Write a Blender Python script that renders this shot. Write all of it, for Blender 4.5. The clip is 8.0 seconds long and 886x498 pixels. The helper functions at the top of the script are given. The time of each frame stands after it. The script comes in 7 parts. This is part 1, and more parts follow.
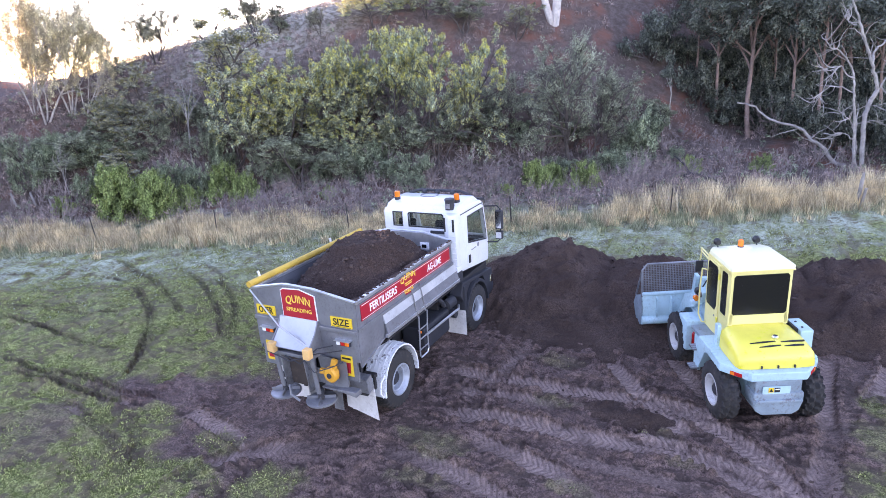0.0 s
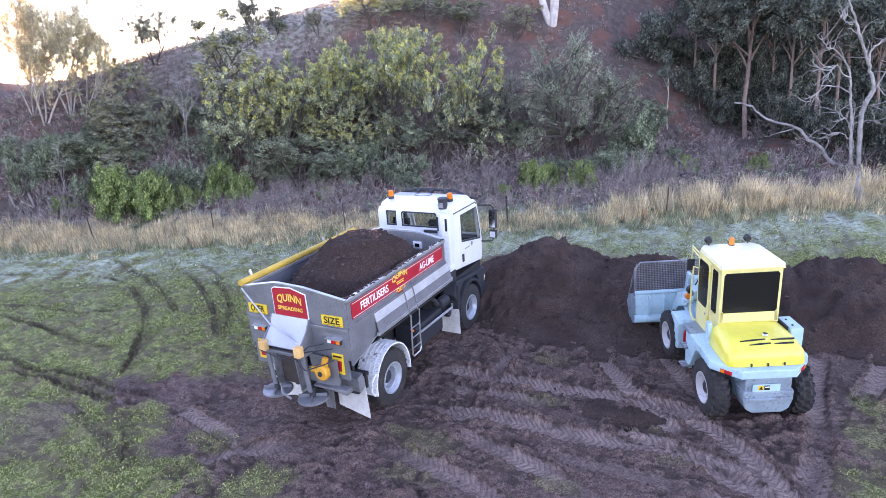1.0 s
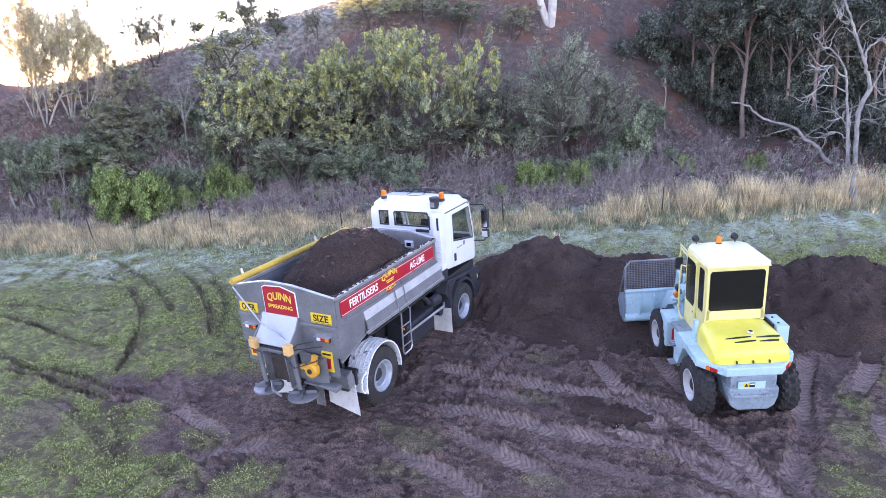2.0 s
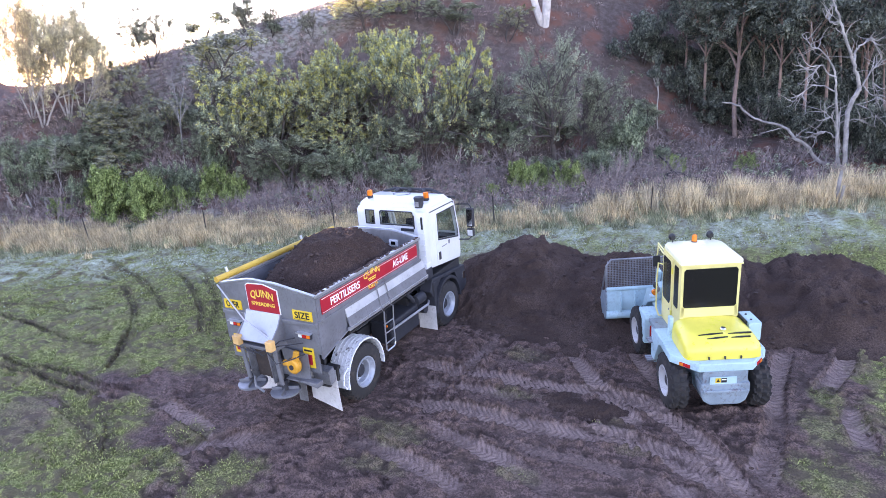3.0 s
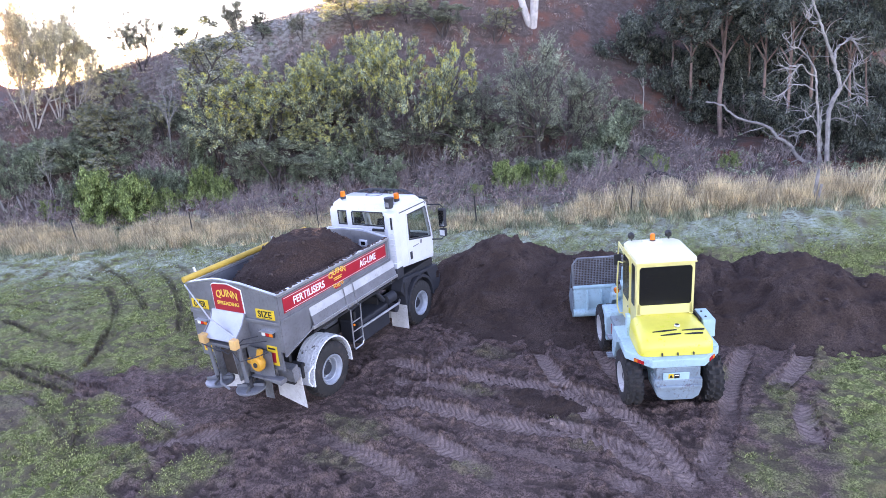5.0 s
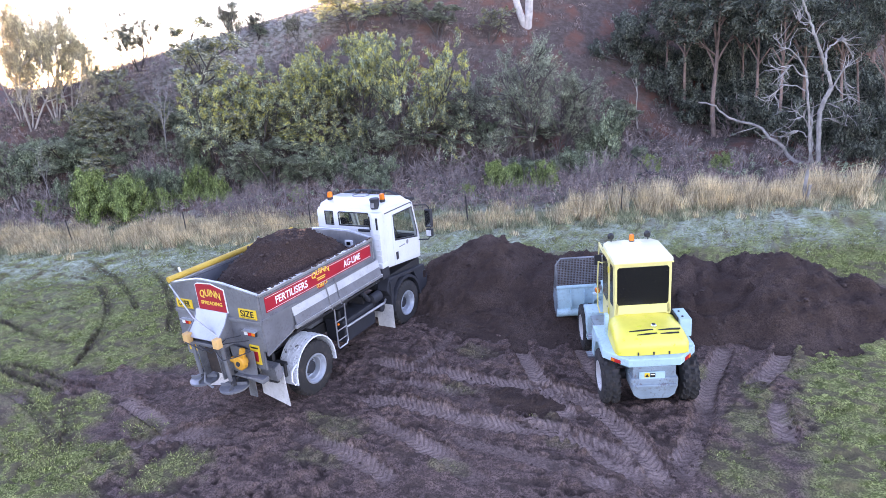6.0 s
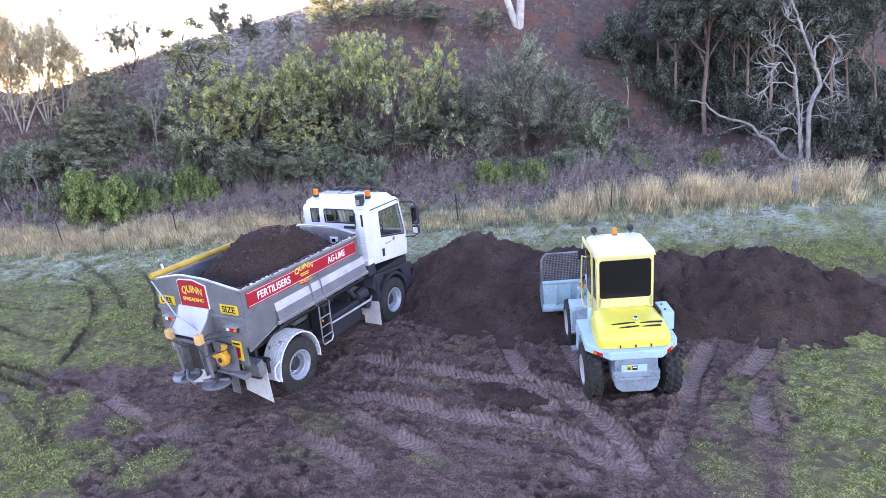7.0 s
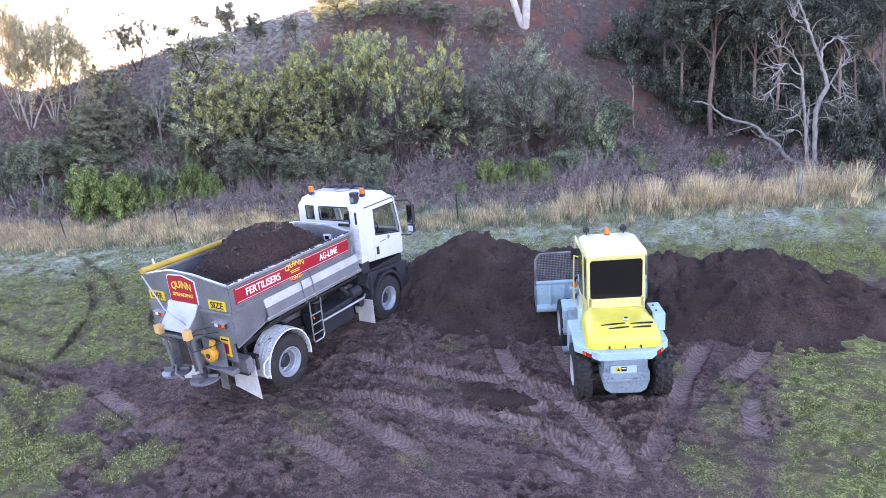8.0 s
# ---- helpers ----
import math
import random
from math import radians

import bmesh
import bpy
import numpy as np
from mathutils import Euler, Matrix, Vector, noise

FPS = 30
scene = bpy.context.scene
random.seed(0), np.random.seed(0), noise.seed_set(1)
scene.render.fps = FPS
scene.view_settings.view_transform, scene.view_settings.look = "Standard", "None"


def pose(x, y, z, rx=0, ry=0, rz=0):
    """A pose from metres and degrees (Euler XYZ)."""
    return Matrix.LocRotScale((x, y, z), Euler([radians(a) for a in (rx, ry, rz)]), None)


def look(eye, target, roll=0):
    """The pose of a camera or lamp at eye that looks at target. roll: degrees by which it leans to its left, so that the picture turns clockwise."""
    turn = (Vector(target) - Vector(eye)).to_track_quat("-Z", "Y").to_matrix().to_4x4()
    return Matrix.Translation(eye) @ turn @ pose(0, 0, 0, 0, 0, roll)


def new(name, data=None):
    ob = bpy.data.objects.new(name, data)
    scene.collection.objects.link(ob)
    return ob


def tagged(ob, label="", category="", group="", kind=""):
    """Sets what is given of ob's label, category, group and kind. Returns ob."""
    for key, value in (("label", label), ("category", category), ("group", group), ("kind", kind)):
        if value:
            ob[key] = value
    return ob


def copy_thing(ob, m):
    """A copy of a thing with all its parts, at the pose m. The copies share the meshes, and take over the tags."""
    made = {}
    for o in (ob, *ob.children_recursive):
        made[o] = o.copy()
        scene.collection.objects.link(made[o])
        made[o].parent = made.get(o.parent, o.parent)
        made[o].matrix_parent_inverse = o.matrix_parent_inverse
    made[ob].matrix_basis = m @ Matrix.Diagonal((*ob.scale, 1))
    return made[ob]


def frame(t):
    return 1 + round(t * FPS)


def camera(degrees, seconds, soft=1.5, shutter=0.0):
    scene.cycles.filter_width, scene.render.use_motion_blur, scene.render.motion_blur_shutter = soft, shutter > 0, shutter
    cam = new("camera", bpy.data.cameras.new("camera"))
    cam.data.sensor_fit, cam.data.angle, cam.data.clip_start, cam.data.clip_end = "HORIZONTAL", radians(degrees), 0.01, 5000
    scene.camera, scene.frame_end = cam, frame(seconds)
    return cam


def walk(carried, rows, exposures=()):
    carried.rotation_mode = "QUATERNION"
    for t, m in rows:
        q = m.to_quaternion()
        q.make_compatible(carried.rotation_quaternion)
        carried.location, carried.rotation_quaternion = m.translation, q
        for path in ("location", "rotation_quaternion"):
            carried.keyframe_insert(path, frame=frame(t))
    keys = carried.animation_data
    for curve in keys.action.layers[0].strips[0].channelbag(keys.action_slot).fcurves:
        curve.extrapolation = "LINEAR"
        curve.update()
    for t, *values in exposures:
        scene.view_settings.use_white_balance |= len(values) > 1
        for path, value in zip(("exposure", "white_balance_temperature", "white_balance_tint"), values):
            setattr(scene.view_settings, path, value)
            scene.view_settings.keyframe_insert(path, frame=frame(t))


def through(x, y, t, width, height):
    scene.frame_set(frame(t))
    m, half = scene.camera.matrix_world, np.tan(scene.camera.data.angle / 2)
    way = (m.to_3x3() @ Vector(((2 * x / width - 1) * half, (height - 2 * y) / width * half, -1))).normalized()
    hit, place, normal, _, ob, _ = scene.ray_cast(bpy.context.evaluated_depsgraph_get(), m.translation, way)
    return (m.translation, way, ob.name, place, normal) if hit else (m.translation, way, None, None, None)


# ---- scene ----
cam = camera(73.0, 8.0, soft=0.6)
EXPOSURES = [(0, 3.22, 6930, 45), (8, 3.22, 6930, 45)]
PATH = [
    (0, (5.566, -8.795, 6.752), (4.716, -7.104, 6.105), -4.7),
    (0.5, (5.648, -8.792, 6.737), (4.797, -7.101, 6.091), -4.8),
    (1, (5.755, -8.753, 6.7), (4.901, -7.063, 6.057), -4.8),
    (1.5, (5.866, -8.732, 6.668), (5.006, -7.043, 6.028), -4.9),
    (3, (6.532, -8.75, 6.688), (5.662, -7.067, 6.048), -5.1),
    (3.5, (6.737, -8.696, 6.661), (5.866, -7.013, 6.023), -5.2),
    (4, (6.941, -8.667, 6.651), (6.068, -6.985, 6.013), -5.3),
    (4.5, (7.139, -8.634, 6.659), (6.263, -6.952, 6.021), -5.4),
    (6, (7.794, -8.536, 6.711), (6.91, -6.86, 6.071), -5.5),
    (6.5, (7.954, -8.498, 6.67), (7.071, -6.821, 6.032), -5.6),
    (7, (8.075, -8.44, 6.527), (7.196, -6.759, 5.895), -5.8),
    (7.5, (8.262, -8.293, 6.438), (7.376, -6.613, 5.81), -5.8),
    (8, (8.387, -8.225, 6.419), (7.479, -6.556, 5.792), -5.5),
]
walk(cam, [(t, look(eye, target, roll)) for t, eye, target, roll in PATH], EXPOSURES)

# ---- world and sun: a low winter sun just over the shoulder of the hill ----
SUN_TURN, SUN_RISE = radians(-72), radians(8)
world = bpy.data.worlds.new("world")
scene.world = world
world.use_nodes = True
wn = world.node_tree.nodes
sky = wn.new("ShaderNodeTexSky")
sky.sky_type, sky.sun_disc = "NISHITA", False
sky.sun_elevation, sky.sun_rotation = SUN_RISE, SUN_TURN
sky.air_density, sky.dust_density, sky.ozone_density = 0.8, 0.05, 1.0
wn["Background"].inputs["Strength"].default_value = 0.15
world.node_tree.links.new(sky.outputs[0], wn["Background"].inputs["Color"])
sun = new("sun", bpy.data.lights.new("sun", "SUN"))
sun.data.energy, sun.data.angle, sun.data.color = 4.0, radians(0.5), (1.0, 0.82, 0.6)
sun_way = Vector((math.sin(SUN_TURN) * math.cos(SUN_RISE), math.cos(SUN_TURN) * math.cos(SUN_RISE), math.sin(SUN_RISE)))
sun.matrix_world = look(sun_way * 60, (0, 0, 0))


# ---- materials ----
def shader(name):
    m = bpy.data.materials.new(name)
    m.use_nodes = True
    return m, m.node_tree.nodes, m.node_tree.links, m.node_tree.nodes["Principled BSDF"]


def noise_node(nodes, links, coords, scale, detail=4.0, rough=0.55):
    n = nodes.new("ShaderNodeTexNoise")
    n.inputs["Scale"].default_value, n.inputs["Detail"].default_value, n.inputs["Roughness"].default_value = scale, detail, rough
    links.new(coords, n.inputs["Vector"])
    return n.outputs["Fac"]


def ramp(nodes, links, fac, lo, hi):
    r = nodes.new("ShaderNodeMapRange")
    r.interpolation_type = "SMOOTHSTEP"
    r.inputs["From Min"].default_value, r.inputs["From Max"].default_value = lo, hi
    links.new(fac, r.inputs["Value"])
    return r.outputs["Result"]


def blend(nodes, links, fac, a, b, mode="MIX"):
    m = nodes.new("ShaderNodeMix")
    m.data_type, m.blend_type = "RGBA", mode
    for socket, v in ((m.inputs["Factor"], fac), (m.inputs["A"], a), (m.inputs["B"], b)):
        if isinstance(v, bpy.types.NodeSocket):
            links.new(v, socket)
        elif isinstance(v, float):
            socket.default_value = v
        else:
            socket.default_value = (*v, 1)
    return m.outputs["Result"]


def times(nodes, links, a, b):
    m = nodes.new("ShaderNodeMath")
    m.operation = "MULTIPLY"
    for socket, v in zip(m.inputs, (a, b)):
        if isinstance(v, bpy.types.NodeSocket):
            links.new(v, socket)
        else:
            socket.default_value = v
    return m.outputs[0]


def surface(name, colour, rough=0.5, metal=0.0, dirt=(0.05, 0.035, 0.03), dirty=0.3, grain=18.0, vary=0.12, bump=0.15, wear=None, coat=0.0):
    """A painted, metal, rubber or plastic surface: a faint large variation, fine grain and dirt in patches."""
    m, nodes, links, bsdf = shader(name)
    at = nodes.new("ShaderNodeTexCoord").outputs["Object"]
    big, fine = noise_node(nodes, links, at, 2.3), noise_node(nodes, links, at, grain, 6.0, 0.65)
    dark = tuple(c * (1 - vary * 1.6) for c in colour)
    light = tuple(min(0.95, c * (1 + vary)) for c in colour)
    col = blend(nodes, links, ramp(nodes, links, big, 0.3, 0.7), dark, light)
    if wear:
        col = blend(nodes, links, ramp(nodes, links, noise_node(nodes, links, at, 5.0, 8.0, 0.7), 0.58, 0.64), col, wear)
    patch = times(nodes, links, ramp(nodes, links, fine, 0.46, 0.72), ramp(nodes, links, noise_node(nodes, links, at, 3.1, 3.0), 0.35, 0.62))
    amount = times(nodes, links, patch, dirty)
    col = blend(nodes, links, amount, col, dirt)
    links.new(col, bsdf.inputs["Base Color"])
    r = nodes.new("ShaderNodeMapRange")
    r.inputs["To Min"].default_value, r.inputs["To Max"].default_value = rough * 0.8, min(1.0, rough * 1.25)
    links.new(fine, r.inputs["Value"])
    links.new(r.outputs[0], bsdf.inputs["Roughness"])
    bsdf.inputs["Metallic"].default_value = metal
    bsdf.inputs["Coat Weight"].default_value = coat
    b = nodes.new("ShaderNodeBump")
    b.inputs["Strength"].default_value, b.inputs["Distance"].default_value = bump, 0.004
    links.new(fine, b.inputs["Height"])
    links.new(b.outputs[0], bsdf.inputs["Normal"])
    return m


def foliage(name, colour, second, through=0.3, rough=0.6, tip=None, clump=0.5):
    """Leaves: each leaf its own tone, with some light coming through. tip: a third colour on some of the leaves, clump:
    how dark the tufts painted as shaded gaps are.
    """
    m, nodes, links, bsdf = shader(name)
    rnd = nodes.new("ShaderNodeNewGeometry").outputs["Random Per Island"]
    at = nodes.new("ShaderNodeTexCoord").outputs["Object"]
    col = blend(nodes, links, ramp(nodes, links, rnd, 0.1, 0.9), tuple(c * 0.72 for c in colour), tuple(min(c * 1.14, 0.95) for c in second))
    if tip:
        spots = times(nodes, links, ramp(nodes, links, noise_node(nodes, links, at, 3.4, 2.0), 0.5, 0.57), ramp(nodes, links, rnd, 0.12, 0.3))
        col = blend(nodes, links, spots, col, tip)
    # noise darkens whole tufts, painting in the shaded gaps of a crown
    gap_shade = blend(nodes, links, ramp(nodes, links, noise_node(nodes, links, at, 1.9, 3.0), 0.36, 0.62), (clump, clump, clump * 1.03), (1.22, 1.22, 1.2))
    col = blend(nodes, links, 1.0, col, gap_shade, "MULTIPLY")
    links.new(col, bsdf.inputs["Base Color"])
    bsdf.inputs["Roughness"].default_value = rough
    bsdf.inputs["Specular IOR Level"].default_value = 0.25
    t, mix = nodes.new("ShaderNodeBsdfTranslucent"), nodes.new("ShaderNodeMixShader")
    links.new(col, t.inputs["Color"])
    mix.inputs[0].default_value = through
    links.new(bsdf.outputs[0], mix.inputs[1])
    links.new(t.outputs[0], mix.inputs[2])
    links.new(mix.outputs[0], nodes["Material Output"].inputs["Surface"])
    return m


def earth(name, dark, light, scale=6.0, bump=0.8, far=0.05, rough=0.95):
    m, nodes, links, bsdf = shader(name)
    at = nodes.new("ShaderNodeTexCoord").outputs["Object"]
    fine = noise_node(nodes, links, at, scale * 5, 10.0, 0.7)
    col = blend(nodes, links, ramp(nodes, links, noise_node(nodes, links, at, scale * 0.15), 0.35, 0.68), dark, light)
    col = blend(nodes, links, ramp(nodes, links, fine, 0.35, 0.7), tuple(c * 0.6 for c in dark), col)
    links.new(col, bsdf.inputs["Base Color"])
    bsdf.inputs["Roughness"].default_value = rough
    bsdf.inputs["Specular IOR Level"].default_value = 0.2
    b = nodes.new("ShaderNodeBump")
    b.inputs["Strength"].default_value, b.inputs["Distance"].default_value = bump, far
    links.new(noise_node(nodes, links, at, scale * 2.2, 10.0, 0.72), b.inputs["Height"])
    links.new(b.outputs[0], bsdf.inputs["Normal"])
    return m


M_WHITE = surface("white_paint", (0.7, 0.71, 0.72), 0.32, dirty=0.12, vary=0.03, coat=0.4)
M_GREY = surface("grey_paint", (0.19, 0.193, 0.207), 0.4, metal=0.25, dirty=0.35, vary=0.1)
M_ALU = surface("bright_metal", (0.62, 0.63, 0.65), 0.3, metal=0.75, dirty=0.25, vary=0.1)
M_TRAY = surface("bare_aluminium", (0.6, 0.61, 0.63), 0.38, metal=0.45, dirty=0.3, vary=0.08)
M_CHUTE = surface("satin_metal", (0.4, 0.415, 0.44), 0.35, metal=0.35, dirty=0.12, vary=0.05)
M_STEEL = surface("dull_steel", (0.25, 0.255, 0.27), 0.45, metal=0.5, dirty=0.55, vary=0.2)
M_MUDDY = surface("muddy_steel", (0.06, 0.045, 0.038), 0.8, metal=0.2, dirty=0.8, dirt=(0.12, 0.085, 0.07), grain=10)
M_DARK = surface("dark_plastic", (0.026, 0.027, 0.033), 0.6, dirty=0.2)
M_CHASSIS = surface("chassis_black", (0.02, 0.02, 0.022), 0.6, dirty=0.5)
M_RED = surface("red_sign", (0.42, 0.016, 0.028), 0.4, dirty=0.08, vary=0.06)
M_YSIGN = surface("yellow_sign", (0.8, 0.52, 0.03), 0.4, dirty=0.08, vary=0.05)
M_LETTER_Y = surface("yellow_letter", (0.85, 0.55, 0.08), 0.45, dirty=0.0, vary=0.02)
M_LETTER_W = surface("white_letter", (0.85, 0.85, 0.85), 0.45, dirty=0.0, vary=0.02)
M_INK = surface("black_letter", (0.012, 0.012, 0.012), 0.5, dirty=0.0)
M_SPLASH = surface("splashed_white_paint", (0.76, 0.77, 0.78), 0.4, dirty=0.6, vary=0.04, wear=(0.05, 0.038, 0.034))
M_TUBE = surface("yellow_tarp", (0.62, 0.38, 0.05), 0.55, dirty=0.3, dirt=(0.3, 0.18, 0.04), vary=0.1)
M_ORANGE = surface("orange_paint", (0.7, 0.32, 0.03), 0.45, dirty=0.3)
M_CREAM = surface("cream_lamp_box", (0.72, 0.42, 0.16), 0.5, dirty=0.25)
M_TYRE = surface("tyre_rubber", (0.026, 0.024, 0.023), 0.85, dirt=(0.09, 0.065, 0.055), dirty=0.75, grain=9, bump=0.5)
M_RIM = surface("silver_rim", (0.42, 0.45, 0.49), 0.38, metal=0.35, dirty=0.3)
M_RIM_PALE = surface("pale_rim", (0.5, 0.49, 0.48), 0.5, dirty=0.6, dirt=(0.14, 0.1, 0.08))
M_FLAP = surface("white_flap", (0.58, 0.56, 0.54), 0.6, dirty=0.6, dirt=(0.2, 0.15, 0.12))
M_BLUE = surface("pale_blue_paint", (0.4, 0.59, 0.64), 0.42, dirty=0.4, dirt=(0.12, 0.11, 0.1), vary=0.06, wear=None)
M_BLUE_WORN = surface("worn_blue_paint", (0.22, 0.285, 0.32), 0.5, dirty=0.9, dirt=(0.12, 0.11, 0.12), vary=0.12, wear=(0.15, 0.145, 0.16))
M_PALEY = surface("pale_yellow_paint", (0.8, 0.7, 0.27), 0.38, dirty=0.06, vary=0.04, coat=0.2)
M_BRIGHTY = surface("bright_yellow_paint", (0.78, 0.66, 0.09), 0.35, dirty=0.05, vary=0.05, wear=(0.72, 0.68, 0.01), coat=0.2)
M_ROOF = surface("faded_roof", (0.82, 0.78, 0.52), 0.45, dirty=0.06, vary=0.04)
M_AMBER = surface("amber_lens", (0.85, 0.2, 0.02), 0.15, dirty=0.0)
M_REDLENS = surface("red_lens", (0.55, 0.02, 0.02), 0.15, dirty=0.05)
M_CLEARLENS = surface("white_lens", (0.8, 0.8, 0.78), 0.15, dirty=0.0)
M_CHROME = surface("mirror_metal", (0.75, 0.76, 0.78), 0.12, metal=1.0, dirty=0.05)
M_WOOD = surface("weathered_wood", (0.3, 0.275, 0.255), 0.85, dirty=0.4, grain=30, vary=0.25, bump=0.5)
M_POST = surface("dark_post", (0.05, 0.045, 0.04), 0.8, metal=0.2, dirty=0.4)
M_SEAT = surface("dark_cloth", (0.03, 0.03, 0.035), 0.9, dirty=0.1)

M_GLASS, gn, gl, gb = shader("dark_glass")
gb.inputs["Base Color"].default_value = (0.02, 0.025, 0.028, 1)
gb.inputs["Roughness"].default_value, gb.inputs["Transmission Weight"].default_value, gb.inputs["IOR"].default_value = 0.03, 0.55, 1.45
M_CLEAR, gn, gl, gb = shader("cab_glass")
gb.inputs["Base Color"].default_value = (0.72, 0.77, 0.76, 1)
gb.inputs["Roughness"].default_value, gb.inputs["Transmission Weight"].default_value, gb.inputs["IOR"].default_value = 0.02, 1.0, 1.25
M_TINT = surface("tinted_window", (0.008, 0.008, 0.009), 0.25, dirty=0.05, bump=0.02)
M_SOIL = earth("tipped_soil", (0.1, 0.063, 0.051), (0.2, 0.134, 0.109), 7.0, 1.0, 0.14)
M_LOAD = earth("loaded_soil", (0.07, 0.043, 0.035), (0.125, 0.08, 0.066), 6.0, 1.0, 0.1)
M_CLOD = earth("soil_clod", (0.08, 0.054, 0.046), (0.16, 0.112, 0.096), 14.0, 0.6, 0.02)


# ---- mesh helpers ----
def part(name, bm, material, parent=None, label="", smooth=False):
    me = bpy.data.meshes.new(name)
    bmesh.ops.recalc_face_normals(bm, faces=bm.faces)
    bm.to_mesh(me)
    bm.free()
    me.materials.append(material)
    if smooth:
        me.shade_smooth()
        me.set_sharp_from_angle(angle=radians(38))
    ob = new(name, me)
    ob.parent = parent
    if label:
        ob["label"] = label
    return ob


def raw(name, verts, faces, material, parent=None, smooth=False):
    me = bpy.data.meshes.new(name)
    me.from_pydata(verts, [], faces)
    me.materials.append(material)
    if smooth:
        me.shade_smooth()
    ob = new(name, me)
    ob.parent = parent
    return ob


def root(name, m, label, category, group=""):
    ob = new(name)
    ob.empty_display_size = 0.2
    ob.matrix_world = m
    return tagged(ob, label, category, group)


def box(lo, hi, bevel=0.0, bm=None, turn=None):
    bm = bm or bmesh.new()
    mid, size = (Vector(lo) + Vector(hi)) / 2, Vector(hi) - Vector(lo)
    made = bmesh.ops.create_cube(bm, size=1.0, matrix=Matrix.Translation(mid) @ (turn or Matrix()) @ Matrix.Diagonal((*[abs(v) for v in size], 1)))
    if bevel:
        edges = {e for v in made["verts"] for e in v.link_edges}
        bmesh.ops.bevel(bm, geom=list(edges), offset=bevel, segments=2, affect="EDGES", profile=0.6)
    return bm


def prism(points, axis, lo, hi, bevel=0.0, bm=None):
    """A closed outline drawn across an axis ('x': points are y, z; 'y': x, z; 'z': x, y) and drawn out from lo to hi."""
    bm = bm or bmesh.new()
    put = {"x": lambda a, b, c: (c, a, b), "y": lambda a, b, c: (a, c, b), "z": lambda a, b, c: (a, b, c)}[axis]
    one = [bm.verts.new(put(a, b, lo)) for a, b in points]
    two = [bm.verts.new(put(a, b, hi)) for a, b in points]
    made = [bm.faces.new(one), bm.faces.new(two)]
    for i in range(len(points)):
        j = (i + 1) % len(points)
        made.append(bm.faces.new((one[i], one[j], two[j], two[i])))
    if bevel:
        bmesh.ops.recalc_face_normals(bm, faces=made)
        edges = {e for f in made for e in f.edges}
        bmesh.ops.bevel(bm, geom=list(edges), offset=bevel, segments=2, affect="EDGES", profile=0.6)
    return bm


def tube(points, r, sides=8, bm=None, r_end=None):
    bm = bm or bmesh.new()
    points = [Vector(p) for p in points]
    rings, last = [], None
    for i, p in enumerate(points):
        way = (points[min(i + 1, len(points) - 1)] - points[max(i - 1, 0)]).normalized()
        side = way.orthogonal().normalized() if last is None else (last - way * last.dot(way)).normalized()
        last, up = side, way.cross(side)
        rr = r if r_end is None else r + (r_end - r) * i / (len(points) - 1)
        rings.append([bm.verts.new(p + (side * math.cos(a) + up * math.sin(a)) * rr) for a in (math.tau * k / sides for k in range(sides))])
    for a, b in zip(rings, rings[1:]):
        for k in range(sides):
            bm.faces.new((a[k], a[(k + 1) % sides], b[(k + 1) % sides], b[k]))
    bm.faces.new(rings[0][::-1])
    bm.faces.new(rings[-1])
    return bm


def lathe(profile, centre, axis="x", sides=40, bm=None, closed=False, caps=(0, -1)):
    """Turns a profile of (along the axis, radius) round an axis."""
    bm = bm or bmesh.new()
    rings = []
    for a, r in profile:
        ring = []
        for k in range(sides):
            c, s = r * math.cos(math.tau * k / sides), r * math.sin(math.tau * k / sides)
            at = {"x": (a, c, s), "y": (c, a, s), "z": (c, s, a)}[axis]
            ring.append(bm.verts.new(Vector(centre) + Vector(at)))
        rings.append(ring)
    pairs = list(zip(rings, rings[1:])) + ([(rings[-1], rings[0])] if closed else [])
    for a, b in pairs:
        for k in range(sides):
            bm.faces.new((a[k], a[(k + 1) % sides], b[(k + 1) % sides], b[k]))
    if not closed:
        for i in caps:
            bm.faces.new(rings[i])
    return bm


def carve(ob, cutters):
    """Cuts solid shapes out of a part's mesh."""
    block = new("block", ob.data)
    for bm in cutters:
        me = bpy.data.meshes.new("cut")
        bmesh.ops.recalc_face_normals(bm, faces=bm.faces)
        bm.to_mesh(me)
        bm.free()
        tool = new("cut", me)
        mod = block.modifiers.new("cut", "BOOLEAN")
        mod.object, mod.operation, mod.solver = tool, "DIFFERENCE", "EXACT"
        done = bpy.data.meshes.new_from_object(block.evaluated_get(bpy.context.evaluated_depsgraph_get()))
        block.modifiers.clear()
        bpy.data.objects.remove(tool)
        block.data = done
    ob.data = block.data
    bpy.data.objects.remove(block)
    return ob


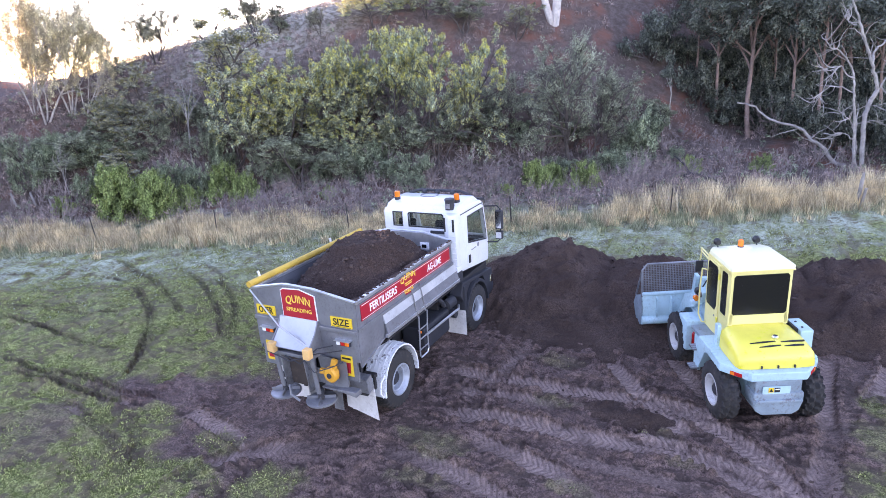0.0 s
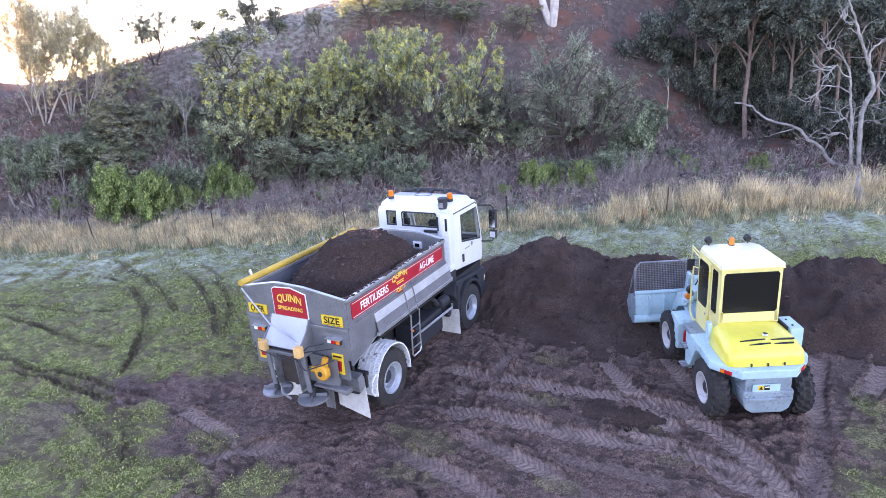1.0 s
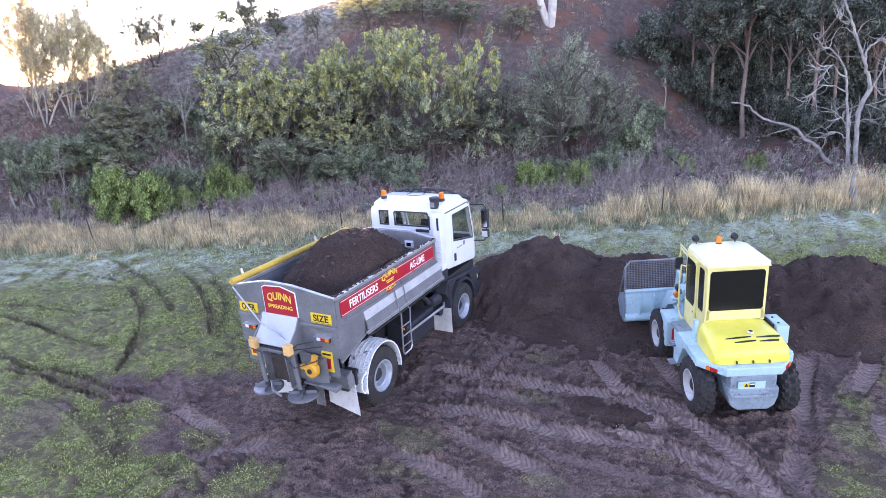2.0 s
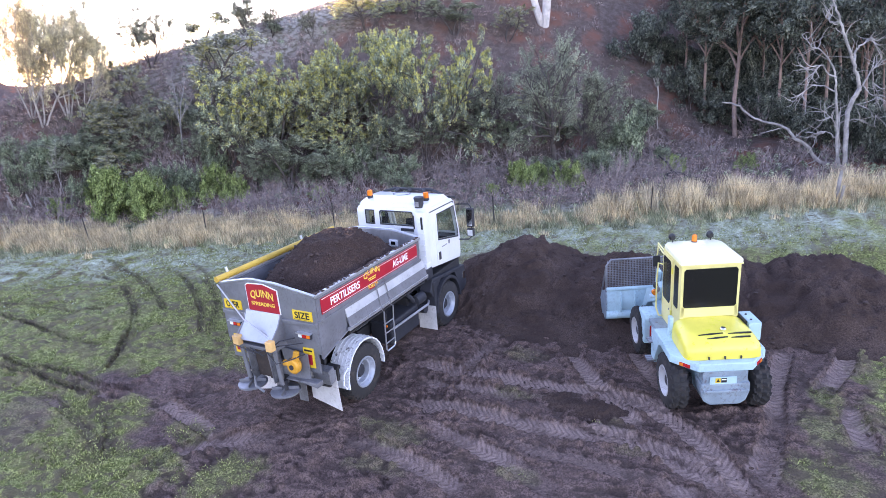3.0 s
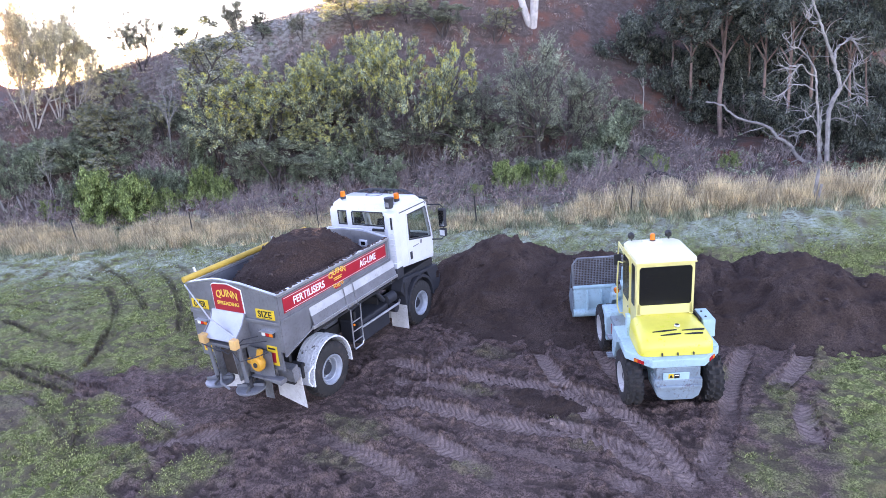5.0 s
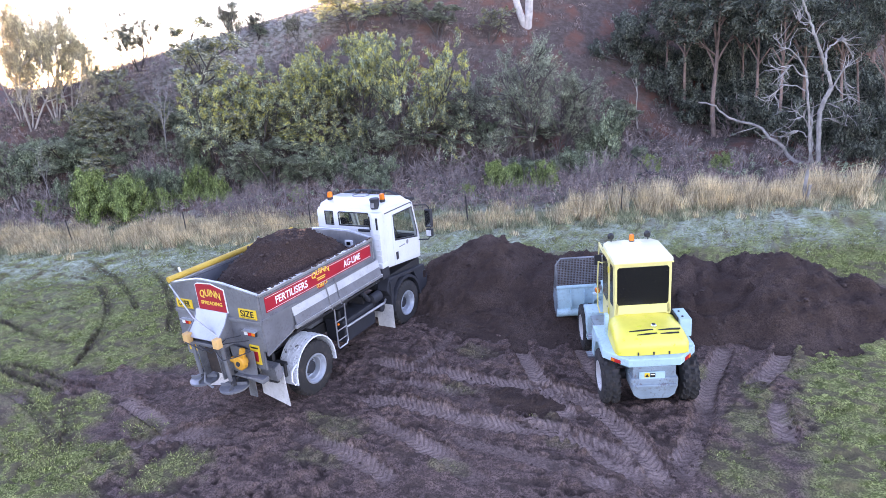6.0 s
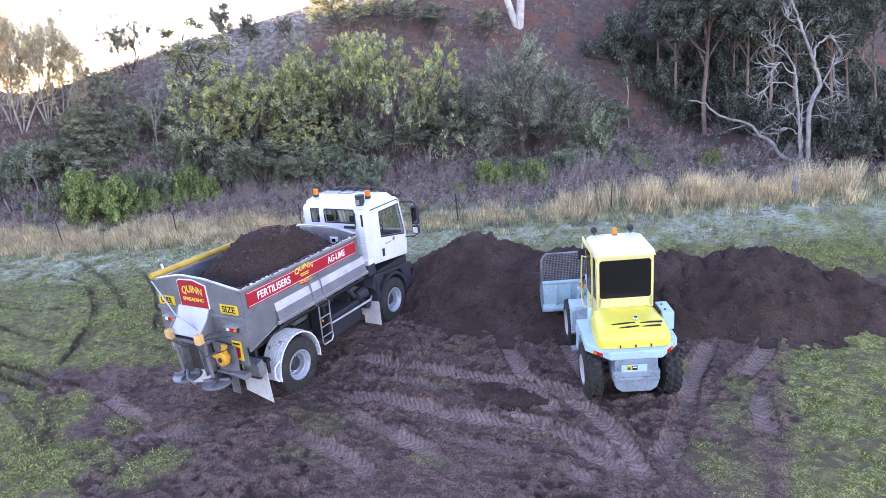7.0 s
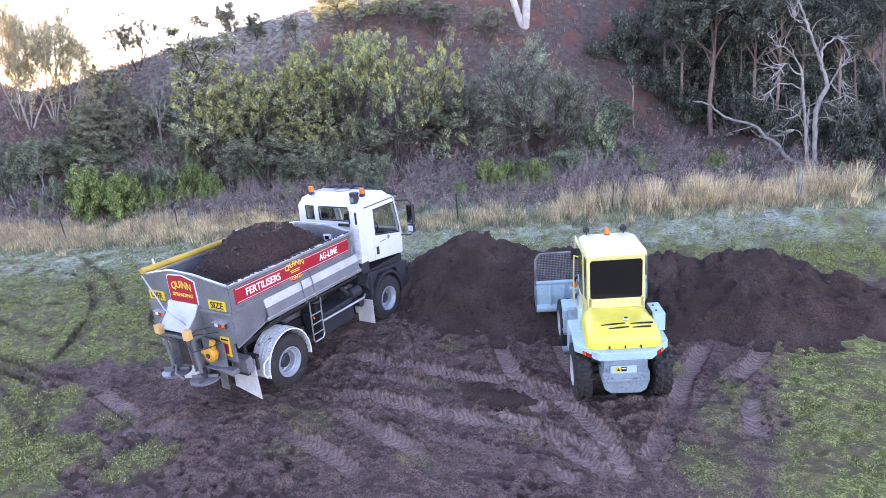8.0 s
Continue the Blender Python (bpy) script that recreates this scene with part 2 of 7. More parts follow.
def lettering(name, text, material, parent, m, height, width=None, bend=0.0):
    """Flat raised letters; m: their pose with x along the line and z out of the surface. bend: how far an arched line rises."""
    cu = bpy.data.curves.new(name, "FONT")
    cu.body, cu.size, cu.extrude, cu.align_x, cu.align_y = text, height * 1.38, 0.003, "CENTER", "CENTER"
    cu.offset = height * 0.02
    tmp = new(name, cu)
    me = bpy.data.meshes.new_from_object(tmp.evaluated_get(bpy.context.evaluated_depsgraph_get()))
    bpy.data.objects.remove(tmp)
    xs = [v.co.x for v in me.vertices]
    wide = (width / (max(xs) - min(xs))) if width else 1.0
    for v in me.vertices:
        v.co.x *= wide
        if bend and width:
            v.co.y += bend * (1 - (2 * v.co.x / width) ** 2)
    me.materials.append(material)
    ob = new(name, me)
    ob.parent = parent
    ob.matrix_local = m
    return ob


def fbm(x, y, size, seed=0, octaves=4):
    """Smooth random hills from -1 to 1 over the plane."""
    rng = np.random.default_rng(seed)
    out, amp, total = 0.0, 1.0, 0.0
    for o in range(octaves):
        lattice = rng.uniform(-1, 1, (256, 256))
        u, v = x / size * 2**o + 37.3 * o, y / size * 2**o + 11.7 * o
        iu, iv = np.floor(u).astype(int), np.floor(v).astype(int)
        fu, fv = u - iu, v - iv
        fu, fv = fu * fu * (3 - 2 * fu), fv * fv * (3 - 2 * fv)
        a, b = lattice[iu % 256, iv % 256], lattice[(iu + 1) % 256, iv % 256]
        c, d = lattice[iu % 256, (iv + 1) % 256], lattice[(iu + 1) % 256, (iv + 1) % 256]
        out = out + amp * ((a * (1 - fu) + b * fu) * (1 - fv) + (c * (1 - fu) + d * fu) * fv)
        total, amp = total + amp, amp * 0.5
    return out / total * 1.6


def step(v, lo, hi):
    q = np.clip((v - lo) / (hi - lo), 0, 1)
    return q * q * (3 - 2 * q)


# ---- the lie of the land ----
def along(x, y):
    """Metres along the fence line, and behind it."""
    return (x + 2.3) * 0.937 + (y - 12.0) * 0.35, -(x + 2.3) * 0.35 + (y - 12.0) * 0.937


def from_fence(s, n):
    return -2.3 + 0.937 * s - 0.35 * n, 12.0 + 0.35 * s + 0.937 * n


def land(x, y):
    """The height of the bare land without ruts: a flat field, a bank behind the fence, a steep hillside and its ridge,
    and an unseen rise added against the sun.
    """
    x, y = np.asarray(x, float), np.asarray(y, float)
    s, n = along(x, y)
    gentle = np.clip(0.11 - 0.0035 * s, 0.03, 0.2)
    foot = np.clip(2.5 + 0.2 * (s + 20) + 0.3 * np.maximum(s - 6, 0), 1.5, 22)
    over = np.maximum(n - foot, 0)
    bank = gentle * np.clip(n, 0, foot) + 0.8 * (np.sqrt(over**2 + 1.5) - 1.22) + 0.25 * fbm(s, n, 5.0, 3) * step(n, 1, 6)
    cap = np.clip(12.8 + 0.25 * s, 1.5, 42)
    soft = 0.9
    hill = np.where(n > 0, -soft * np.logaddexp(-bank / soft, -cap / soft), 0)
    # unseen rise added left of the view; its two heights block the low sun
    out, row = -(s + 0.87 * (n - 12) + 35), 0.62 * s + 0.78 * n
    sun_block = (16.0 * step(out, 0, 8) + 19.0 * step(out, 4, 10) * step(row, -5.6, -3.4) * (1 - step(row, 4, 6))) * step(n, -8, 4)
    hill = np.maximum(hill, sun_block)
    field = -0.1 - 0.02 * np.clip(y, 0, 5) * step(x, -4, -2) * (1 - step(x, 4, 8))
    back = 16 * step(-y, 70, 260)
    return field * (1 - step(n, 0, 3)) + hill + back


HEAP = [  # soil heaps: x, y, radius across, radius deep, height, turn
    (1.2, 6.6, 2.5, 2.7, 1.55, 10), (3.9, 6.6, 2.4, 2.5, 1.15, 5), (6.4, 6.8, 2.6, 2.3, 1.0, 0), (8.6, 7.2, 2.3, 2.3, 1.22, 10),
    (10.3, 7.2, 1.5, 1.8, 0.7, 20), (2.6, 5.2, 3.4, 2.0, 0.45, 8), (9.1, 6.0, 1.7, 1.4, 0.4, 15),
]


def heap(x, y):
    h = np.zeros_like(x)
    for cx, cy, a, b, top, turn in HEAP:
        c, s = math.cos(radians(turn)), math.sin(radians(turn))
        u, v = ((x - cx) * c + (y - cy) * s) / a, (-(x - cx) * s + (y - cy) * c) / b
        d = np.sqrt(u * u + v * v)
        cone = top * np.clip(1.08 - d, 0, None)
        cone = np.minimum(cone, top * 0.97 - 0.02 * d)
        h = np.maximum(h, cone) + 0.12 * np.minimum(h, cone)
    bite = np.exp(-(((x - 4.6) / 1.1) ** 2 + ((y - 4.9) / 0.9) ** 2))
    h = h * (1 - 0.35 * bite)
    rough = 0.15 * fbm(x, y, 1.1, 21, 5) + 0.17 * np.abs(fbm(x, y, 0.42, 22, 3)) + 0.05 * fbm(x, y, 0.16, 23, 2)
    return np.where(h > 0.01, h + rough * step(h, 0.02, 0.35), h - 0.05)


def axis_of(lo, hi, fine, out_lo, out_hi, grow=1.12):
    """Even steps between lo and hi, then ever longer ones out to the far ends."""
    mid = np.arange(lo, hi, fine)
    left, right, d = [lo], [mid[-1]], fine
    while left[-1] > out_lo:
        d *= grow
        left.append(left[-1] - d)
    d = fine
    while right[-1] < out_hi:
        d *= grow
        right.append(right[-1] + d)
    return np.concatenate((np.array(left[:0:-1]), mid, np.array(right[1:])))


def smooth_line(points, steps=10):
    p = [Vector((*q, 0)) for q in points]
    p = [p[0] * 2 - p[1], *p, p[-1] * 2 - p[-2]]
    out = []
    for a, b, c, d in zip(p, p[1:], p[2:], p[3:]):
        for k in range(steps):
            t = k / steps
            out.append(0.5 * (2 * b + (c - a) * t + (2 * a - 5 * b + 4 * c - d) * t * t + (3 * b - a - 3 * c + d) * t**3))
    return np.array([(v.x, v.y) for v in out] + [(p[-2].x, p[-2].y)])


TRACKS = []  # way points of one wheel's track, its width, its depth, how bare it is


def track(wide, deep, naked, *way):
    TRACKS.append((list(way), wide, deep, naked))


# over the mud
track(0.42, 0.06, 1.0, (0.2, 1.8), (1.6, 1.7), (2.8, 1.7), (3.9, 1.7), (5.0, 1.7), (5.9, 1.7))
track(0.44, 0.06, 1.0, (0.6, 0.2), (1.9, 0.3), (3.2, 0.3), (4.2, 0.3), (5.1, 0.4), (6.0, 0.3), (6.8, 0.1))
track(0.34, 0.04, 0.7, (0.5, 1.1), (1.5, 1.1), (2.5, 1.1), (3.1, 1.1))
track(0.42, 0.05, 0.9, (1.3, -0.4), (2.3, -0.6), (3.2, -0.8), (3.9, -1.1), (4.5, -1.4))
track(0.4, 0.05, 0.85, (-0.0, -1.2), (1.0, -1.3), (2.1, -1.5), (3.0, -1.8))
track(0.36, 0.05, 0.8, (3.0, -0.4), (4.1, -0.4), (5.1, -0.5), (5.9, -0.6), (6.5, -0.7))
track(0.4, 0.05, 0.9, (2.9, 4.0), (3.4, 3.2), (4.0, 2.3), (4.6, 1.5), (5.3, 0.8))
track(0.4, 0.05, 0.9, (4.3, 4.4), (4.8, 3.4), (5.3, 2.6), (5.9, 1.9))
track(0.36, 0.04, 0.7, (1.4, 3.9), (1.5, 3.0), (1.4, 1.9), (1.2, 0.9))
track(0.4, 0.05, 0.8, (4.5, 1.8), (5.6, 1.3), (6.3, 0.7), (6.8, 0.0), (7.2, -0.5))
track(0.4, 0.05, 0.8, (4.1, 0.7), (5.1, 0.5), (5.9, 0.1), (6.6, -0.3), (6.9, -0.6))
track(0.38, 0.05, 0.7, (7.7, 4.7), (7.5, 3.5), (7.4, 2.5), (7.4, 1.6), (7.3, 0.5), (7.1, -0.3))
track(0.38, 0.05, 0.65, (8.3, 4.9), (8.2, 3.8), (7.9, 2.9), (7.6, 2.0), (7.3, 1.0), (7.0, 0.0))
track(0.38, 0.05, 0.9, (8.9, 5.2), (8.7, 4.2), (8.4, 3.4), (8.1, 2.7))
track(0.4, 0.05, 0.8, (8.6, 2.9), (8.6, 2.3), (8.7, 1.7), (8.7, 1.2))
track(0.4, 0.05, 0.55, (-0.5, -1.6), (-1.4, -1.7), (-2.3, -2.2), (-2.7, -2.8), (-2.8, -3.5))
track(0.38, 0.05, 0.6, (0.1, -1.8), (-0.9, -1.9), (-2.0, -2.0), (-3.4, -1.7), (-4.6, -1.5))
# over the field
track(0.24, 0.06, 0.9, (-15.5, 0.5), (-13.2, 0.3), (-11.5, 0.1), (-9.9, -0.1), (-8.9, -0.0), (-8.1, 0.1))
track(0.23, 0.06, 0.9, (-11.8, -1.3), (-9.9, -1.5), (-8.6, -1.4), (-7.4, -1.4), (-6.4, -1.5), (-5.2, -1.4))
track(0.23, 0.06, 0.9, (-10.4, -1.8), (-8.9, -1.7), (-7.6, -1.8), (-6.3, -1.8), (-5.3, -1.7))
track(0.27, 0.06, 1.0, (-12.3, 3.4), (-11.1, 2.8), (-9.8, 2.0), (-8.7, 1.1), (-8.0, 0.3), (-7.4, -0.4), (-7.0, -1.1))
track(0.18, 0.04, 0.7, (-19.7, 4.7), (-18.3, 5.3), (-17.2, 5.8), (-15.7, 6.2), (-14.0, 6.2), (-12.3, 5.9), (-10.6, 5.3), (-9.2, 4.6))
track(0.18, 0.04, 0.65, (-19.0, 2.7), (-17.5, 3.1), (-15.8, 3.5), (-14.0, 3.7), (-12.3, 3.4))
track(0.23, 0.05, 0.7, (-15.4, 5.1), (-13.5, 4.5), (-11.7, 3.8), (-9.9, 2.9), (-8.7, 2.2))
track(0.23, 0.05, 0.75, (-12.0, 5.2), (-9.8, 4.1), (-7.9, 2.8), (-6.2, 1.3))
track(0.24, 0.05, 0.85, (-9.9, 4.8), (-8.1, 3.6), (-6.9, 2.5), (-5.9, 1.2))
track(0.16, 0.04, 0.65, (-15.4, 1.0), (-13.6, 1.2), (-11.7, 1.3), (-10.5, 1.9))
track(0.15, 0.04, 0.7, (-11.7, 0.0), (-11.5, 1.0), (-11.2, 1.8), (-11.0, 2.5))
track(0.15, 0.04, 0.7, (-9.8, 0.1), (-9.8, 0.8), (-9.6, 1.5))
track(0.15, 0.04, 0.6, (-7.3, 0.4), (-6.3, 0.3), (-5.6, 0.6))
track(0.15, 0.04, 0.6, (-5.3, 0.0), (-5.2, 0.4), (-4.9, 0.9))
track(0.20, 0.04, 0.6, (-7.9, -2.2), (-6.6, -2.4), (-5.1, -2.8), (-4.0, -3.2))
track(0.20, 0.04, 0.6, (-6.2, -1.9), (-4.9, -2.4), (-4.1, -3.1), (-3.6, -3.7))
MUD = [(-4.0, 0.1), (-5.2, -0.1), (-5.9, -0.7), (-7.0, -1.2), (-6.0, -1.7), (-4.7, -1.6), (-4.3, -2.2), (-4.2, -2.9), (-3.4, -3.0), (-2.9, -2.7), (-2.4, -3.2), (-2.1, -3.9), (0.0, -6.5), (9.6, -6.5),
       (9.3, -1.6), (9.1, -0.1), (9.0, 0.8), (9.0, 1.9), (8.9, 2.9), (9.1, 4.0), (10.0, 5.3), (12.8, 6.4), (12.4, 9.0), (9.0, 9.6), (3.0, 9.6), (-1.2, 9.0), (-2.8, 6.0), (-5.6, 5.4), (-6.6, 4.2), (-4.8, 3.0), (-4.3, 1.5)]
PATCHES = [  # grass left in the mud: middle, half widths, how green
    (1.1, -0.8, 0.8, 0.35, 0.35), (1.1, -1.8, 0.6, 0.25, 0.25), (-1.2, -2.9, 0.8, 0.6, 0.7), (8.1, 1.7, 0.4, 0.6, 0.5), (8.2, 0.3, 0.5, 0.7, 0.45), (7.8, 0.5, 0.4, 0.5, 0.35), (8.3, 2.8, 0.3, 0.5, 0.7), (7.3, 3.3, 0.15, 0.35, 0.5),
    (2.7, 1.2, 0.5, 0.16, 0.25), (2.5, 2.8, 0.5, 0.25, 0.2), (4.6, 0.8, 0.4, 0.18, 0.25), (3.5, -1.1, 0.4, 0.2, 0.3), (5.4, 0.1, 0.4, 0.15, 0.2), (-3.0, -2.1, 0.5, 0.3, 0.5)]


def depth_in(x, y, outline):
    """Metres inside a closed outline; negative outside."""
    inside, best = np.zeros(x.shape, bool), np.full(x.shape, 1e9)
    for (ax, ay), (bx, by) in zip(outline, outline[1:] + outline[:1]):
        hit = ((ay > y) != (by > y)) & (x < (bx - ax) * (y - ay) / (by - ay + 1e-12) + ax)
        inside ^= hit
        t = np.clip(((x - ax) * (bx - ax) + (y - ay) * (by - ay)) / ((bx - ax) ** 2 + (by - ay) ** 2), 0, 1)
        best = np.minimum(best, np.hypot(x - ax - t * (bx - ax), y - ay - t * (by - ay)))
    return np.where(inside, best, -best)


def wheel_marks(x, y):
    """What the tracks do to the ground: height, bareness, how freshly pressed it is and where the bars of the tread stood."""
    z, bare, pressed, tread = np.zeros_like(x), np.zeros_like(x), np.zeros_like(x), np.zeros_like(x)
    for k, (way, wide, deep, naked) in enumerate(TRACKS):
        line = smooth_line(way)
        if line[:, 0].max() < -5:
            wide, deep, naked = wide * 0.62, deep * 1.3, naked * 0.75
        near = (x > line[:, 0].min() - 1) & (x < line[:, 0].max() + 1) & (y > line[:, 1].min() - 1) & (y < line[:, 1].max() + 1)
        px, py = x[near], y[near]
        best, side, run = np.full(px.shape, 1e9), np.zeros_like(px), np.zeros_like(px)
        length = 0.0
        for (ax, ay), (bx, by) in zip(line, line[1:]):
            d = math.hypot(bx - ax, by - ay)
            t = np.clip(((px - ax) * (bx - ax) + (py - ay) * (by - ay)) / (d * d), 0, 1)
            off = np.hypot(px - ax - t * (bx - ax), py - ay - t * (by - ay))
            sign = np.sign((bx - ax) * (py - ay) - (by - ay) * (px - ax))
            won = off < best
            best, side, run = np.where(won, off, best), np.where(won, sign * off, side), np.where(won, length + t * d, run)
            length += d
        far = line[:, 0].max() < -5
        bars = np.abs(((run + 0.8 * np.abs(side) + 0.025 * fbm(px, py, 0.5, 20 + k, 2)) / (0.22 if far else 0.2)) % 1.0 - 0.5) * 2
        half = wide / 2 * (0.92 + 0.22 * step(bars, 0.3, 0.75))
        ends = step(run, 0.0, 0.5) * (1 - step(run, length - 0.5, length))
        fade = ends * (np.clip(0.85 + 0.6 * fbm(px, py, 1.7, 40 + k, 2), 0.4, 1.0) if naked < 1 else np.clip(0.98 + 0.3 * fbm(px, py, 1.7, 40 + k, 2), 0.75, 1.0))
        band = (1 - step(best, half * 0.82, half * 1.1)) * fade
        berm = np.exp(-(((best - half * 1.3) / (half * 0.33)) ** 2)) * fade
        z[near] += -deep * band + deep * 0.8 * berm * (1 + 0.8 * fbm(px, py, 0.3, 60 + k, 2))
        z[near] -= (0.05 if far else 0.018) * band * (1 - step(bars, 0.25, 0.6)) * np.clip(0.75 + 0.9 * fbm(px, py, 0.7, 140 + k, 2), 0, 1.2) * step(best, 0.02, 0.07)
        bare[near] = np.maximum(bare[near], naked * np.maximum(band * 0.95, berm * 0.6))
        fresh = band * naked * np.clip(0.9 + 0.5 * fbm(px, py, 0.8, 90 + k, 2), 0.35, 1)
        tread[near] = np.where(fresh > pressed[near], (run + 0.8 * np.abs(side)) * (0.5 if far else 1.0), tread[near])
        pressed[near] = np.maximum(pressed[near], fresh)
    return z, bare, pressed, tread


def ground_state(x, y):
    d = depth_in(x, y, MUD) + 0.5 * fbm(x, y, 1.6, 5) + 0.35 * fbm(x, y, 0.4, 6)
    mud = step(d, -0.35, 0.45)
    for cx, cy, a, b, green in PATCHES:
        q = ((x - cx) / a) ** 2 + ((y - cy) / b) ** 2 + 0.9 * fbm(x, y, 0.7, 8) + 0.5 * fbm(x, y, 0.2, 9)
        mud = mud * (1 - green * (1 - step(q, 0.2, 1.5)))
    mud = np.maximum(mud, 0.75 * step(fbm(x, y, 2.4, 12) + 0.35 * fbm(x, y, 0.5, 13), 0.42, 0.7) * step(depth_in(x, y, MUD), -4.5, -0.5) * (1 - step(x, 0, 2)))
    return mud


def hollows_at(x, y):
    """Where the surface is smeared or grown over (above 0) and where it lies low and is coloured dark, as shaded loose
    soil (below 0).
    """
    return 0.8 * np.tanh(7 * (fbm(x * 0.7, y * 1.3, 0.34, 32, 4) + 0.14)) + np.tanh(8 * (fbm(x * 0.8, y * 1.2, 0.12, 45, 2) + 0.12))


gx = np.concatenate((axis_of(-21.0, -6.5, 0.055, -900, -6.5, 1.11)[:-1], axis_of(-6.5, 9.6, 0.03, -6.5, 900, 1.09)))
gy = np.concatenate((axis_of(-4.8, 5.0, 0.03, -900, 5.0, 1.09)[:-1], axis_of(5.0, 7.6, 0.055, 5.0, 1400, 1.11)))
X, Y = np.meshgrid(gx, gy)
marks, bare, pressed, tread = wheel_marks(X, Y)
open_mud = ground_state(X, Y)
mud = np.clip(np.maximum(open_mud, bare), 0, 1)
trodden = pressed * (1 - step(open_mud, 0.2, 0.7))
pressed *= step(open_mud, 0.2, 0.7)
S, N = along(X, Y)
close = step(X, -22, -18) * (1 - step(X, 18, 22)) * step(Y, -12, -9) * (1 - step(N, -0.5, 0.5))
loose = mud * (1 - 0.93 * np.clip(pressed * 1.5, 0, 1))
rough = 0.05 * fbm(X, Y, 2.5, 33, 3) + 0.045 * fbm(X, Y, 0.55, 38, 3) + 0.03 * fbm(X, Y, 0.5, 31, 4) * mud
hollows = hollows_at(X, Y)
rough += loose * (0.026 * hollows + 0.05 * np.abs(fbm(X, Y, 0.3, 48, 3)) ** 1.3) * np.clip(0.75 + 0.9 * fbm(X, Y, 1.4, 49, 2), 0.15, 1.4)
rough += (1 - mud) * (0.024 * np.tanh(4 * fbm(X, Y, 0.55, 46, 4)) + 0.035 * fbm(X, Y, 0.16, 47, 2))
Z = land(X, Y) + close * (marks + rough)
frost = step(N + 1.3 * fbm(X, Y, 2.2, 34), -5.0, -1.6) * (1.0 - 0.4 * step(X, 8, 13) - 0.25 * step(-X, 5, 9)) + 0.12 * step(-X - 4 + fbm(X, Y, 3.0, 35), 3, 9) * step(Y, -2, 3)
frost = np.clip(frost * (0.7 + 0.9 * fbm(X, Y, 0.5, 36, 4)), 0, 1) * (1 - mud)
frost = np.where(N > 3, 0.33 * step(Z - np.clip(12.8 + 0.25 * S, 1.5, 42) + 0.5 * fbm(X, Y, 2.0, 44, 3), -2.0 - 2.6 * step(-S, 4, 12), -0.5 - 1.5 * step(-S, 4, 12)) * step(S, -21, -17), frost)
wild = step(N + 0.8 * fbm(X, Y, 1.5, 37), 0.9, 2.2)

verts = np.stack((X, Y, Z), -1).reshape(-1, 3)
rows, cols = X.shape
i = (np.arange(rows - 1)[:, None] * cols + np.arange(cols - 1)).ravel()
faces = np.stack((i, i + 1, i + cols + 1, i + cols), -1)
me = bpy.data.meshes.new("ground")
me.from_pydata(verts.tolist(), [], faces.tolist())
for key, field_of in (("mud", mud), ("frost", frost), ("pressed", pressed), ("trodden", trodden), ("tread", tread), ("hollows", hollows), ("wild", wild)):
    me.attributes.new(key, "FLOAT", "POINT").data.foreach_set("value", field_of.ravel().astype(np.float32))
me.shade_smooth()

m, nodes, links, bsdf = shader("field_and_hillside")
at = nodes.new("ShaderNodeTexCoord").outputs["Object"]


def mask(key):
    n = nodes.new("ShaderNodeAttribute")
    n.attribute_name = key
    return n.outputs["Fac"]


n_fine, n_mid, n_big = noise_node(nodes, links, at, 34, 8.0, 0.7), noise_node(nodes, links, at, 3.2, 6.0, 0.65), noise_node(nodes, links, at, 0.55, 4.0)
grass = blend(nodes, links, ramp(nodes, links, n_fine, 0.4, 0.6), (0.062, 0.07, 0.022), (0.45, 0.475, 0.17))
grass = blend(nodes, links, ramp(nodes, links, n_mid, 0.45, 0.7), grass, (0.15, 0.14, 0.06))
grass = blend(nodes, links, ramp(nodes, links, noise_node(nodes, links, at, 9.0, 7.0, 0.7), 0.36, 0.56), (0.095, 0.115, 0.03), grass)
grass = blend(nodes, links, times(nodes, links, ramp(nodes, links, noise_node(nodes, links, at, 1.3, 6.0, 0.7), 0.45, 0.62), 0.6), grass, blend(nodes, links, n_fine, (0.1, 0.075, 0.045), (0.26, 0.2, 0.12)))
# bare soil between the tufts, painted dark in the same pattern of hollows
grass = blend(nodes, links, times(nodes, links, ramp(nodes, links, mask("hollows"), 0.2, -0.9), 0.75), grass, blend(nodes, links, n_fine, (0.05, 0.042, 0.026), (0.2, 0.15, 0.1)))
white = blend(nodes, links, ramp(nodes, links, n_fine, 0.35, 0.65), (0.25, 0.3, 0.2), (0.58, 0.61, 0.49))
grass = blend(nodes, links, times(nodes, links, mask("frost"), ramp(nodes, links, noise_node(nodes, links, at, 6.0, 8.0, 0.75), 0.36, 0.58)), grass, white)
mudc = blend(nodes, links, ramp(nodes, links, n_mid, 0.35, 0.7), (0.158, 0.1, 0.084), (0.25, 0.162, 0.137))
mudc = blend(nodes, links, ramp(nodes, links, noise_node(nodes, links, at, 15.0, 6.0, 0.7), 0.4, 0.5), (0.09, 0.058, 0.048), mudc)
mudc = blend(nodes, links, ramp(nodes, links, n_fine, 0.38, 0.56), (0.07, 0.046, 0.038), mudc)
# low spots of the mud coloured dark: loose soil plus the shade in them
shaded_soil = blend(nodes, links, n_fine, (0.03, 0.02, 0.016), (0.11, 0.075, 0.06))
mudc = blend(nodes, links, times(nodes, links, ramp(nodes, links, mask("hollows"), 0.35, -0.75), 0.7), mudc, shaded_soil)
wavy = nodes.new("ShaderNodeMath")
wavy.operation = "PINGPONG"
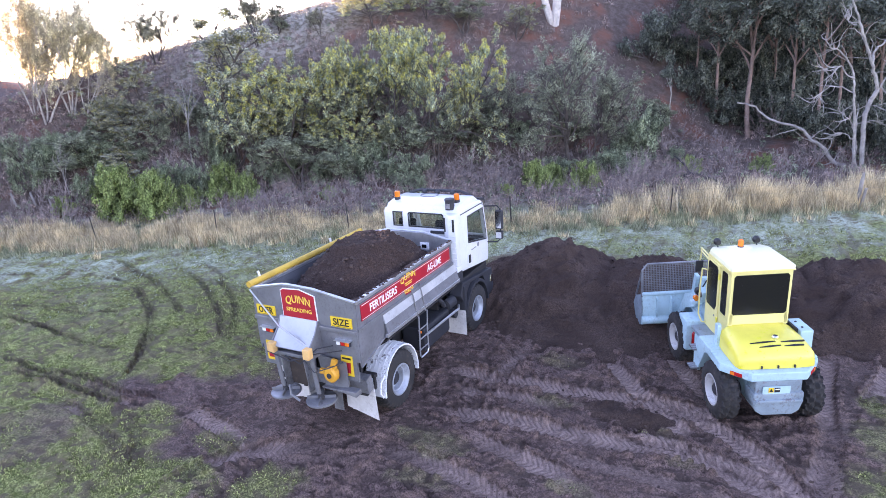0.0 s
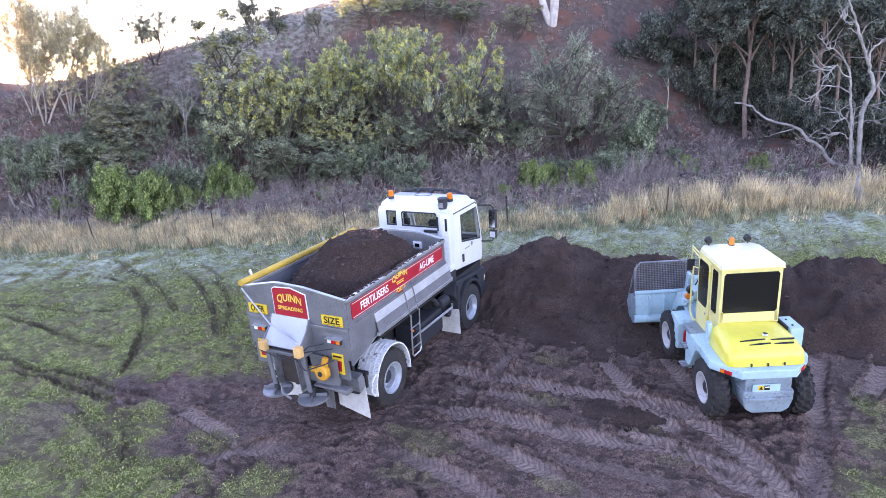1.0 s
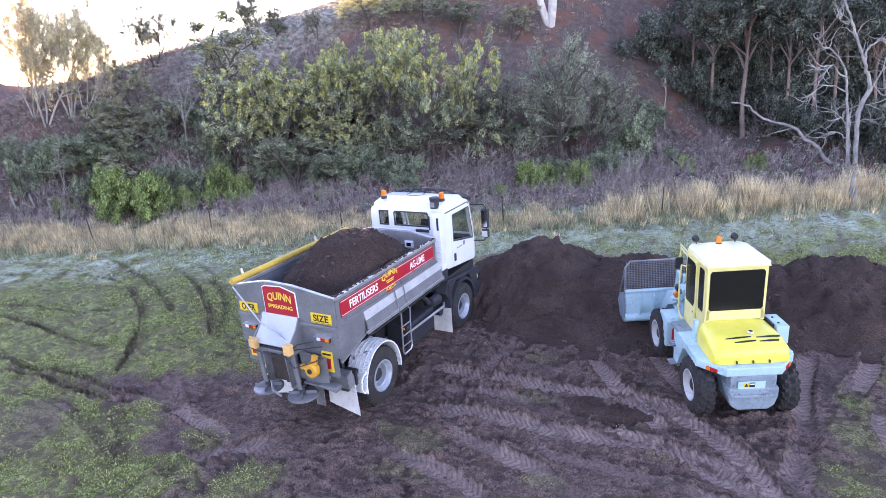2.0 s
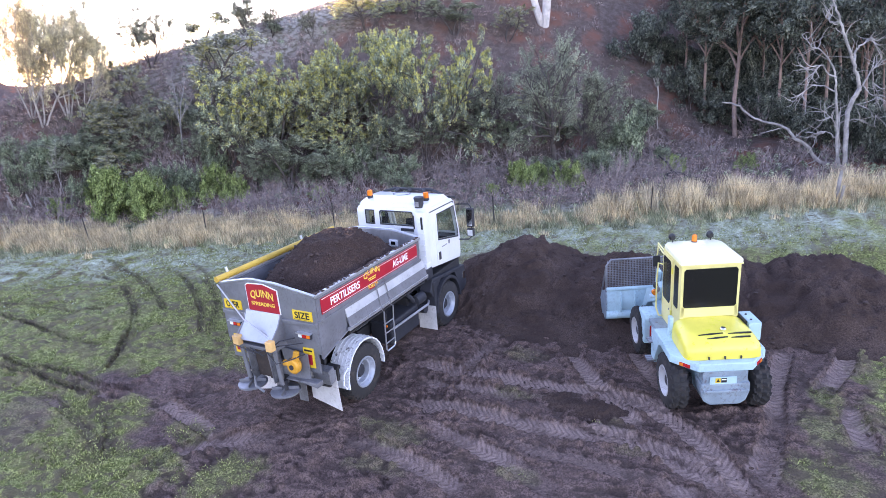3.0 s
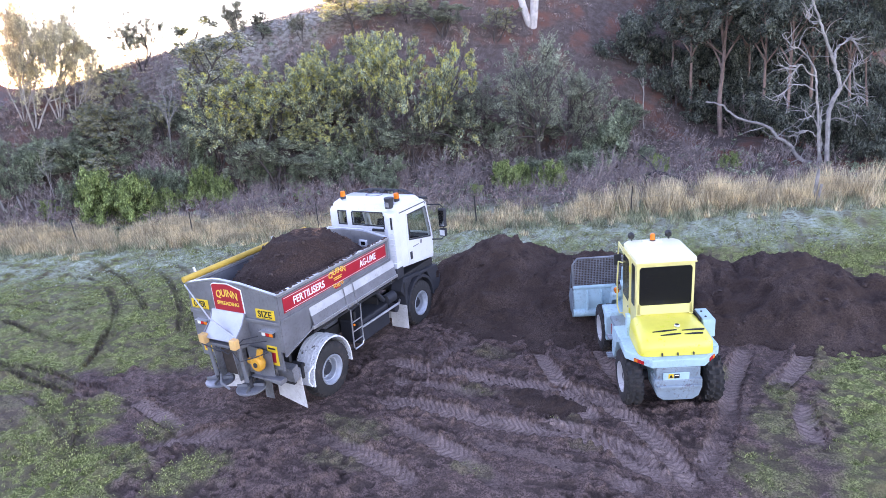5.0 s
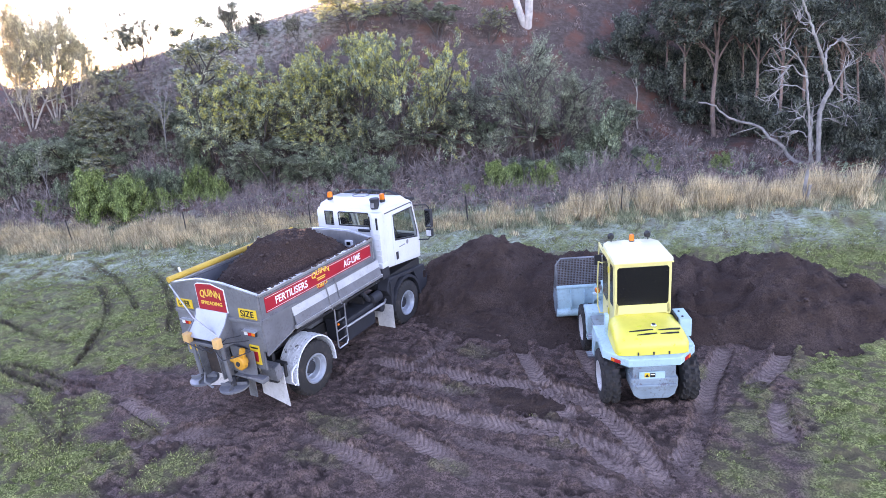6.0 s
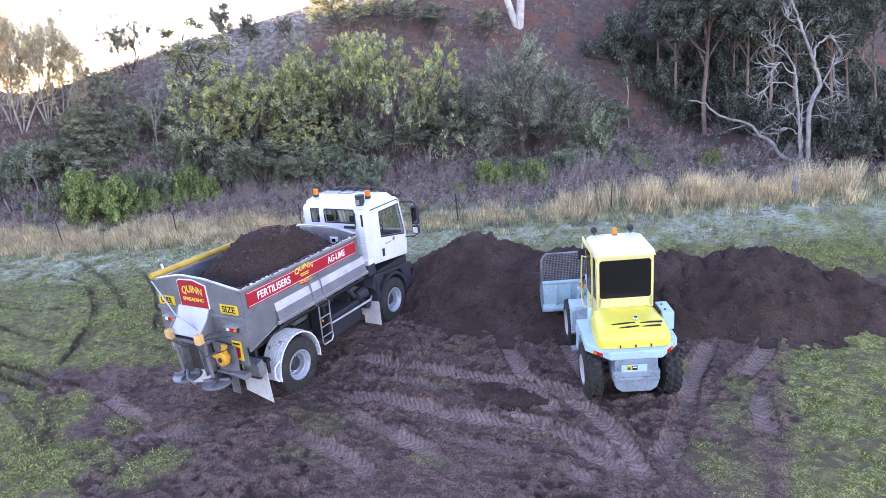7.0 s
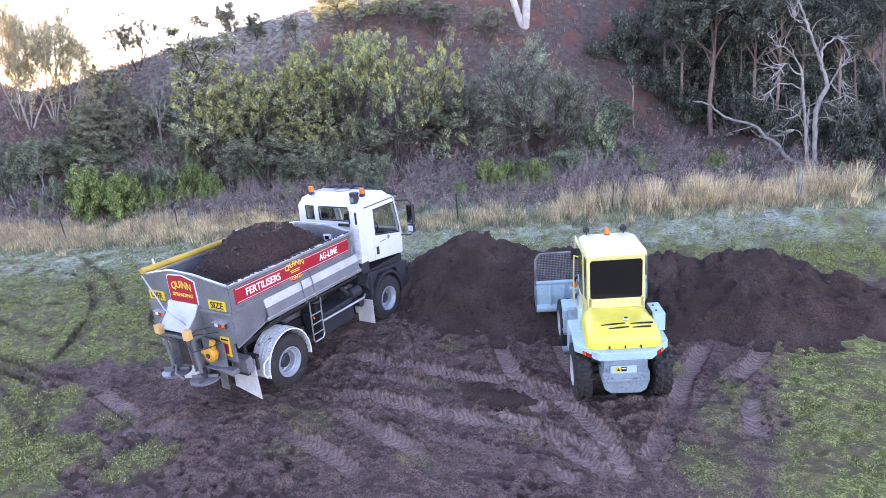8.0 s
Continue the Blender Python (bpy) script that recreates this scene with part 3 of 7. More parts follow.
wavy.inputs[1].default_value = 0.5
uneven = nodes.new("ShaderNodeMath")
uneven.operation = "MULTIPLY_ADD"
uneven.inputs[1].default_value = 0.5
links.new(n_mid, uneven.inputs[0])
links.new(times(nodes, links, mask("tread"), 1 / 0.11), uneven.inputs[2])
links.new(uneven.outputs[0], wavy.inputs[0])
lugs = times(nodes, links, ramp(nodes, links, wavy.outputs[0], 0.08, 0.26), ramp(nodes, links, noise_node(nodes, links, at, 7.0, 6.0, 0.7), 0.3, 0.5))
lug_fac = nodes.new("ShaderNodeMapRange")
lug_fac.inputs["To Min"].default_value = 0.58
links.new(lugs, lug_fac.inputs["Value"])
mudc = blend(nodes, links, times(nodes, links, lug_fac.outputs[0], ramp(nodes, links, mask("pressed"), 0.1, 0.7)), mudc, blend(nodes, links, ramp(nodes, links, n_fine, 0.3, 0.7), (0.27, 0.185, 0.156), (0.44, 0.312, 0.264)))
gap = nodes.new("ShaderNodeMapRange")
gap.inputs["To Min"].default_value, gap.inputs["To Max"].default_value = 0.7, 0.0
links.new(lugs, gap.inputs["Value"])
spared = nodes.new("ShaderNodeMath")
spared.operation = "SUBTRACT"
spared.inputs[0].default_value = 1.0
links.new(times(nodes, links, gap.outputs[0], mask("trodden")), spared.inputs[1])
mudc = blend(nodes, links, times(nodes, links, ramp(nodes, links, mask("trodden"), 0.1, 0.6), 0.6), mudc, blend(nodes, links, ramp(nodes, links, n_fine, 0.3, 0.7), (0.06, 0.044, 0.033), (0.15, 0.11, 0.08)))
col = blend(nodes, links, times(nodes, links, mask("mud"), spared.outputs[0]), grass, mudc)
litter = blend(nodes, links, ramp(nodes, links, n_mid, 0.35, 0.65), (0.11, 0.083, 0.07), (0.22, 0.172, 0.15))
litter = blend(nodes, links, ramp(nodes, links, n_fine, 0.3, 0.7), (0.07, 0.049, 0.042), litter)
litter = blend(nodes, links, ramp(nodes, links, n_big, 0.47, 0.74), litter, (0.215, 0.094, 0.066))
rime = blend(nodes, links, ramp(nodes, links, n_mid, 0.38, 0.62), (0.14, 0.12, 0.085), (0.38, 0.345, 0.29))
litter = blend(nodes, links, times(nodes, links, mask("frost"), 3.0), litter, rime)
col = blend(nodes, links, mask("wild"), col, litter)
links.new(col, bsdf.inputs["Base Color"])
wet = nodes.new("ShaderNodeMapRange")
wet.inputs["To Min"].default_value, wet.inputs["To Max"].default_value = 0.95, 0.7
links.new(mask("mud"), wet.inputs["Value"])
links.new(wet.outputs[0], bsdf.inputs["Roughness"])
bsdf.inputs["Specular IOR Level"].default_value = 0.15
b = nodes.new("ShaderNodeBump")
b.inputs["Strength"].default_value, b.inputs["Distance"].default_value = 1.0, 0.06
links.new(noise_node(nodes, links, at, 16, 10.0, 0.7), b.inputs["Height"])
ridge = nodes.new("ShaderNodeBump")
ridge.inputs["Strength"].default_value, ridge.inputs["Distance"].default_value = 1.0, 0.025
both = nodes.new("ShaderNodeMath")
both.operation = "ADD"
links.new(mask("pressed"), both.inputs[0])
links.new(mask("trodden"), both.inputs[1])
links.new(times(nodes, links, lugs, both.outputs[0]), ridge.inputs["Height"])
links.new(b.outputs[0], ridge.inputs["Normal"])
links.new(ridge.outputs[0], bsdf.inputs["Normal"])
me.materials.append(m)
tagged(new("ground", me), "muddy rutted field with frosted grass and a scrubby hillside", "ground", kind="structure")


# a low spill of loose soil left on the mud
px, py = np.meshgrid(np.arange(2.9, 5.25, 0.04), np.arange(0.5, 2.0, 0.04))
ring = ((px - 4.05) / 0.85) ** 2 + ((py - 1.2) / 0.36) ** 2 + 0.5 * fbm(px, py, 0.4, 91, 4)
lift = 0.12 * np.clip(1.05 - ring, -0.9, 0.8) + 0.07 * np.abs(fbm(px, py, 0.16, 92, 3)) - 0.03
rows, cols = px.shape
i = (np.arange(rows - 1)[:, None] * cols + np.arange(cols - 1)).ravel()
spill = raw("soil_spill", np.stack((px, py, land(px, py) + lift), -1).reshape(-1, 3).tolist(), np.stack((i, i + 1, i + cols + 1, i + cols), -1).tolist(), M_SOIL, smooth=True)
tagged(spill, "low spill of loose dark soil on the mud", "soil heap")


def ground_z(x, y):
    """The height at which a thing stands at a place."""
    return float(land(np.array([x]), np.array([y]))[0])


# ---- the heap of soil ----
hx, hy = np.arange(-2.6, 13.6, 0.055), np.arange(2.4, 10.6, 0.055)
HX, HY = np.meshgrid(hx, hy)
H = heap(HX, HY)
HZ = land(HX, HY) + H
keep = H > -0.04
rows, cols = HX.shape
i = (np.arange(rows - 1)[:, None] * cols + np.arange(cols - 1)).ravel()
faces = np.stack((i, i + 1, i + cols + 1, i + cols), -1)
faces = faces[keep.ravel()[faces].any(1)]
used, back = np.unique(faces, return_inverse=True)
pile = raw("soil_mound", np.stack((HX, HY, HZ), -1).reshape(-1, 3)[used].tolist(), back.reshape(-1, 4).tolist(), M_SOIL, smooth=True)
tagged(pile, "long heap of dark brown soil tipped on the muddy field", "soil heap")


# ---- the spreader truck ----
def wheel(name, r, wide, rim_r, side, parent, at, rim_mat, lugs=0, deep=0.16, angle=0.35):
    """A wheel at a place in its vehicle: side +1 faces +x. A tyre with lugs, a dished rim and its hub."""
    hub = new(name)
    hub.parent, hub.location, hub.empty_display_size = parent, at, 0.1
    w = wide / 2
    prof = [(-0.8, rim_r), (-1.0, rim_r + 0.04), (-1.03, (rim_r + r) / 2), (-1.0, r - 0.09), (-0.9, r - 0.035), (-0.7, r - 0.01), (-0.35, r), (0.0, r), (0.35, r), (0.7, r - 0.01), (0.9, r - 0.035), (1.0, r - 0.09), (1.03, (rim_r + r) / 2), (1.0, rim_r + 0.04), (0.8, rim_r)]
    around = lugs * 6
    bm, rings = bmesh.new(), []
    for a, rr in prof:
        ring = []
        for k in range(around):
            turned = (k / 6 + abs(a) * angle * 2.2 + (0.5 if a > 0 else 0.0)) % 1.0
            proud = (0.032 if lugs > 25 else 0.055) if 0.05 < abs(a) < 0.98 and rr > r - 0.08 and turned < 0.5 else 0.0
            q = math.tau * k / around
            ring.append(bm.verts.new((a * w, (rr + proud) * math.cos(q), (rr + proud) * math.sin(q))))
        rings.append(ring)
    for one, two in zip(rings, rings[1:] + rings[:1]):
        for k in range(around):
            bm.faces.new((one[k], one[(k + 1) % around], two[(k + 1) % around], two[k]))
    part("tyre", bm, M_TYRE, hub, smooth=True)
    o = side
    prof = [(o * w * 0.82, rim_r + 0.02), (o * w * 0.98, rim_r + 0.016), (o * w * 0.98, rim_r - 0.012), (o * w * 0.8, rim_r - 0.03), (o * w * 0.45, rim_r - 0.05), (o * w * 0.4, rim_r - 0.075), (o * (w * 0.82 - deep), rim_r - 0.085), (o * (w * 0.7 - deep), rim_r * 0.62), (o * (w * 0.8 - deep), rim_r * 0.45), (o * (w * 0.8 - deep), 0.02)]
    part("rim", lathe(prof, (0, 0, 0), "x", 40, caps=(-1,)), rim_mat, hub, smooth=True)
    bm = lathe([(o * (w * 0.7 - deep), 0.15), (o * (w * 0.9 - deep + 0.06), 0.14), (o * (w * 0.9 - deep + 0.1), 0.09), (o * (w * 0.9 - deep + 0.1), 0.01)], (0, 0, 0), "x", 20)
    part("hub", bm, M_DARK, hub, smooth=True)
    nut = None
    for k in range(10):
        a = math.tau * k / 10
        c = (o * (w * 0.78 - deep), rim_r * 0.56 * math.cos(a), rim_r * 0.56 * math.sin(a))
        if nut is None:
            nut = part("wheel_nut", lathe([(0, 0.02), (o * 0.04, 0.016)], (0, 0, 0), "x", 6), M_STEEL, hub)
            nut.location = c
        else:
            more = new("wheel_nut", nut.data)
            more.parent, more.location = hub, c
    return hub


truck = root("spreader_truck", pose(-1.25, 0.07, -0.1, -1.5, 0, -2) @ Matrix.Translation((0, 0.115, 0)) @ Matrix.Diagonal((0.94, 0.94, 1, 1)), "white-cabbed two-axle spreader truck with a grey hopper full of soil", "truck")

# running gear
for y in (0.0, 4.0):
    for side in (-1, 1):
        wheel("wheel", 0.575, 0.36, 0.31, side, truck, (side * 1.04, y, 0.57), M_RIM, 30, 0.2).scale = (1, 1 / 0.94, 1)
for side in (-1, 1):
    part("chassis_rail", box((side * 0.38 - 0.04, -1.2, 0.72), (side * 0.38 + 0.04, 5.0, 0.98), 0.01), M_CHASSIS, truck)
part("rear_axle", lathe([(-0.9, 0.09), (-0.2, 0.1), (-0.15, 0.22), (0.15, 0.22), (0.2, 0.1), (0.9, 0.09)], (0, 0, 0.57), "x", 16), M_CHASSIS, truck, smooth=True)
part("front_axle", lathe([(-0.9, 0.08), (0.9, 0.08)], (0, 4.0, 0.57), "x", 12), M_CHASSIS, truck, smooth=True)

# hopper: hollow box with a peaked tail, tapering below into a trough
Y0, Y1, TOP, W = -1.35, 2.62, 2.75, 1.25
for side in (-1, 1):
    outline = [(side * W, TOP), (side * (W - 0.03), TOP), (side * (W - 0.03), 2.24), (side * 0.42, 1.28), (side * 0.45, 1.25), (side * W, 2.2)]
    part("side_wall", prism(outline, "y", Y0 + 0.03, Y1 - 0.03), M_GREY, truck)
    part("top_rail", box((side * W - 0.045, Y0, TOP - 0.05), (side * W + 0.045, Y1, TOP + 0.015), 0.012), M_ALU, truck, "bright metal rail with flaking soil on it")
    part("waist_rail", box((side * W - 0.02, Y0, 2.18), (side * W + 0.03, Y1, 2.24), 0.008), M_GREY, truck)
    # sloping side tray and its lip
    tray = [(side * (W - 0.02), 2.16), (side * (W + 0.01), 2.18), (side * (W + 0.055), 2.0), (side * (W + 0.03), 2.0)]
    lower = [(side * (W + 0.02), 2.0), (side * (W + 0.05), 2.0), (side * (W + 0.1), 1.80), (side * (W + 0.07), 1.79)]
    part("lower_tray", prism(lower, "y", -0.5, Y1 + 0.1), M_GREY, truck)
    part("side_tray", prism(tray, "y", -0.5, Y1 + 0.1), M_TRAY, truck, "bright sloping metal tray along the hopper")
    part("tray_lip", box((side * (W + 0.085) - 0.03, -0.55, 1.74), (side * (W + 0.085) + 0.03, Y1 + 0.13, 1.81), 0.008), M_ALU, truck)
    under = [(side * (W + 0.05), 1.68), (side * (W + 0.05), 1.64), (side * 0.75, 1.3), (side * 0.75, 1.36)]
    part("tray_underside", prism(under, "y", -0.5, Y1 + 0.05), M_CHASSIS, truck)
    rear_skirt = [(Y0, 2.2), (-0.46, 2.2), (-0.46, 1.76), (Y0, 1.5)]
    part("rear_skirt", prism(rear_skirt, "x", side * W - 0.02, side * W + 0.012), M_GREY, truck)
    part("skirt_edge", tube([(side * (W + 0.02), -0.44, 1.75), (side * (W + 0.012), Y0, 1.5)], 0.018, 6), M_GREY, truck)
    for y in (0.6, 0.95):
        part("tray_stay", tube([(side * (W + 0.03), y, 2.32), (side * (W + 0.06), y + 0.02, 2.1), (side * (W + 0.12), y + 0.04, 1.7)], 0.014, 6), M_STEEL, truck)
tail = [(-W, 1.6), (W, 1.6), (W, TOP), (0.3, TOP + 0.13), (-0.3, TOP + 0.15), (-0.45, TOP + 0.14), (-W, TOP)]
part("tail_wall", prism(tail, "y", Y0 - 0.03, Y0 + 0.02), M_GREY, truck)
rim_line = [(W + 0.04, Y0 - 0.01, TOP), (0.3, Y0 - 0.01, TOP + 0.14), (-0.3, Y0 - 0.01, TOP + 0.165), (-0.45, Y0 - 0.01, TOP + 0.155), (-W - 0.04, Y0 - 0.01, TOP)]
part("tail_rail", tube(rim_line, 0.03, 6), M_ALU, truck)
part("tail_fold", box((-W, Y0 - 0.07, 2.14), (W, Y0 - 0.02, 2.22), 0.015), M_GREY, truck)
front = [(-W, 1.6), (W, 1.6), (W, TOP), (0.5, TOP + 0.13), (-0.5, TOP + 0.13), (-W, TOP)]
part("front_wall", prism(front, "y", Y1 - 0.04, Y1 + 0.0), M_ALU, truck, "bright metal front wall of the hopper")
part("front_rail", tube([(-W, Y1, TOP), (-0.5, Y1, TOP + 0.15), (0.5, Y1, TOP + 0.15), (W, Y1, TOP)], 0.028, 6), M_ALU, truck)
window = part("sight_window", box((0.42, Y1 - 0.065, 2.5), (0.66, Y1 - 0.042, 2.66), 0.006), M_LETTER_W, truck, "small white framed sight window")
part("pane", box((0.48, Y1 - 0.075, 2.54), (0.6, Y1 - 0.066, 2.62)), M_TINT, window)
part("trough", prism([(-0.45, 1.3), (0.45, 1.3), (0.38, 1.0), (-0.38, 1.0)], "y", Y0, Y1), M_STEEL, truck)
for y in (-0.9, 0.3, 1.4, 2.4):
    part("cross_bearer", box((-0.9, y - 0.04, 0.98), (0.9, y + 0.04, 1.3)), M_CHASSIS, truck)

# rolled cover along the far rail, with its arms
part("rolled_cover", tube([(-W - 0.03, Y0 - 0.06, TOP + 0.07), (-W - 0.03, 0.6, TOP + 0.075), (-W - 0.03, Y1 - 0.1, TOP + 0.09)], 0.062, 12), M_TUBE, truck, "rolled yellow tarpaulin cover", smooth=True)
for y in (-1.05, 1.35):
    part("cover_stop", tube([(-W - 0.03, y, TOP), (-W - 0.1, y, TOP + 0.22)], 0.03, 8), M_ALU, truck)
part("crank_rod", tube([(-W, Y0 - 0.08, TOP - 0.02), (-0.4, Y0 - 0.3, 2.2), (0.35, Y0 - 0.34, 1.88)], 0.016, 6), M_ALU, truck)

# signs on the tail and the sides
TAIL = Y0 - 0.045
tail_pose = lambda x, z, out=0.0: pose(x, TAIL - out, z, 90, 0, 0)
part("plate_trim", prism([(-0.475, 2.285), (0.375, 2.285), (0.365, 2.77), (0.0, 2.865), (-0.41, 2.845), (-0.475, 2.81)], "y", TAIL - 0.004, TAIL + 0.03), M_LETTER_W, truck)
plate = part("maker_plate", prism([(-0.46, 2.3), (0.36, 2.3), (0.35, 2.76), (0.0, 2.85), (-0.4, 2.83), (-0.46, 2.8)], "y", TAIL - 0.008, TAIL + 0.03), M_RED, truck, "red sign with yellow lettering")
lettering("plate_word", "QUINN", M_LETTER_Y, plate, tail_pose(-0.05, 2.61, 0.012), 0.15, 0.6, 0.05)
lettering("plate_word", "SPREADING", M_LETTER_Y, plate, tail_pose(-0.05, 2.45, 0.012), 0.075, 0.62)
for x, word in ((-0.93, "OVER"), (0.93, "SIZE")):
    p = part("oversize_plate", box((x - 0.24, TAIL - 0.008, 2.25), (x + 0.24, TAIL + 0.03, 2.44), 0.004), M_YSIGN, truck, "yellow sign with black lettering")
    part("plate_border", prism([(x - 0.22, 2.262), (x + 0.22, 2.262), (x + 0.22, 2.268), (x - 0.22, 2.268)], "y", TAIL - 0.0105, TAIL), M_INK, p)
    lettering("plate_word", word, M_INK, p, tail_pose(x, 2.345, 0.011), 0.13, 0.36)
for side in (-1, 1):
    board = part("side_sign", box((side * (W + 0.004), -1.2, 2.33), (side * (W + 0.014), 2.47, 2.64), 0.003), M_RED, truck, "long red sign with white and yellow lettering")
    for z in (2.352, 2.612):
        part("sign_border", box((side * (W + 0.012), -1.17, z), (side * (W + 0.0165), 2.44, z + 0.008)), M_LETTER_W, board)
    turn = 90 * side
    put = lambda y, z: pose(side * (W + 0.0165), y, z, 90, 0, turn)
    lettering("sign_word", "FERTILISERS", M_LETTER_W, board, put(-0.42 if side > 0 else 1.7, 2.48), 0.15, 0.98)
    lettering("sign_word", "AG-LIME", M_LETTER_W, board, put(1.7 if side > 0 else -0.3, 2.48), 0.15, 0.66)
    lettering("sign_word", "QUINN", M_LETTER_Y, board, put(0.54, 2.56), 0.12, 0.6, 0.05)
    for z, wide in ((2.47, 0.3), (2.43, 0.26)):
        part("script_bar", box((side * (W + 0.013), 0.54 - wide / 2, z), (side * (W + 0.0172), 0.54 + wide / 2, z + 0.022)), M_LETTER_Y, board)
    part("sign_bulge", lathe([(side * (W - 0.01), 0.17), (side * (W + 0.012), 0.17)], (0, 0.54, 2.37), "x", 24), M_RED, board)
    lettering("sign_word", "SORELL", M_LETTER_Y, board, put(0.54, 2.33), 0.075, 0.38, -0.03)

# tail lamps and marker plate
for side in (-1, 1):
    lamp = part("tail_lamp", box((side * 0.93 - 0.16, Y0 - 0.08, 1.9), (side * 0.93 + 0.16, Y0 - 0.03, 2.0), 0.006), M_DARK, truck)
    part("lamp_hood", box((side * 0.93 - 0.18, Y0 - 0.12, 2.0), (side * 0.93 + 0.18, Y0 - 0.03, 2.015)), M_ALU, lamp)
    for k, mat in enumerate((M_CLEARLENS, M_REDLENS, M_AMBER)):
        part("lens", box((side * 0.93 - 0.145 + k * 0.1, Y0 - 0.095, 1.915), (side * 0.93 - 0.055 + k * 0.1, Y0 - 0.079, 1.985), 0.01), mat, lamp)
    marker = part("marker_plate", box((side * 0.95 - 0.13, Y0 - 0.05, 1.3), (side * 0.95 + 0.13, Y0 - 0.03, 1.7), 0.004), M_YSIGN, truck, "yellow and red marker plate")
    part("marker_field", prism([(side * 0.95 - 0.08, 1.36), (side * 0.95 + 0.07, 1.36), (side * 0.95 + 0.09, 1.57), (side * 0.95 - 0.09, 1.57)], "y", Y0 - 0.056, Y0 - 0.049), M_RED, marker)
    part("marker_bar", box((side * 0.95 - 0.1, Y0 - 0.056, 1.63), (side * 0.95 + 0.1, Y0 - 0.049, 1.665)), M_INK, marker)
    part("marker_backing", box((side * 0.95 - 0.22, Y0 - 0.028, 1.2), (side * 0.95 + 0.22, Y0 + 0.02, 1.62)), M_GREY, truck)

# spreading gear under the tail
part("chute", prism([(-1.38, 2.3), (-1.42, 2.3), (-1.52, 2.1), (-1.78, 1.84), (-1.74, 1.8), (-1.5, 1.98)], "x", -0.54, 0.36), M_CHUTE, truck, "curved dull metal chute cover", smooth=True)
part("gear_bench", box((-0.58, -1.74, 1.66), (0.4, -1.36, 1.73), 0.012), M_GREY, truck)
for x in (-0.555, 0.375):
    part("chute_cheek", prism([(-1.37, 2.28), (-1.42, 2.3), (-1.54, 2.1), (-1.8, 1.86), (-1.76, 1.7), (-1.37, 1.72)], "x", x - 0.012, x + 0.012), M_GREY, truck)
part("gear_plate", prism([(0.3, 1.66), (0.98, 1.6), (0.98, 1.1), (0.42, 1.02)], "y", -1.47, -1.45), M_GREY, truck)
for x in (-0.43, 0.14):
    part("housing_wall", prism([(-1.36, 1.66), (-1.7, 1.66), (-1.63, 0.92), (-1.36, 0.92)], "x", x - 0.012, x + 0.012), M_STEEL, truck)
# solid dark muddy block in place of the open, shaded cavity
part("gear_housing", prism([(-1.35, 1.66), (-1.52, 1.66), (-1.48, 0.95), (-1.35, 0.95)], "x", -0.41, 0.12), M_MUDDY, truck)
for x, x2 in ((-0.54, -0.46), (0.36, 0.42)):
    part("gear_post", box((-0.045, -0.02, -0.36), (0.045, 0.02, 0.36), 0.008), M_GREY, truck).matrix_local = Matrix.Translation(((x + x2) / 2, -1.7, 1.34)) @ Matrix.Rotation((x - x2) / 0.68, 4, "Y")
for x in (-0.52, 0.36):
    part("work_lamp_box", box((x - 0.075, -1.86, 1.72), (x + 0.075, -1.72, 1.92), 0.02), M_CREAM, truck, "faded orange lamp box")
for x in (-0.5, 0.4):
    disc = part("spinner_disc", lathe([(0.82, 0.02), (0.82, 0.27), (0.8, 0.3), (0.835, 0.305), (0.85, 0.27), (0.85, 0.02)], (x, -1.62, 0), "z", 28), M_STEEL, truck, "dull steel spreading disc", smooth=True)
    part("spindle", lathe([(0.8, 0.07), (1.04, 0.06)], (x, -1.62, 0), "z", 14), M_DARK, disc)
    for k in range(4):
        a = math.tau * (k + 0.3) / 4
        part("vane", box((-0.01, 0.06, 0), (0.01, 0.28, 0.06)), M_STEEL, disc).matrix_local = Matrix.Translation((x, -1.62, 0.85)) @ Matrix.Rotation(a, 4, "Z")
gear = part("gear_motor", lathe([(-1.66, 0.03), (-1.66, 0.12), (-1.63, 0.15), (-1.54, 0.15), (-1.52, 0.1), (-1.4, 0.08)], (0.7, 0, 1.38), "y", 24), M_ORANGE, truck, "orange-yellow gearbox", smooth=True)
part("gear_arm", prism([(0.66, 1.4), (0.8, 1.42), (0.86, 1.68), (0.76, 1.7)], "y", -1.62, -1.54, 0.015), M_ORANGE, gear)
part("gear_shaft", tube([(0.44, -1.57, 1.4), (0.7, -1.57, 1.4)], 0.06, 10), M_ORANGE, gear)
part("gear_cap", lathe([(-1.68, 0.05), (-1.65, 0.05)], (0.7, 0, 1.38), "y", 12), M_DARK, gear)
part("side_shelf", prism([(0.4, 1.06), (1.2, 1.08), (1.2, 0.98), (0.9, 1.02), (0.4, 1.03)], "y", -1.56, -1.38, 0.008), M_STEEL, truck)
part("end_guard", box((-1.15, -1.15, 0.78), (1.15, -1.07, 0.86), 0.01), M_CHASSIS, truck)
for k, (a, b) in enumerate((((-0.6, -1.85, 1.75), (0.95, -1.5, 1.85)), ((0.3, -1.85, 1.72), (0.95, -1.5, 1.62)), ((-0.2, -1.8, 1.7), (0.8, -1.55, 1.95)))):
    mid = [a, (a[0] * 0.6 + b[0] * 0.4, a[1] - 0.05, min(a[2], b[2]) - 0.08), (a[0] * 0.3 + b[0] * 0.7, (a[1] + b[1]) / 2, b[2] - 0.06), b]
    part("hydraulic_hose", tube(mid, 0.012, 6), M_DARK, truck)
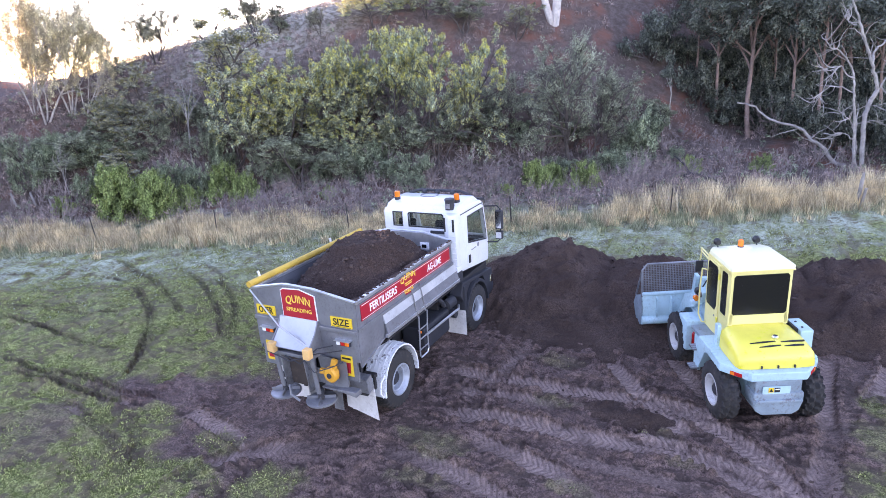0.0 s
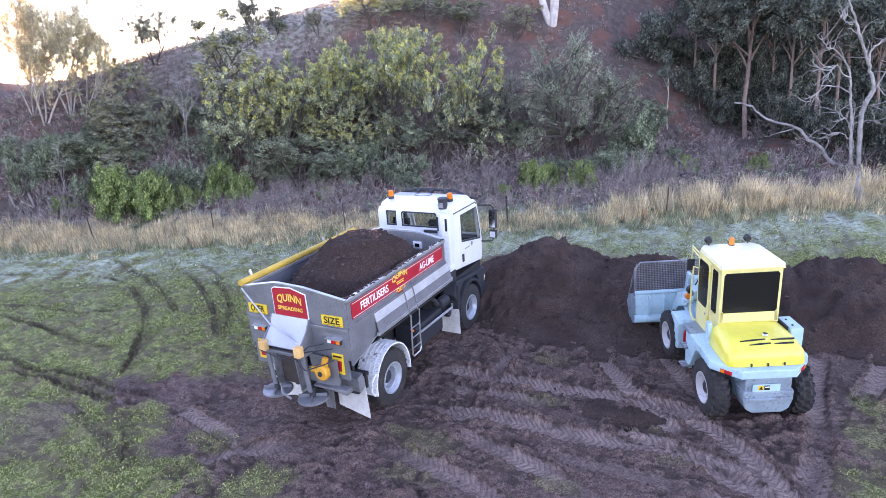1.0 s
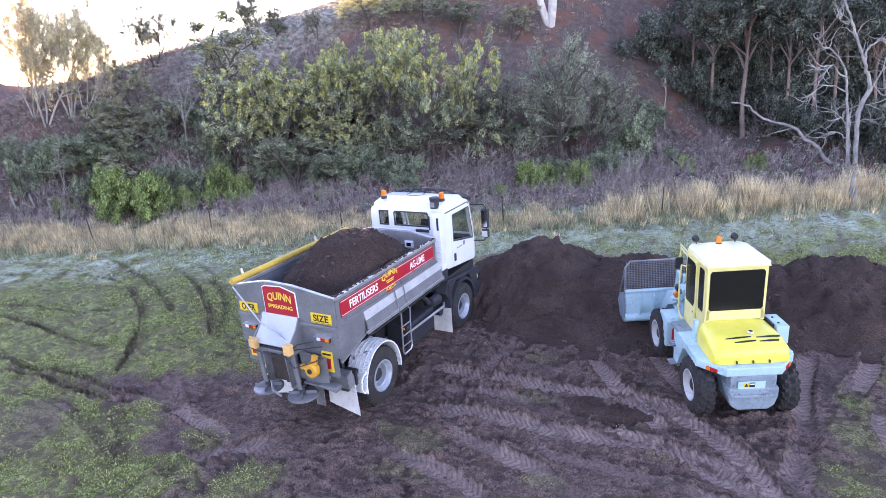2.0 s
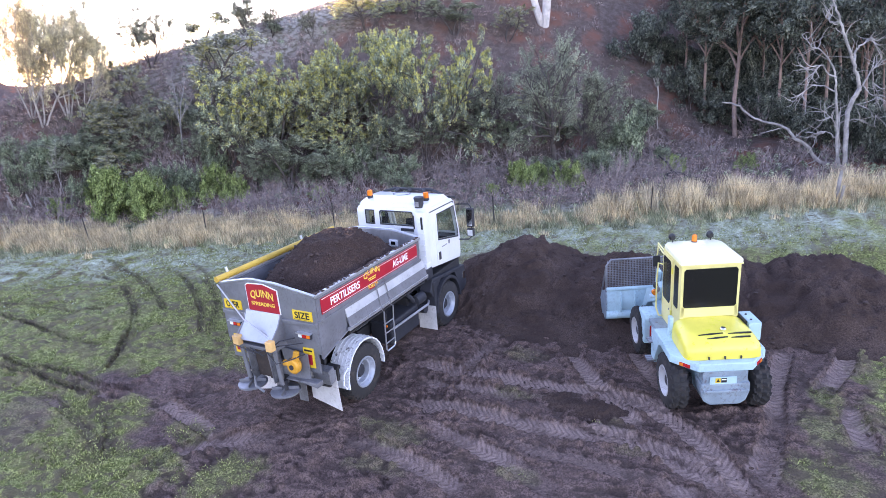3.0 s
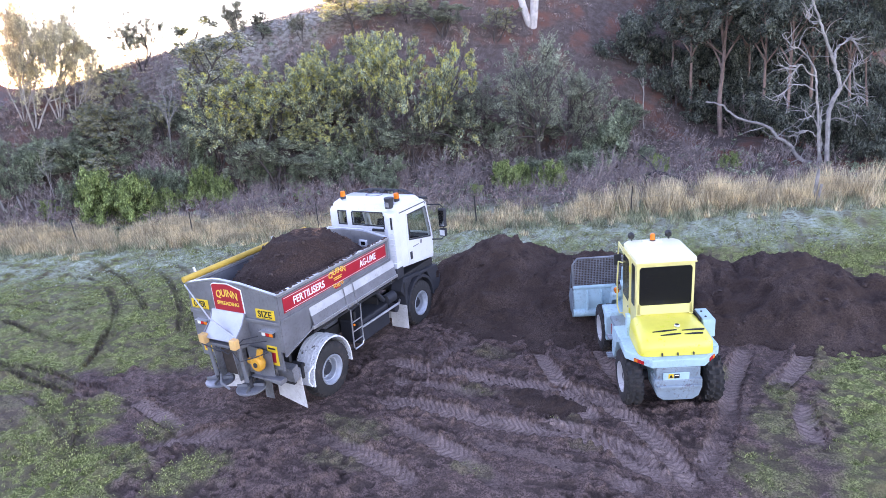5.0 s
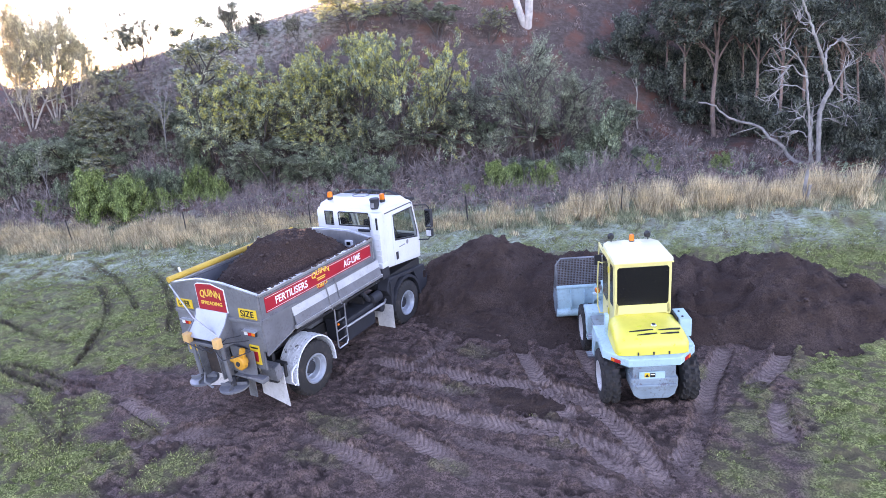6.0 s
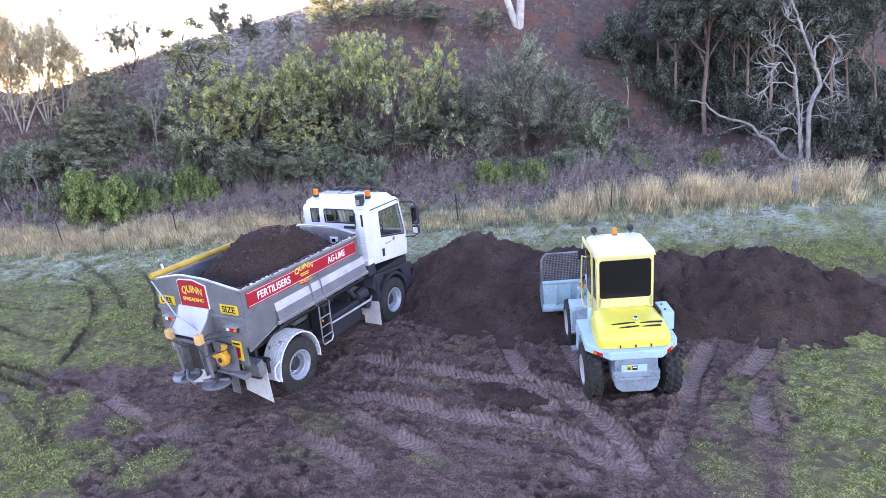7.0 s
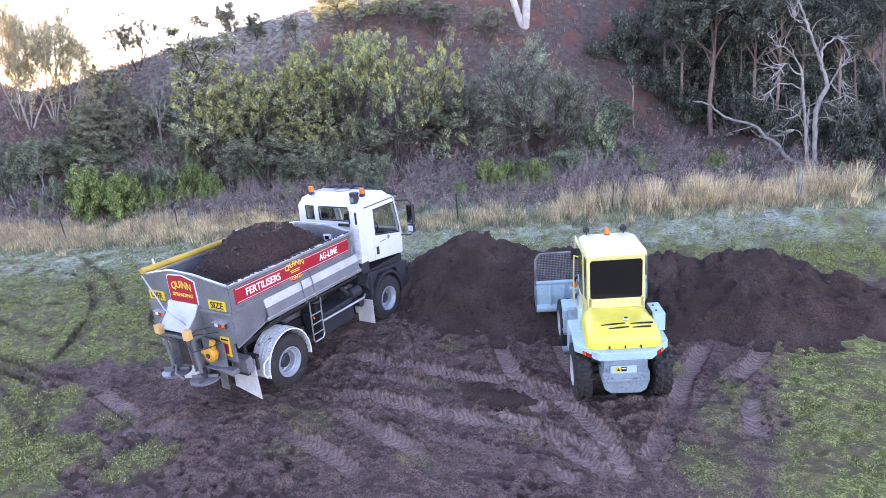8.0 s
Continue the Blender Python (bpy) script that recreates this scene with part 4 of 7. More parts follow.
part("lever", tube([(-0.2, -1.8, 1.1), (-0.05, -1.95, 1.0), (0.1, -1.9, 0.88)], 0.025, 6), M_STEEL, truck)
for x in (-0.1, 0.5):
    part("deflector", box((x - 0.12, -1.25, 0.42), (x + 0.1, -1.23, 0.82)), M_STEEL, truck)
part("side_deflector", prism([(-1.0, 0.9), (-1.18, 0.86), (-1.22, 1.16), (-1.05, 1.2)], "x", 0.8, 1.22), M_STEEL, truck)

# wheel arches, flaps and side gear
for side in (-1, 1):
    arch = []
    for k in range(15):
        a = radians(-8 + 196 * k / 14)
        arch.append((0.68 * math.cos(a), 0.6 + 0.72 * math.sin(a)))
    inner = [(y * 0.955, 0.6 + (z - 0.6) * 0.955) for y, z in arch[::-1]]
    guard = part("rear_mudguard", prism(arch + inner, "x", side * 0.74, side * 1.26), M_SPLASH, truck, "white ribbed mudguard splashed with soil", smooth=True)
    for k in range(4):
        ribs = [(y * 1.012, 0.6 + (z - 0.6) * 1.012) for y, z in arch]
        part("rib", tube([(side * (0.84 + 0.1 * k), y, z) for y, z in ribs[2:-2]], 0.0045, 5), M_SPLASH, guard)
    part("guard_stay", tube([(side * 1.22, -0.6, 0.95), (side * 1.22, -0.76, 0.86), (side * 1.22, -0.8, 0.66), (side * 1.22, -0.72, 0.54), (side * 1.22, -0.64, 0.58)], 0.02, 6), M_SPLASH, truck)
    part("bracket", box((side * 1.06 - 0.14, -0.92, 1.05), (side * 1.06 + 0.14, -0.82, 1.12)), M_CHASSIS, truck)
    part("bracket_leg", box((side * 1.16 - 0.02, -0.9, 0.8), (side * 1.16 + 0.02, -0.84, 1.06)), M_CHASSIS, truck)
    part("inner_flap", box((side * 0.72 - 0.2, -0.86, 0.22), (side * 0.72 + 0.2, -0.848, 0.95), 0.004), M_FLAP, truck, "white rubber mudflap stained with soil")
    part("rear_flap", prism([(side * 0.5, 0.95), (side * 1.2, 0.95), (side * 1.25, 0.2), (side * 0.5, 0.36)], "y", -0.99, -0.975), M_FLAP, truck, "white rubber mudflap stained with soil")
    part("wheel_box", box((side * 0.95 - 0.27, 3.24, 0.78), (side * 0.95 + 0.27, 3.38, 1.42), 0.03), M_DARK, truck)
    part("inner_flap", box((side * 0.7 - 0.16, 3.3, 0.34), (side * 0.7 + 0.16, 3.31, 0.8), 0.004), M_FLAP, truck)
    part("front_flap", box((side * 0.96 - 0.27, 3.22, 0.16), (side * 0.96 + 0.27, 3.235, 0.8), 0.004), M_FLAP, truck, "white rubber mudflap stained with soil")
    part("fuel_tank", box((side * 0.78 - 0.3, 1.3, 0.55), (side * 0.78 + 0.3, 2.6, 1.1), 0.05), M_DARK, truck)
    part("guard_rail", tube([(side * 1.14, 1.3, 0.98), (side * 1.2, 2.9, 0.98), (side * 1.1, 3.1, 0.98)], 0.03, 8), M_ALU, truck)
    ladder = part("ladder", tube([(side * 1.3, 0.78, 1.64), (side * 1.24, 0.82, 0.72), (side * 1.24, 0.86, 0.66), (side * 1.24, 1.14, 0.66), (side * 1.24, 1.2, 0.74), (side * 1.24, 1.2, 1.1), (side * 1.3, 1.16, 1.64)], 0.018, 6), M_ALU, truck)
    for z in (0.85, 1.08, 1.3):
        part("rung", tube([(side * 1.25, 0.8, z), (side * 1.25, 1.18, z)], 0.015, 6), M_ALU, ladder)
part("air_filter", lathe([(-0.24, 0.08), (-0.22, 0.135), (0.16, 0.135), (0.2, 0.08)], (1.0, 2.8, 1.14), "y", 18), M_DARK, truck, smooth=True).rotation_euler = (0, 0, 0)
part("filter_elbow", tube([(1.0, 2.5, 1.18), (1.0, 2.4, 1.3), (0.8, 2.4, 1.42)], 0.06, 10), M_DARK, truck, smooth=True)
part("air_drum", lathe([(-0.12, 0.05), (-0.1, 0.11), (0.12, 0.11), (0.14, 0.05)], (1.0, 2.9, 0.84), "x", 16), M_DARK, truck, smooth=True)
part("side_marker", lathe([(1.2, 0.03), (1.23, 0.025)], (0, 0.95, 1.2), "x", 10), M_AMBER, truck)

# cab
B, F, CW, CB, CT = 3.38, 5.16, 1.1, 1.72, 3.22
cab_side = [(B, CB), (F - 0.06, CB - 0.2), (F, CB + 0.3), (F - 0.02, 2.2), (F - 0.24, 3.1), (F - 0.42, CT), (B + 0.08, CT), (B, CT - 0.1)]
cab = part("cab_shell", prism(cab_side, "x", -CW, CW, 0.05), M_WHITE, truck, "white painted steel cab")
hollow = [(B + 0.06, CB + 0.06), (F - 0.14, CB - 0.1), (F - 0.08, 2.15), (F - 0.32, 3.06), (F - 0.46, CT - 0.06), (B + 0.12, CT - 0.06), (B + 0.06, CT - 0.14)]
side_hole = [(B + 0.48, 2.36), (F - 0.2, 2.16), (F - 0.2, 2.3), (F - 0.36, 2.98), (B + 0.48, 2.98)]
rear_glass = [(-0.34, 2.8), (0.66, 2.8), (0.66, 3.08), (0.6, 3.12), (-0.3, 3.12), (-0.34, 3.08)]
small = [(-0.8, 2.8), (-0.55, 2.8), (-0.55, 3.12), (-0.8, 3.12)]
screen_hole = box((-CW + 0.12, F - 0.5, 2.22), (CW - 0.12, F + 0.2, 3.02))
carve(cab, [prism(hollow, "x", -CW + 0.06, CW - 0.06), prism(side_hole, "x", -CW - 0.1, CW + 0.1), prism(rear_glass, "y", B - 0.1, B + 0.2), prism(small, "y", B - 0.1, B + 0.2), screen_hole])
part("roof", prism([(B + 0.06, CT - 0.02), (B + 0.14, CT + 0.1), (B + 0.6, CT + 0.17), (F - 0.7, CT + 0.16), (F - 0.4, CT - 0.02)], "x", -CW + 0.06, CW - 0.06, 0.04), M_WHITE, truck, smooth=True)
part("roof_rail", tube([(-0.95, F - 0.62, CT + 0.14), (-0.6, F - 0.55, CT + 0.22), (0.6, F - 0.55, CT + 0.22), (0.95, F - 0.62, CT + 0.12)], 0.035, 8), M_DARK, truck)
part("sun_visor", prism([(F - 0.46, CT + 0.05), (F - 0.1, CT - 0.02), (F - 0.08, CT - 0.1), (F - 0.4, CT - 0.02)], "x", -CW + 0.02, CW - 0.02, 0.02), M_DARK, truck)
for x in (-0.45, -0.05, 0.4):
    part("horn", lathe([(0, 0.03), (0.1, 0.06), (0.22, 0.03)], (x, F - 0.75, CT + 0.2), "y", 10), M_DARK, truck)
part("roof_hatch", tube([(0.25 * math.cos(a) - 0.15, B + 0.85 + 0.2 * math.sin(a), CT + 0.17) for a in np.linspace(0, math.tau, 14)], 0.014, 6), M_GREY, truck)


def pane(name, outline, axis, lo, hi, parent):
    ob = part(name, prism(outline, axis, lo, hi), M_CLEAR, parent, "clear cab glass")
    ob.visible_shadow = False
    return ob


def framed(outline, axis, lo, hi, parent, grow=0.025):
    mx, my = sum(p[0] for p in outline) / len(outline), sum(p[1] for p in outline) / len(outline)
    big = [(x + math.copysign(grow, x - mx), y + math.copysign(grow, y - my)) for x, y in outline]
    return carve(part("window_seal", prism(big, axis, lo, hi), M_DARK, parent), [prism(outline, axis, lo - 0.1, hi + 0.1)])


framed(rear_glass, "y", B - 0.006, B + 0.03, truck)
pane("rear_window", rear_glass, "y", B + 0.002, B + 0.01, truck)
framed(small, "y", B - 0.006, B + 0.03, truck)
pane("rear_window", small, "y", B + 0.002, B + 0.01, truck)
for x in (0.86,):
    part("vent_slot", box((x - 0.025, B - 0.012, 2.78), (x + 0.025, B + 0.02, 3.12)), M_INK, truck)
part("grab_rail", box((0.3, B - 0.05, 2.66), (0.7, B + 0.01, 2.72)), M_DARK, truck)
# air intake column up the corner of the cab
col_t = part("intake_column", prism([(0.74, B + 0.02), (1.1, B + 0.02), (1.1, B - 0.2), (0.92, B - 0.24), (0.74, B - 0.12)], "z", 1.9, 3.18, 0.03), M_WHITE, truck, smooth=True)
for k in range(5):
    part("louvre", box((0.95, B - 0.235, 2.1 + 0.14 * k), (1.08, B - 0.19, 2.12 + 0.14 * k)), M_WHITE, col_t)
part("intake_slot", box((1.02, B - 0.225, 2.78), (1.07, B - 0.18, 3.08)), M_INK, col_t)
part("intake_slot", box((0.77, B - 0.17, 2.76), (0.81, B - 0.12, 3.1)), M_INK, col_t)
part("column_foot", prism([(0.7, B + 0.02), (1.12, B + 0.02), (1.12, B - 0.26), (0.7, B - 0.26)], "z", 1.78, 1.92, 0.03), M_WHITE, truck)
part("column_base", box((0.66, B - 0.3, 1.5), (1.12, B + 0.04, 1.78), 0.03), M_DARK, truck)
for side in (-1, 1):
    door = part("cab_door", prism([(B + 0.36, CB + 0.0), (F - 0.1, CB - 0.1), (F - 0.06, 2.1), (F - 0.28, 3.06), (B + 0.42, 3.06), (B + 0.36, 2.4)], "x", side * CW - 0.01, side * CW + 0.015, 0.006), M_WHITE, truck)
    carve(door, [prism(side_hole, "x", side * CW - 0.2, side * CW + 0.2)])
    seal = part("window_seal", prism([(B + 0.45, 2.33), (F - 0.17, 2.12), (F - 0.17, 2.3), (F - 0.34, 3.01), (B + 0.45, 3.01)], "x", side * (CW + 0.004), side * (CW + 0.019)), M_DARK, door)
    carve(seal, [prism(side_hole, "x", side * CW - 0.2, side * CW + 0.2)])
    pane("window", side_hole, "x", side * (CW + 0.002), side * (CW + 0.01), door)
    part("door_handle", box((side * CW - 0.01, B + 0.44, 1.82), (side * CW + 0.035, B + 0.54, 2.02), 0.01), M_DARK, door)
    part("door_badge", box((side * (CW + 0.012), B + 0.62, 2.1), (side * (CW + 0.018), B + 0.92, 2.125)), M_GREY, door)
    part("door_badge", lathe([(side * (CW + 0.012), 0.06), (side * (CW + 0.018), 0.06)], (0, B + 1.05, 2.14), "x", 14), M_STEEL, door)
    part("roof_gutter", tube([(side * CW, B + 0.1, 3.12), (side * CW, F - 0.36, 3.12), (side * CW, F - 0.22, 2.9)], 0.014, 6), M_DARK, truck)
    fender = []
    for k in range(12):
        a = radians(-2 + 184 * k / 11)
        fender.append((4.0 + 0.72 * math.cos(a), 0.62 + 0.72 * math.sin(a)))
    fin = [(4.0 + (y - 4.0) * 0.9, 0.62 + (z - 0.62) * 0.9) for y, z in fender[::-1]]
    part("front_mudguard", prism(fender + fin, "x", side * 0.72, side * 1.24), M_DARK, truck, smooth=True)
    part("step_panel", prism([(B - 0.12, 1.5), (F - 0.05, 1.3), (F, 0.7), (F - 0.35, 0.62), (F - 0.5, 1.02), (4.5, 1.28), (3.7, 1.36), (3.36, 1.1), (3.3, 0.95), (B - 0.28, 1.2)], "x", side * 0.85, side * 1.18, 0.02), M_DARK, truck)
    lamp = part("head_lamp", prism([(F - 0.2, 0.95), (F - 0.02, 0.9), (F - 0.0, 1.12), (F - 0.16, 1.14)], "x", side * 1.0, side * 1.19, 0.015), M_CHROME, truck)
    arm = part("mirror_arm", tube([(side * CW, F - 0.2, 3.0), (side * (CW + 0.3), F - 0.02, 2.98), (side * (CW + 0.36), F + 0.02, 2.9), (side * (CW + 0.36), F + 0.02, 2.1), (side * (CW + 0.28), F - 0.02, 2.02), (side * CW, F - 0.1, 2.02)], 0.018, 6), M_DARK, truck)
    part("mirror", box((side * (CW + 0.34) - 0.1, F - 0.06, 2.36), (side * (CW + 0.34) + 0.1, F + 0.08, 2.86), 0.03), M_DARK, arm)
    part("mirror_glass", box((side * (CW + 0.34) - 0.08, F - 0.066, 2.4), (side * (CW + 0.34) + 0.08, F - 0.058, 2.82)), M_CHROME, arm)
    part("wide_mirror", box((side * (CW + 0.34) - 0.1, F - 0.06, 2.1), (side * (CW + 0.34) + 0.1, F + 0.06, 2.32), 0.03), M_DARK, arm)
    part("mirror_glass", box((side * (CW + 0.34) - 0.08, F - 0.066, 2.13), (side * (CW + 0.34) + 0.08, F - 0.058, 2.29)), M_CHROME, arm)
    beacon = part("beacon", lathe([(CT + 0.2, 0.075), (CT + 0.33, 0.07), (CT + 0.345, 0.04)], (side * 0.88, B + 0.4, 0), "z", 18), M_AMBER, truck, "amber warning beacon", smooth=True)
    part("beacon_foot", lathe([(CT + 0.08, 0.085), (CT + 0.2, 0.08)], (side * 0.88, B + 0.4, 0), "z", 18), M_DARK, beacon)
screen = part("windscreen", prism([(-CW + 0.1, 0), (CW - 0.1, 0), (CW - 0.14, 0.86), (-CW + 0.14, 0.86)], "z", -0.005, 0.005), M_CLEAR, truck)
screen.visible_shadow = False
for x in (-0.55, 0.55):
    part("cab_seat", prism([(B + 0.2, 1.9), (B + 0.85, 1.95), (B + 0.85, 2.08), (B + 0.42, 2.1), (B + 0.32, 2.62), (B + 0.36, 2.9), (B + 0.22, 2.92), (B + 0.14, 2.6)], "x", x - 0.24, x + 0.24, 0.04), M_SEAT, truck)
part("dashboard", prism([(F - 0.55, 1.9), (F - 0.1, 1.6), (F - 0.08, 2.18), (F - 0.5, 2.2)], "x", -CW + 0.08, CW - 0.08, 0.03), M_DARK, truck)
part("steering_wheel", tube([(0.55 + 0.22 * math.cos(a), B + 1.05 + 0.1 * math.sin(a), 2.3 + 0.2 * math.sin(a)) for a in np.linspace(0, math.tau, 18)], 0.018, 6), M_DARK, truck)
screen.matrix_local = Matrix.Translation((0, F + 0.005, 2.18)) @ Matrix.Rotation(radians(104), 4, "X")
part("bumper", box((-1.15, F - 0.3, 0.5), (1.15, F + 0.12, 1.0), 0.05), M_DARK, truck)
part("cab_floor", box((-1.05, B + 0.05, 1.05), (1.05, F - 0.1, 1.5), 0.02), M_CHASSIS, truck)
roof_lamp = part("roof_lamp", lathe([(CT + 0.02, 0.12), (CT + 0.2, 0.12), (CT + 0.26, 0.135), (CT + 0.28, 0.12)], (0.82, B + 0.12, 0), "z", 18), M_DARK, truck, "dark round intake cap on the cab roof", smooth=True)
part("lamp_face", box((0.76, B - 0.012, CT + 0.06), (0.88, B + 0.0, CT + 0.18), 0.004), M_STEEL, roof_lamp)

# soil in the hopper
lx, ly = np.arange(-1.2, 1.201, 0.05), np.arange(Y0 + 0.03, Y1 - 0.04, 0.05)
LX, LY = np.meshgrid(lx, ly)
u, v = LX / 1.22, (LY - 0.85) / 1.95
LZ = 2.38 + 1.22 * np.clip(0.98 - np.sqrt(u * u * 0.72 + v * v * 0.9), -0.2, 0.8) + 0.08 * fbm(LX, LY, 0.6, 71, 4) + 0.05 * np.abs(fbm(LX, LY, 0.2, 72, 2))
LZ = np.minimum(LZ, 3.22 + 0.04 * fbm(LX, LY, 0.3, 73, 3))
rows, cols = LX.shape
i = (np.arange(rows - 1)[:, None] * cols + np.arange(cols - 1)).ravel()
load = raw("soil_load", np.stack((LX, LY, LZ), -1).reshape(-1, 3).tolist(), np.stack((i, i + 1, i + cols + 1, i + cols), -1).tolist(), M_LOAD, smooth=True)
load.matrix_world = truck.matrix_world.copy()
tagged(load, "heaped dark brown soil filling the truck's grey hopper", "soil")

# crumbs of soil left on the rail
rng = np.random.default_rng(5)
bm = bmesh.new()
for k in range(130):
    y = rng.uniform(Y0, Y1)
    r = rng.uniform(0.008, 0.028)
    m4 = Matrix.Translation((W + rng.uniform(-0.05, 0.03), y, TOP + 0.015 + r * 0.3)) @ Matrix.Rotation(rng.uniform(0, 6), 4, "Z") @ Matrix.Diagonal((r * rng.uniform(0.8, 2), r * rng.uniform(1, 3), r * 0.8, 1))
    bmesh.ops.create_icosphere(bm, subdivisions=1, radius=1.0, matrix=m4)
crumbs = part("soil_crumbs", bm, M_CLOD)
crumbs.matrix_world = truck.matrix_world.copy()
tagged(crumbs, "crumbs of dark soil lying on the hopper rail", "soil crumbs", kind="stuff")


# ---- the wheel loader ----
loader = root("wheel_loader", pose(6.33, 2.08, -0.1, 0, 0, 23) @ Matrix.Diagonal((0.92, 0.92, 0.99, 1)), "pale blue and yellow wheel loader with a mesh-backed bucket", "wheel loader")
WB = 2.27
for y in (0.0, WB):
    for side in (-1, 1):
        wheel("wheel", 0.53, 0.37, 0.3, side, loader, (side * 0.78, y, 0.5), M_RIM_PALE, 20, 0.14, 0.6).scale = (1, 1, 0.93)
    part("axle", lathe([(-0.6, 0.1), (-0.2, 0.12), (-0.12, 0.2), (0.12, 0.2), (0.2, 0.12), (0.6, 0.1)], (0, y, 0.52), "x", 14), M_CHASSIS, loader, smooth=True)
# rear frame, deck and the chamfered tail
part("deck", box((-0.8, 0.45, 1.02), (0.8, 1.0, 1.12), 0.01), M_BLUE, loader)
part("rear_frame", box((-0.42, -0.45, 0.45), (0.42, 1.35, 1.05), 0.03), M_BLUE, loader)
tail_plan = [(-0.9, 0.5), (-0.92, -0.2), (-0.5, -0.66), (0.5, -0.66), (0.92, -0.2), (0.9, 0.5)]
part("tail_apron", prism(tail_plan, "z", 1.0, 1.16, 0.02), M_BLUE, loader, "pale blue chamfered tail")
for side in (-1, 1):
    guard = [(0.55, 1.172), (0.3, 1.172), (0.3, 1.08), (0.55, 0.98), (0.78, 0.6), (0.84, 0.5), (1.02, 0.5), (1.02, 0.98), (0.9, 1.172)]
    part("rear_mudguard", prism(guard, "x", side * 0.5, side * 0.92, 0.015), M_BLUE, loader)
    lamp = part("tail_lamp", box((-0.11, -0.012, -0.035), (0.11, 0.012, 0.035), 0.008), M_REDLENS, loader, "red and amber tail lamp")
    lamp.matrix_local = Matrix.Translation((side * 0.7, -0.443, 1.05)) @ Matrix.Rotation(side * radians(46), 4, "Z")
    part("amber_lens", box((-0.11 if side < 0 else 0.03, -0.016, -0.03), (-0.03 if side < 0 else 0.11, -0.011, 0.03)), M_AMBER, lamp)
part("weight_top", prism([(-0.42, 1.0), (0.42, 1.0), (0.42, 0.76), (-0.42, 0.76)], "y", -0.655, -0.3, 0.02), M_BLUE_WORN, loader)
weight = [(-0.46, 0.78), (0.46, 0.78), (0.46, 0.6), (0.4, 0.42), (0.28, 0.34), (-0.28, 0.34), (-0.4, 0.42), (-0.46, 0.6)]
part("counterweight", prism(weight, "y", -0.7, -0.3, 0.04), M_BLUE_WORN, loader, "scuffed blue-grey counterweight")
part("weight_ledge", box((-0.42, -0.74, 0.6), (0.42, -0.66, 0.66), 0.02), M_BLUE_WORN, loader)
plate = part("rating_plate", box((-0.3, -0.692, 0.76), (0.2, -0.678, 0.91), 0.004), M_BLUE, loader)
part("warning_label", box((-0.2, -0.697, 0.8), (-0.1, -0.69, 0.89)), M_YSIGN, plate)
part("warning_mark", prism([(-0.185, 0.815), (-0.115, 0.815), (-0.15, 0.875)], "y", -0.7, -0.696), M_INK, plate)
part("label", box((-0.09, -0.697, 0.8), (0.01, -0.69, 0.89)), M_INK, plate)
part("label_bar", box((-0.08, -0.7, 0.85), (0.0, -0.696, 0.87)), M_LETTER_W, plate)
# engine hood
bm, rings = bmesh.new(), []
for y, w, top in ((0.46, 0.626, 1.58), (0.3, 0.637, 1.575), (0.1, 0.643, 1.565), (-0.12, 0.648, 1.54), (-0.28, 0.648, 1.505), (-0.38, 0.643, 1.475), (-0.44, 0.637, 1.44), (-0.485, 0.626, 1.37), (-0.51, 0.616, 1.27), (-0.515, 0.610, 1.165)):
    ring = []
    for k in range(21):
        a = math.pi * k / 20
        c, q = math.cos(a), math.sin(a)
        ring.append(bm.verts.new((0.02 + math.copysign(abs(c) ** 0.4, c) * w * 1.12, y + 0.05 * (abs(c) ** 3) * (y < -0.4), 1.165 + (top - 1.165) * q ** 0.4)))
    rings.append(ring)
for one, two in zip(rings, rings[1:]):
    for k in range(20):
        bm.faces.new((one[k], one[k + 1], two[k + 1], two[k]))
bm.faces.new(rings[0])
part("engine_hood", bm, M_BRIGHTY, loader, "yellow engine hood with repainted patches", smooth=True)
for x, y, w in ((-0.15, -0.2, 0.48), (-0.06, -0.31, 0.4), (0.4, -0.2, 0.44), (0.38, -0.31, 0.36)):
    slot = part("hood_slot", prism([(-w / 2, -0.006), (0, -0.02), (w / 2, -0.011), (w / 2, 0.011), (0, 0.02), (-w / 2, 0.006)], "z", -0.02, 0.006), M_INK, loader)
    slot.matrix_local = Matrix.Translation((x, y, (1.522 if y > -0.3 else 1.495) + 0.004)) @ Matrix.Rotation(radians(13 if y > -0.3 else 20), 4, "X") @ Matrix.Rotation(radians(2 if x > 0 else 4), 4, "Z")
part("exhaust_cap", lathe([(1.42, 0.05), (1.56, 0.05), (1.58, 0.06), (1.6, 0.045)], (0.12, -0.1, 0), "z", 16), M_CHROME, loader, smooth=True)
for x in (-0.28, 0.02, 0.32):
    part("hood_catch", box((x - 0.012, -0.54, 1.18), (x + 0.012, -0.51, 1.23)), M_DARK, loader)
part("hood_shoulder", prism([(0.42, 1.14), (0.56, 1.14), (0.56, 1.6), (0.44, 1.6)], "x", -0.74, -0.66, 0.01), M_BLUE, loader)
# tank on the far flank
part("side_tank", box((0.71, 0.1, 1.2), (0.95, 0.66, 1.56), 0.02), M_BLUE, loader)
part("tank_gap", box((0.665, 0.2, 1.24), (0.7, 0.6, 1.56)), M_CHASSIS, loader)
part("tank_arch", box((0.5, -0.2, 1.14), (0.9, 0.66, 1.2), 0.01), M_BLUE, loader)
for y in (0.25, 0.5):
    part("tank_bolt", lathe([(1.56, 0.025), (1.575, 0.02)], (0.8, y, 0), "z", 10), M_DARK, loader)
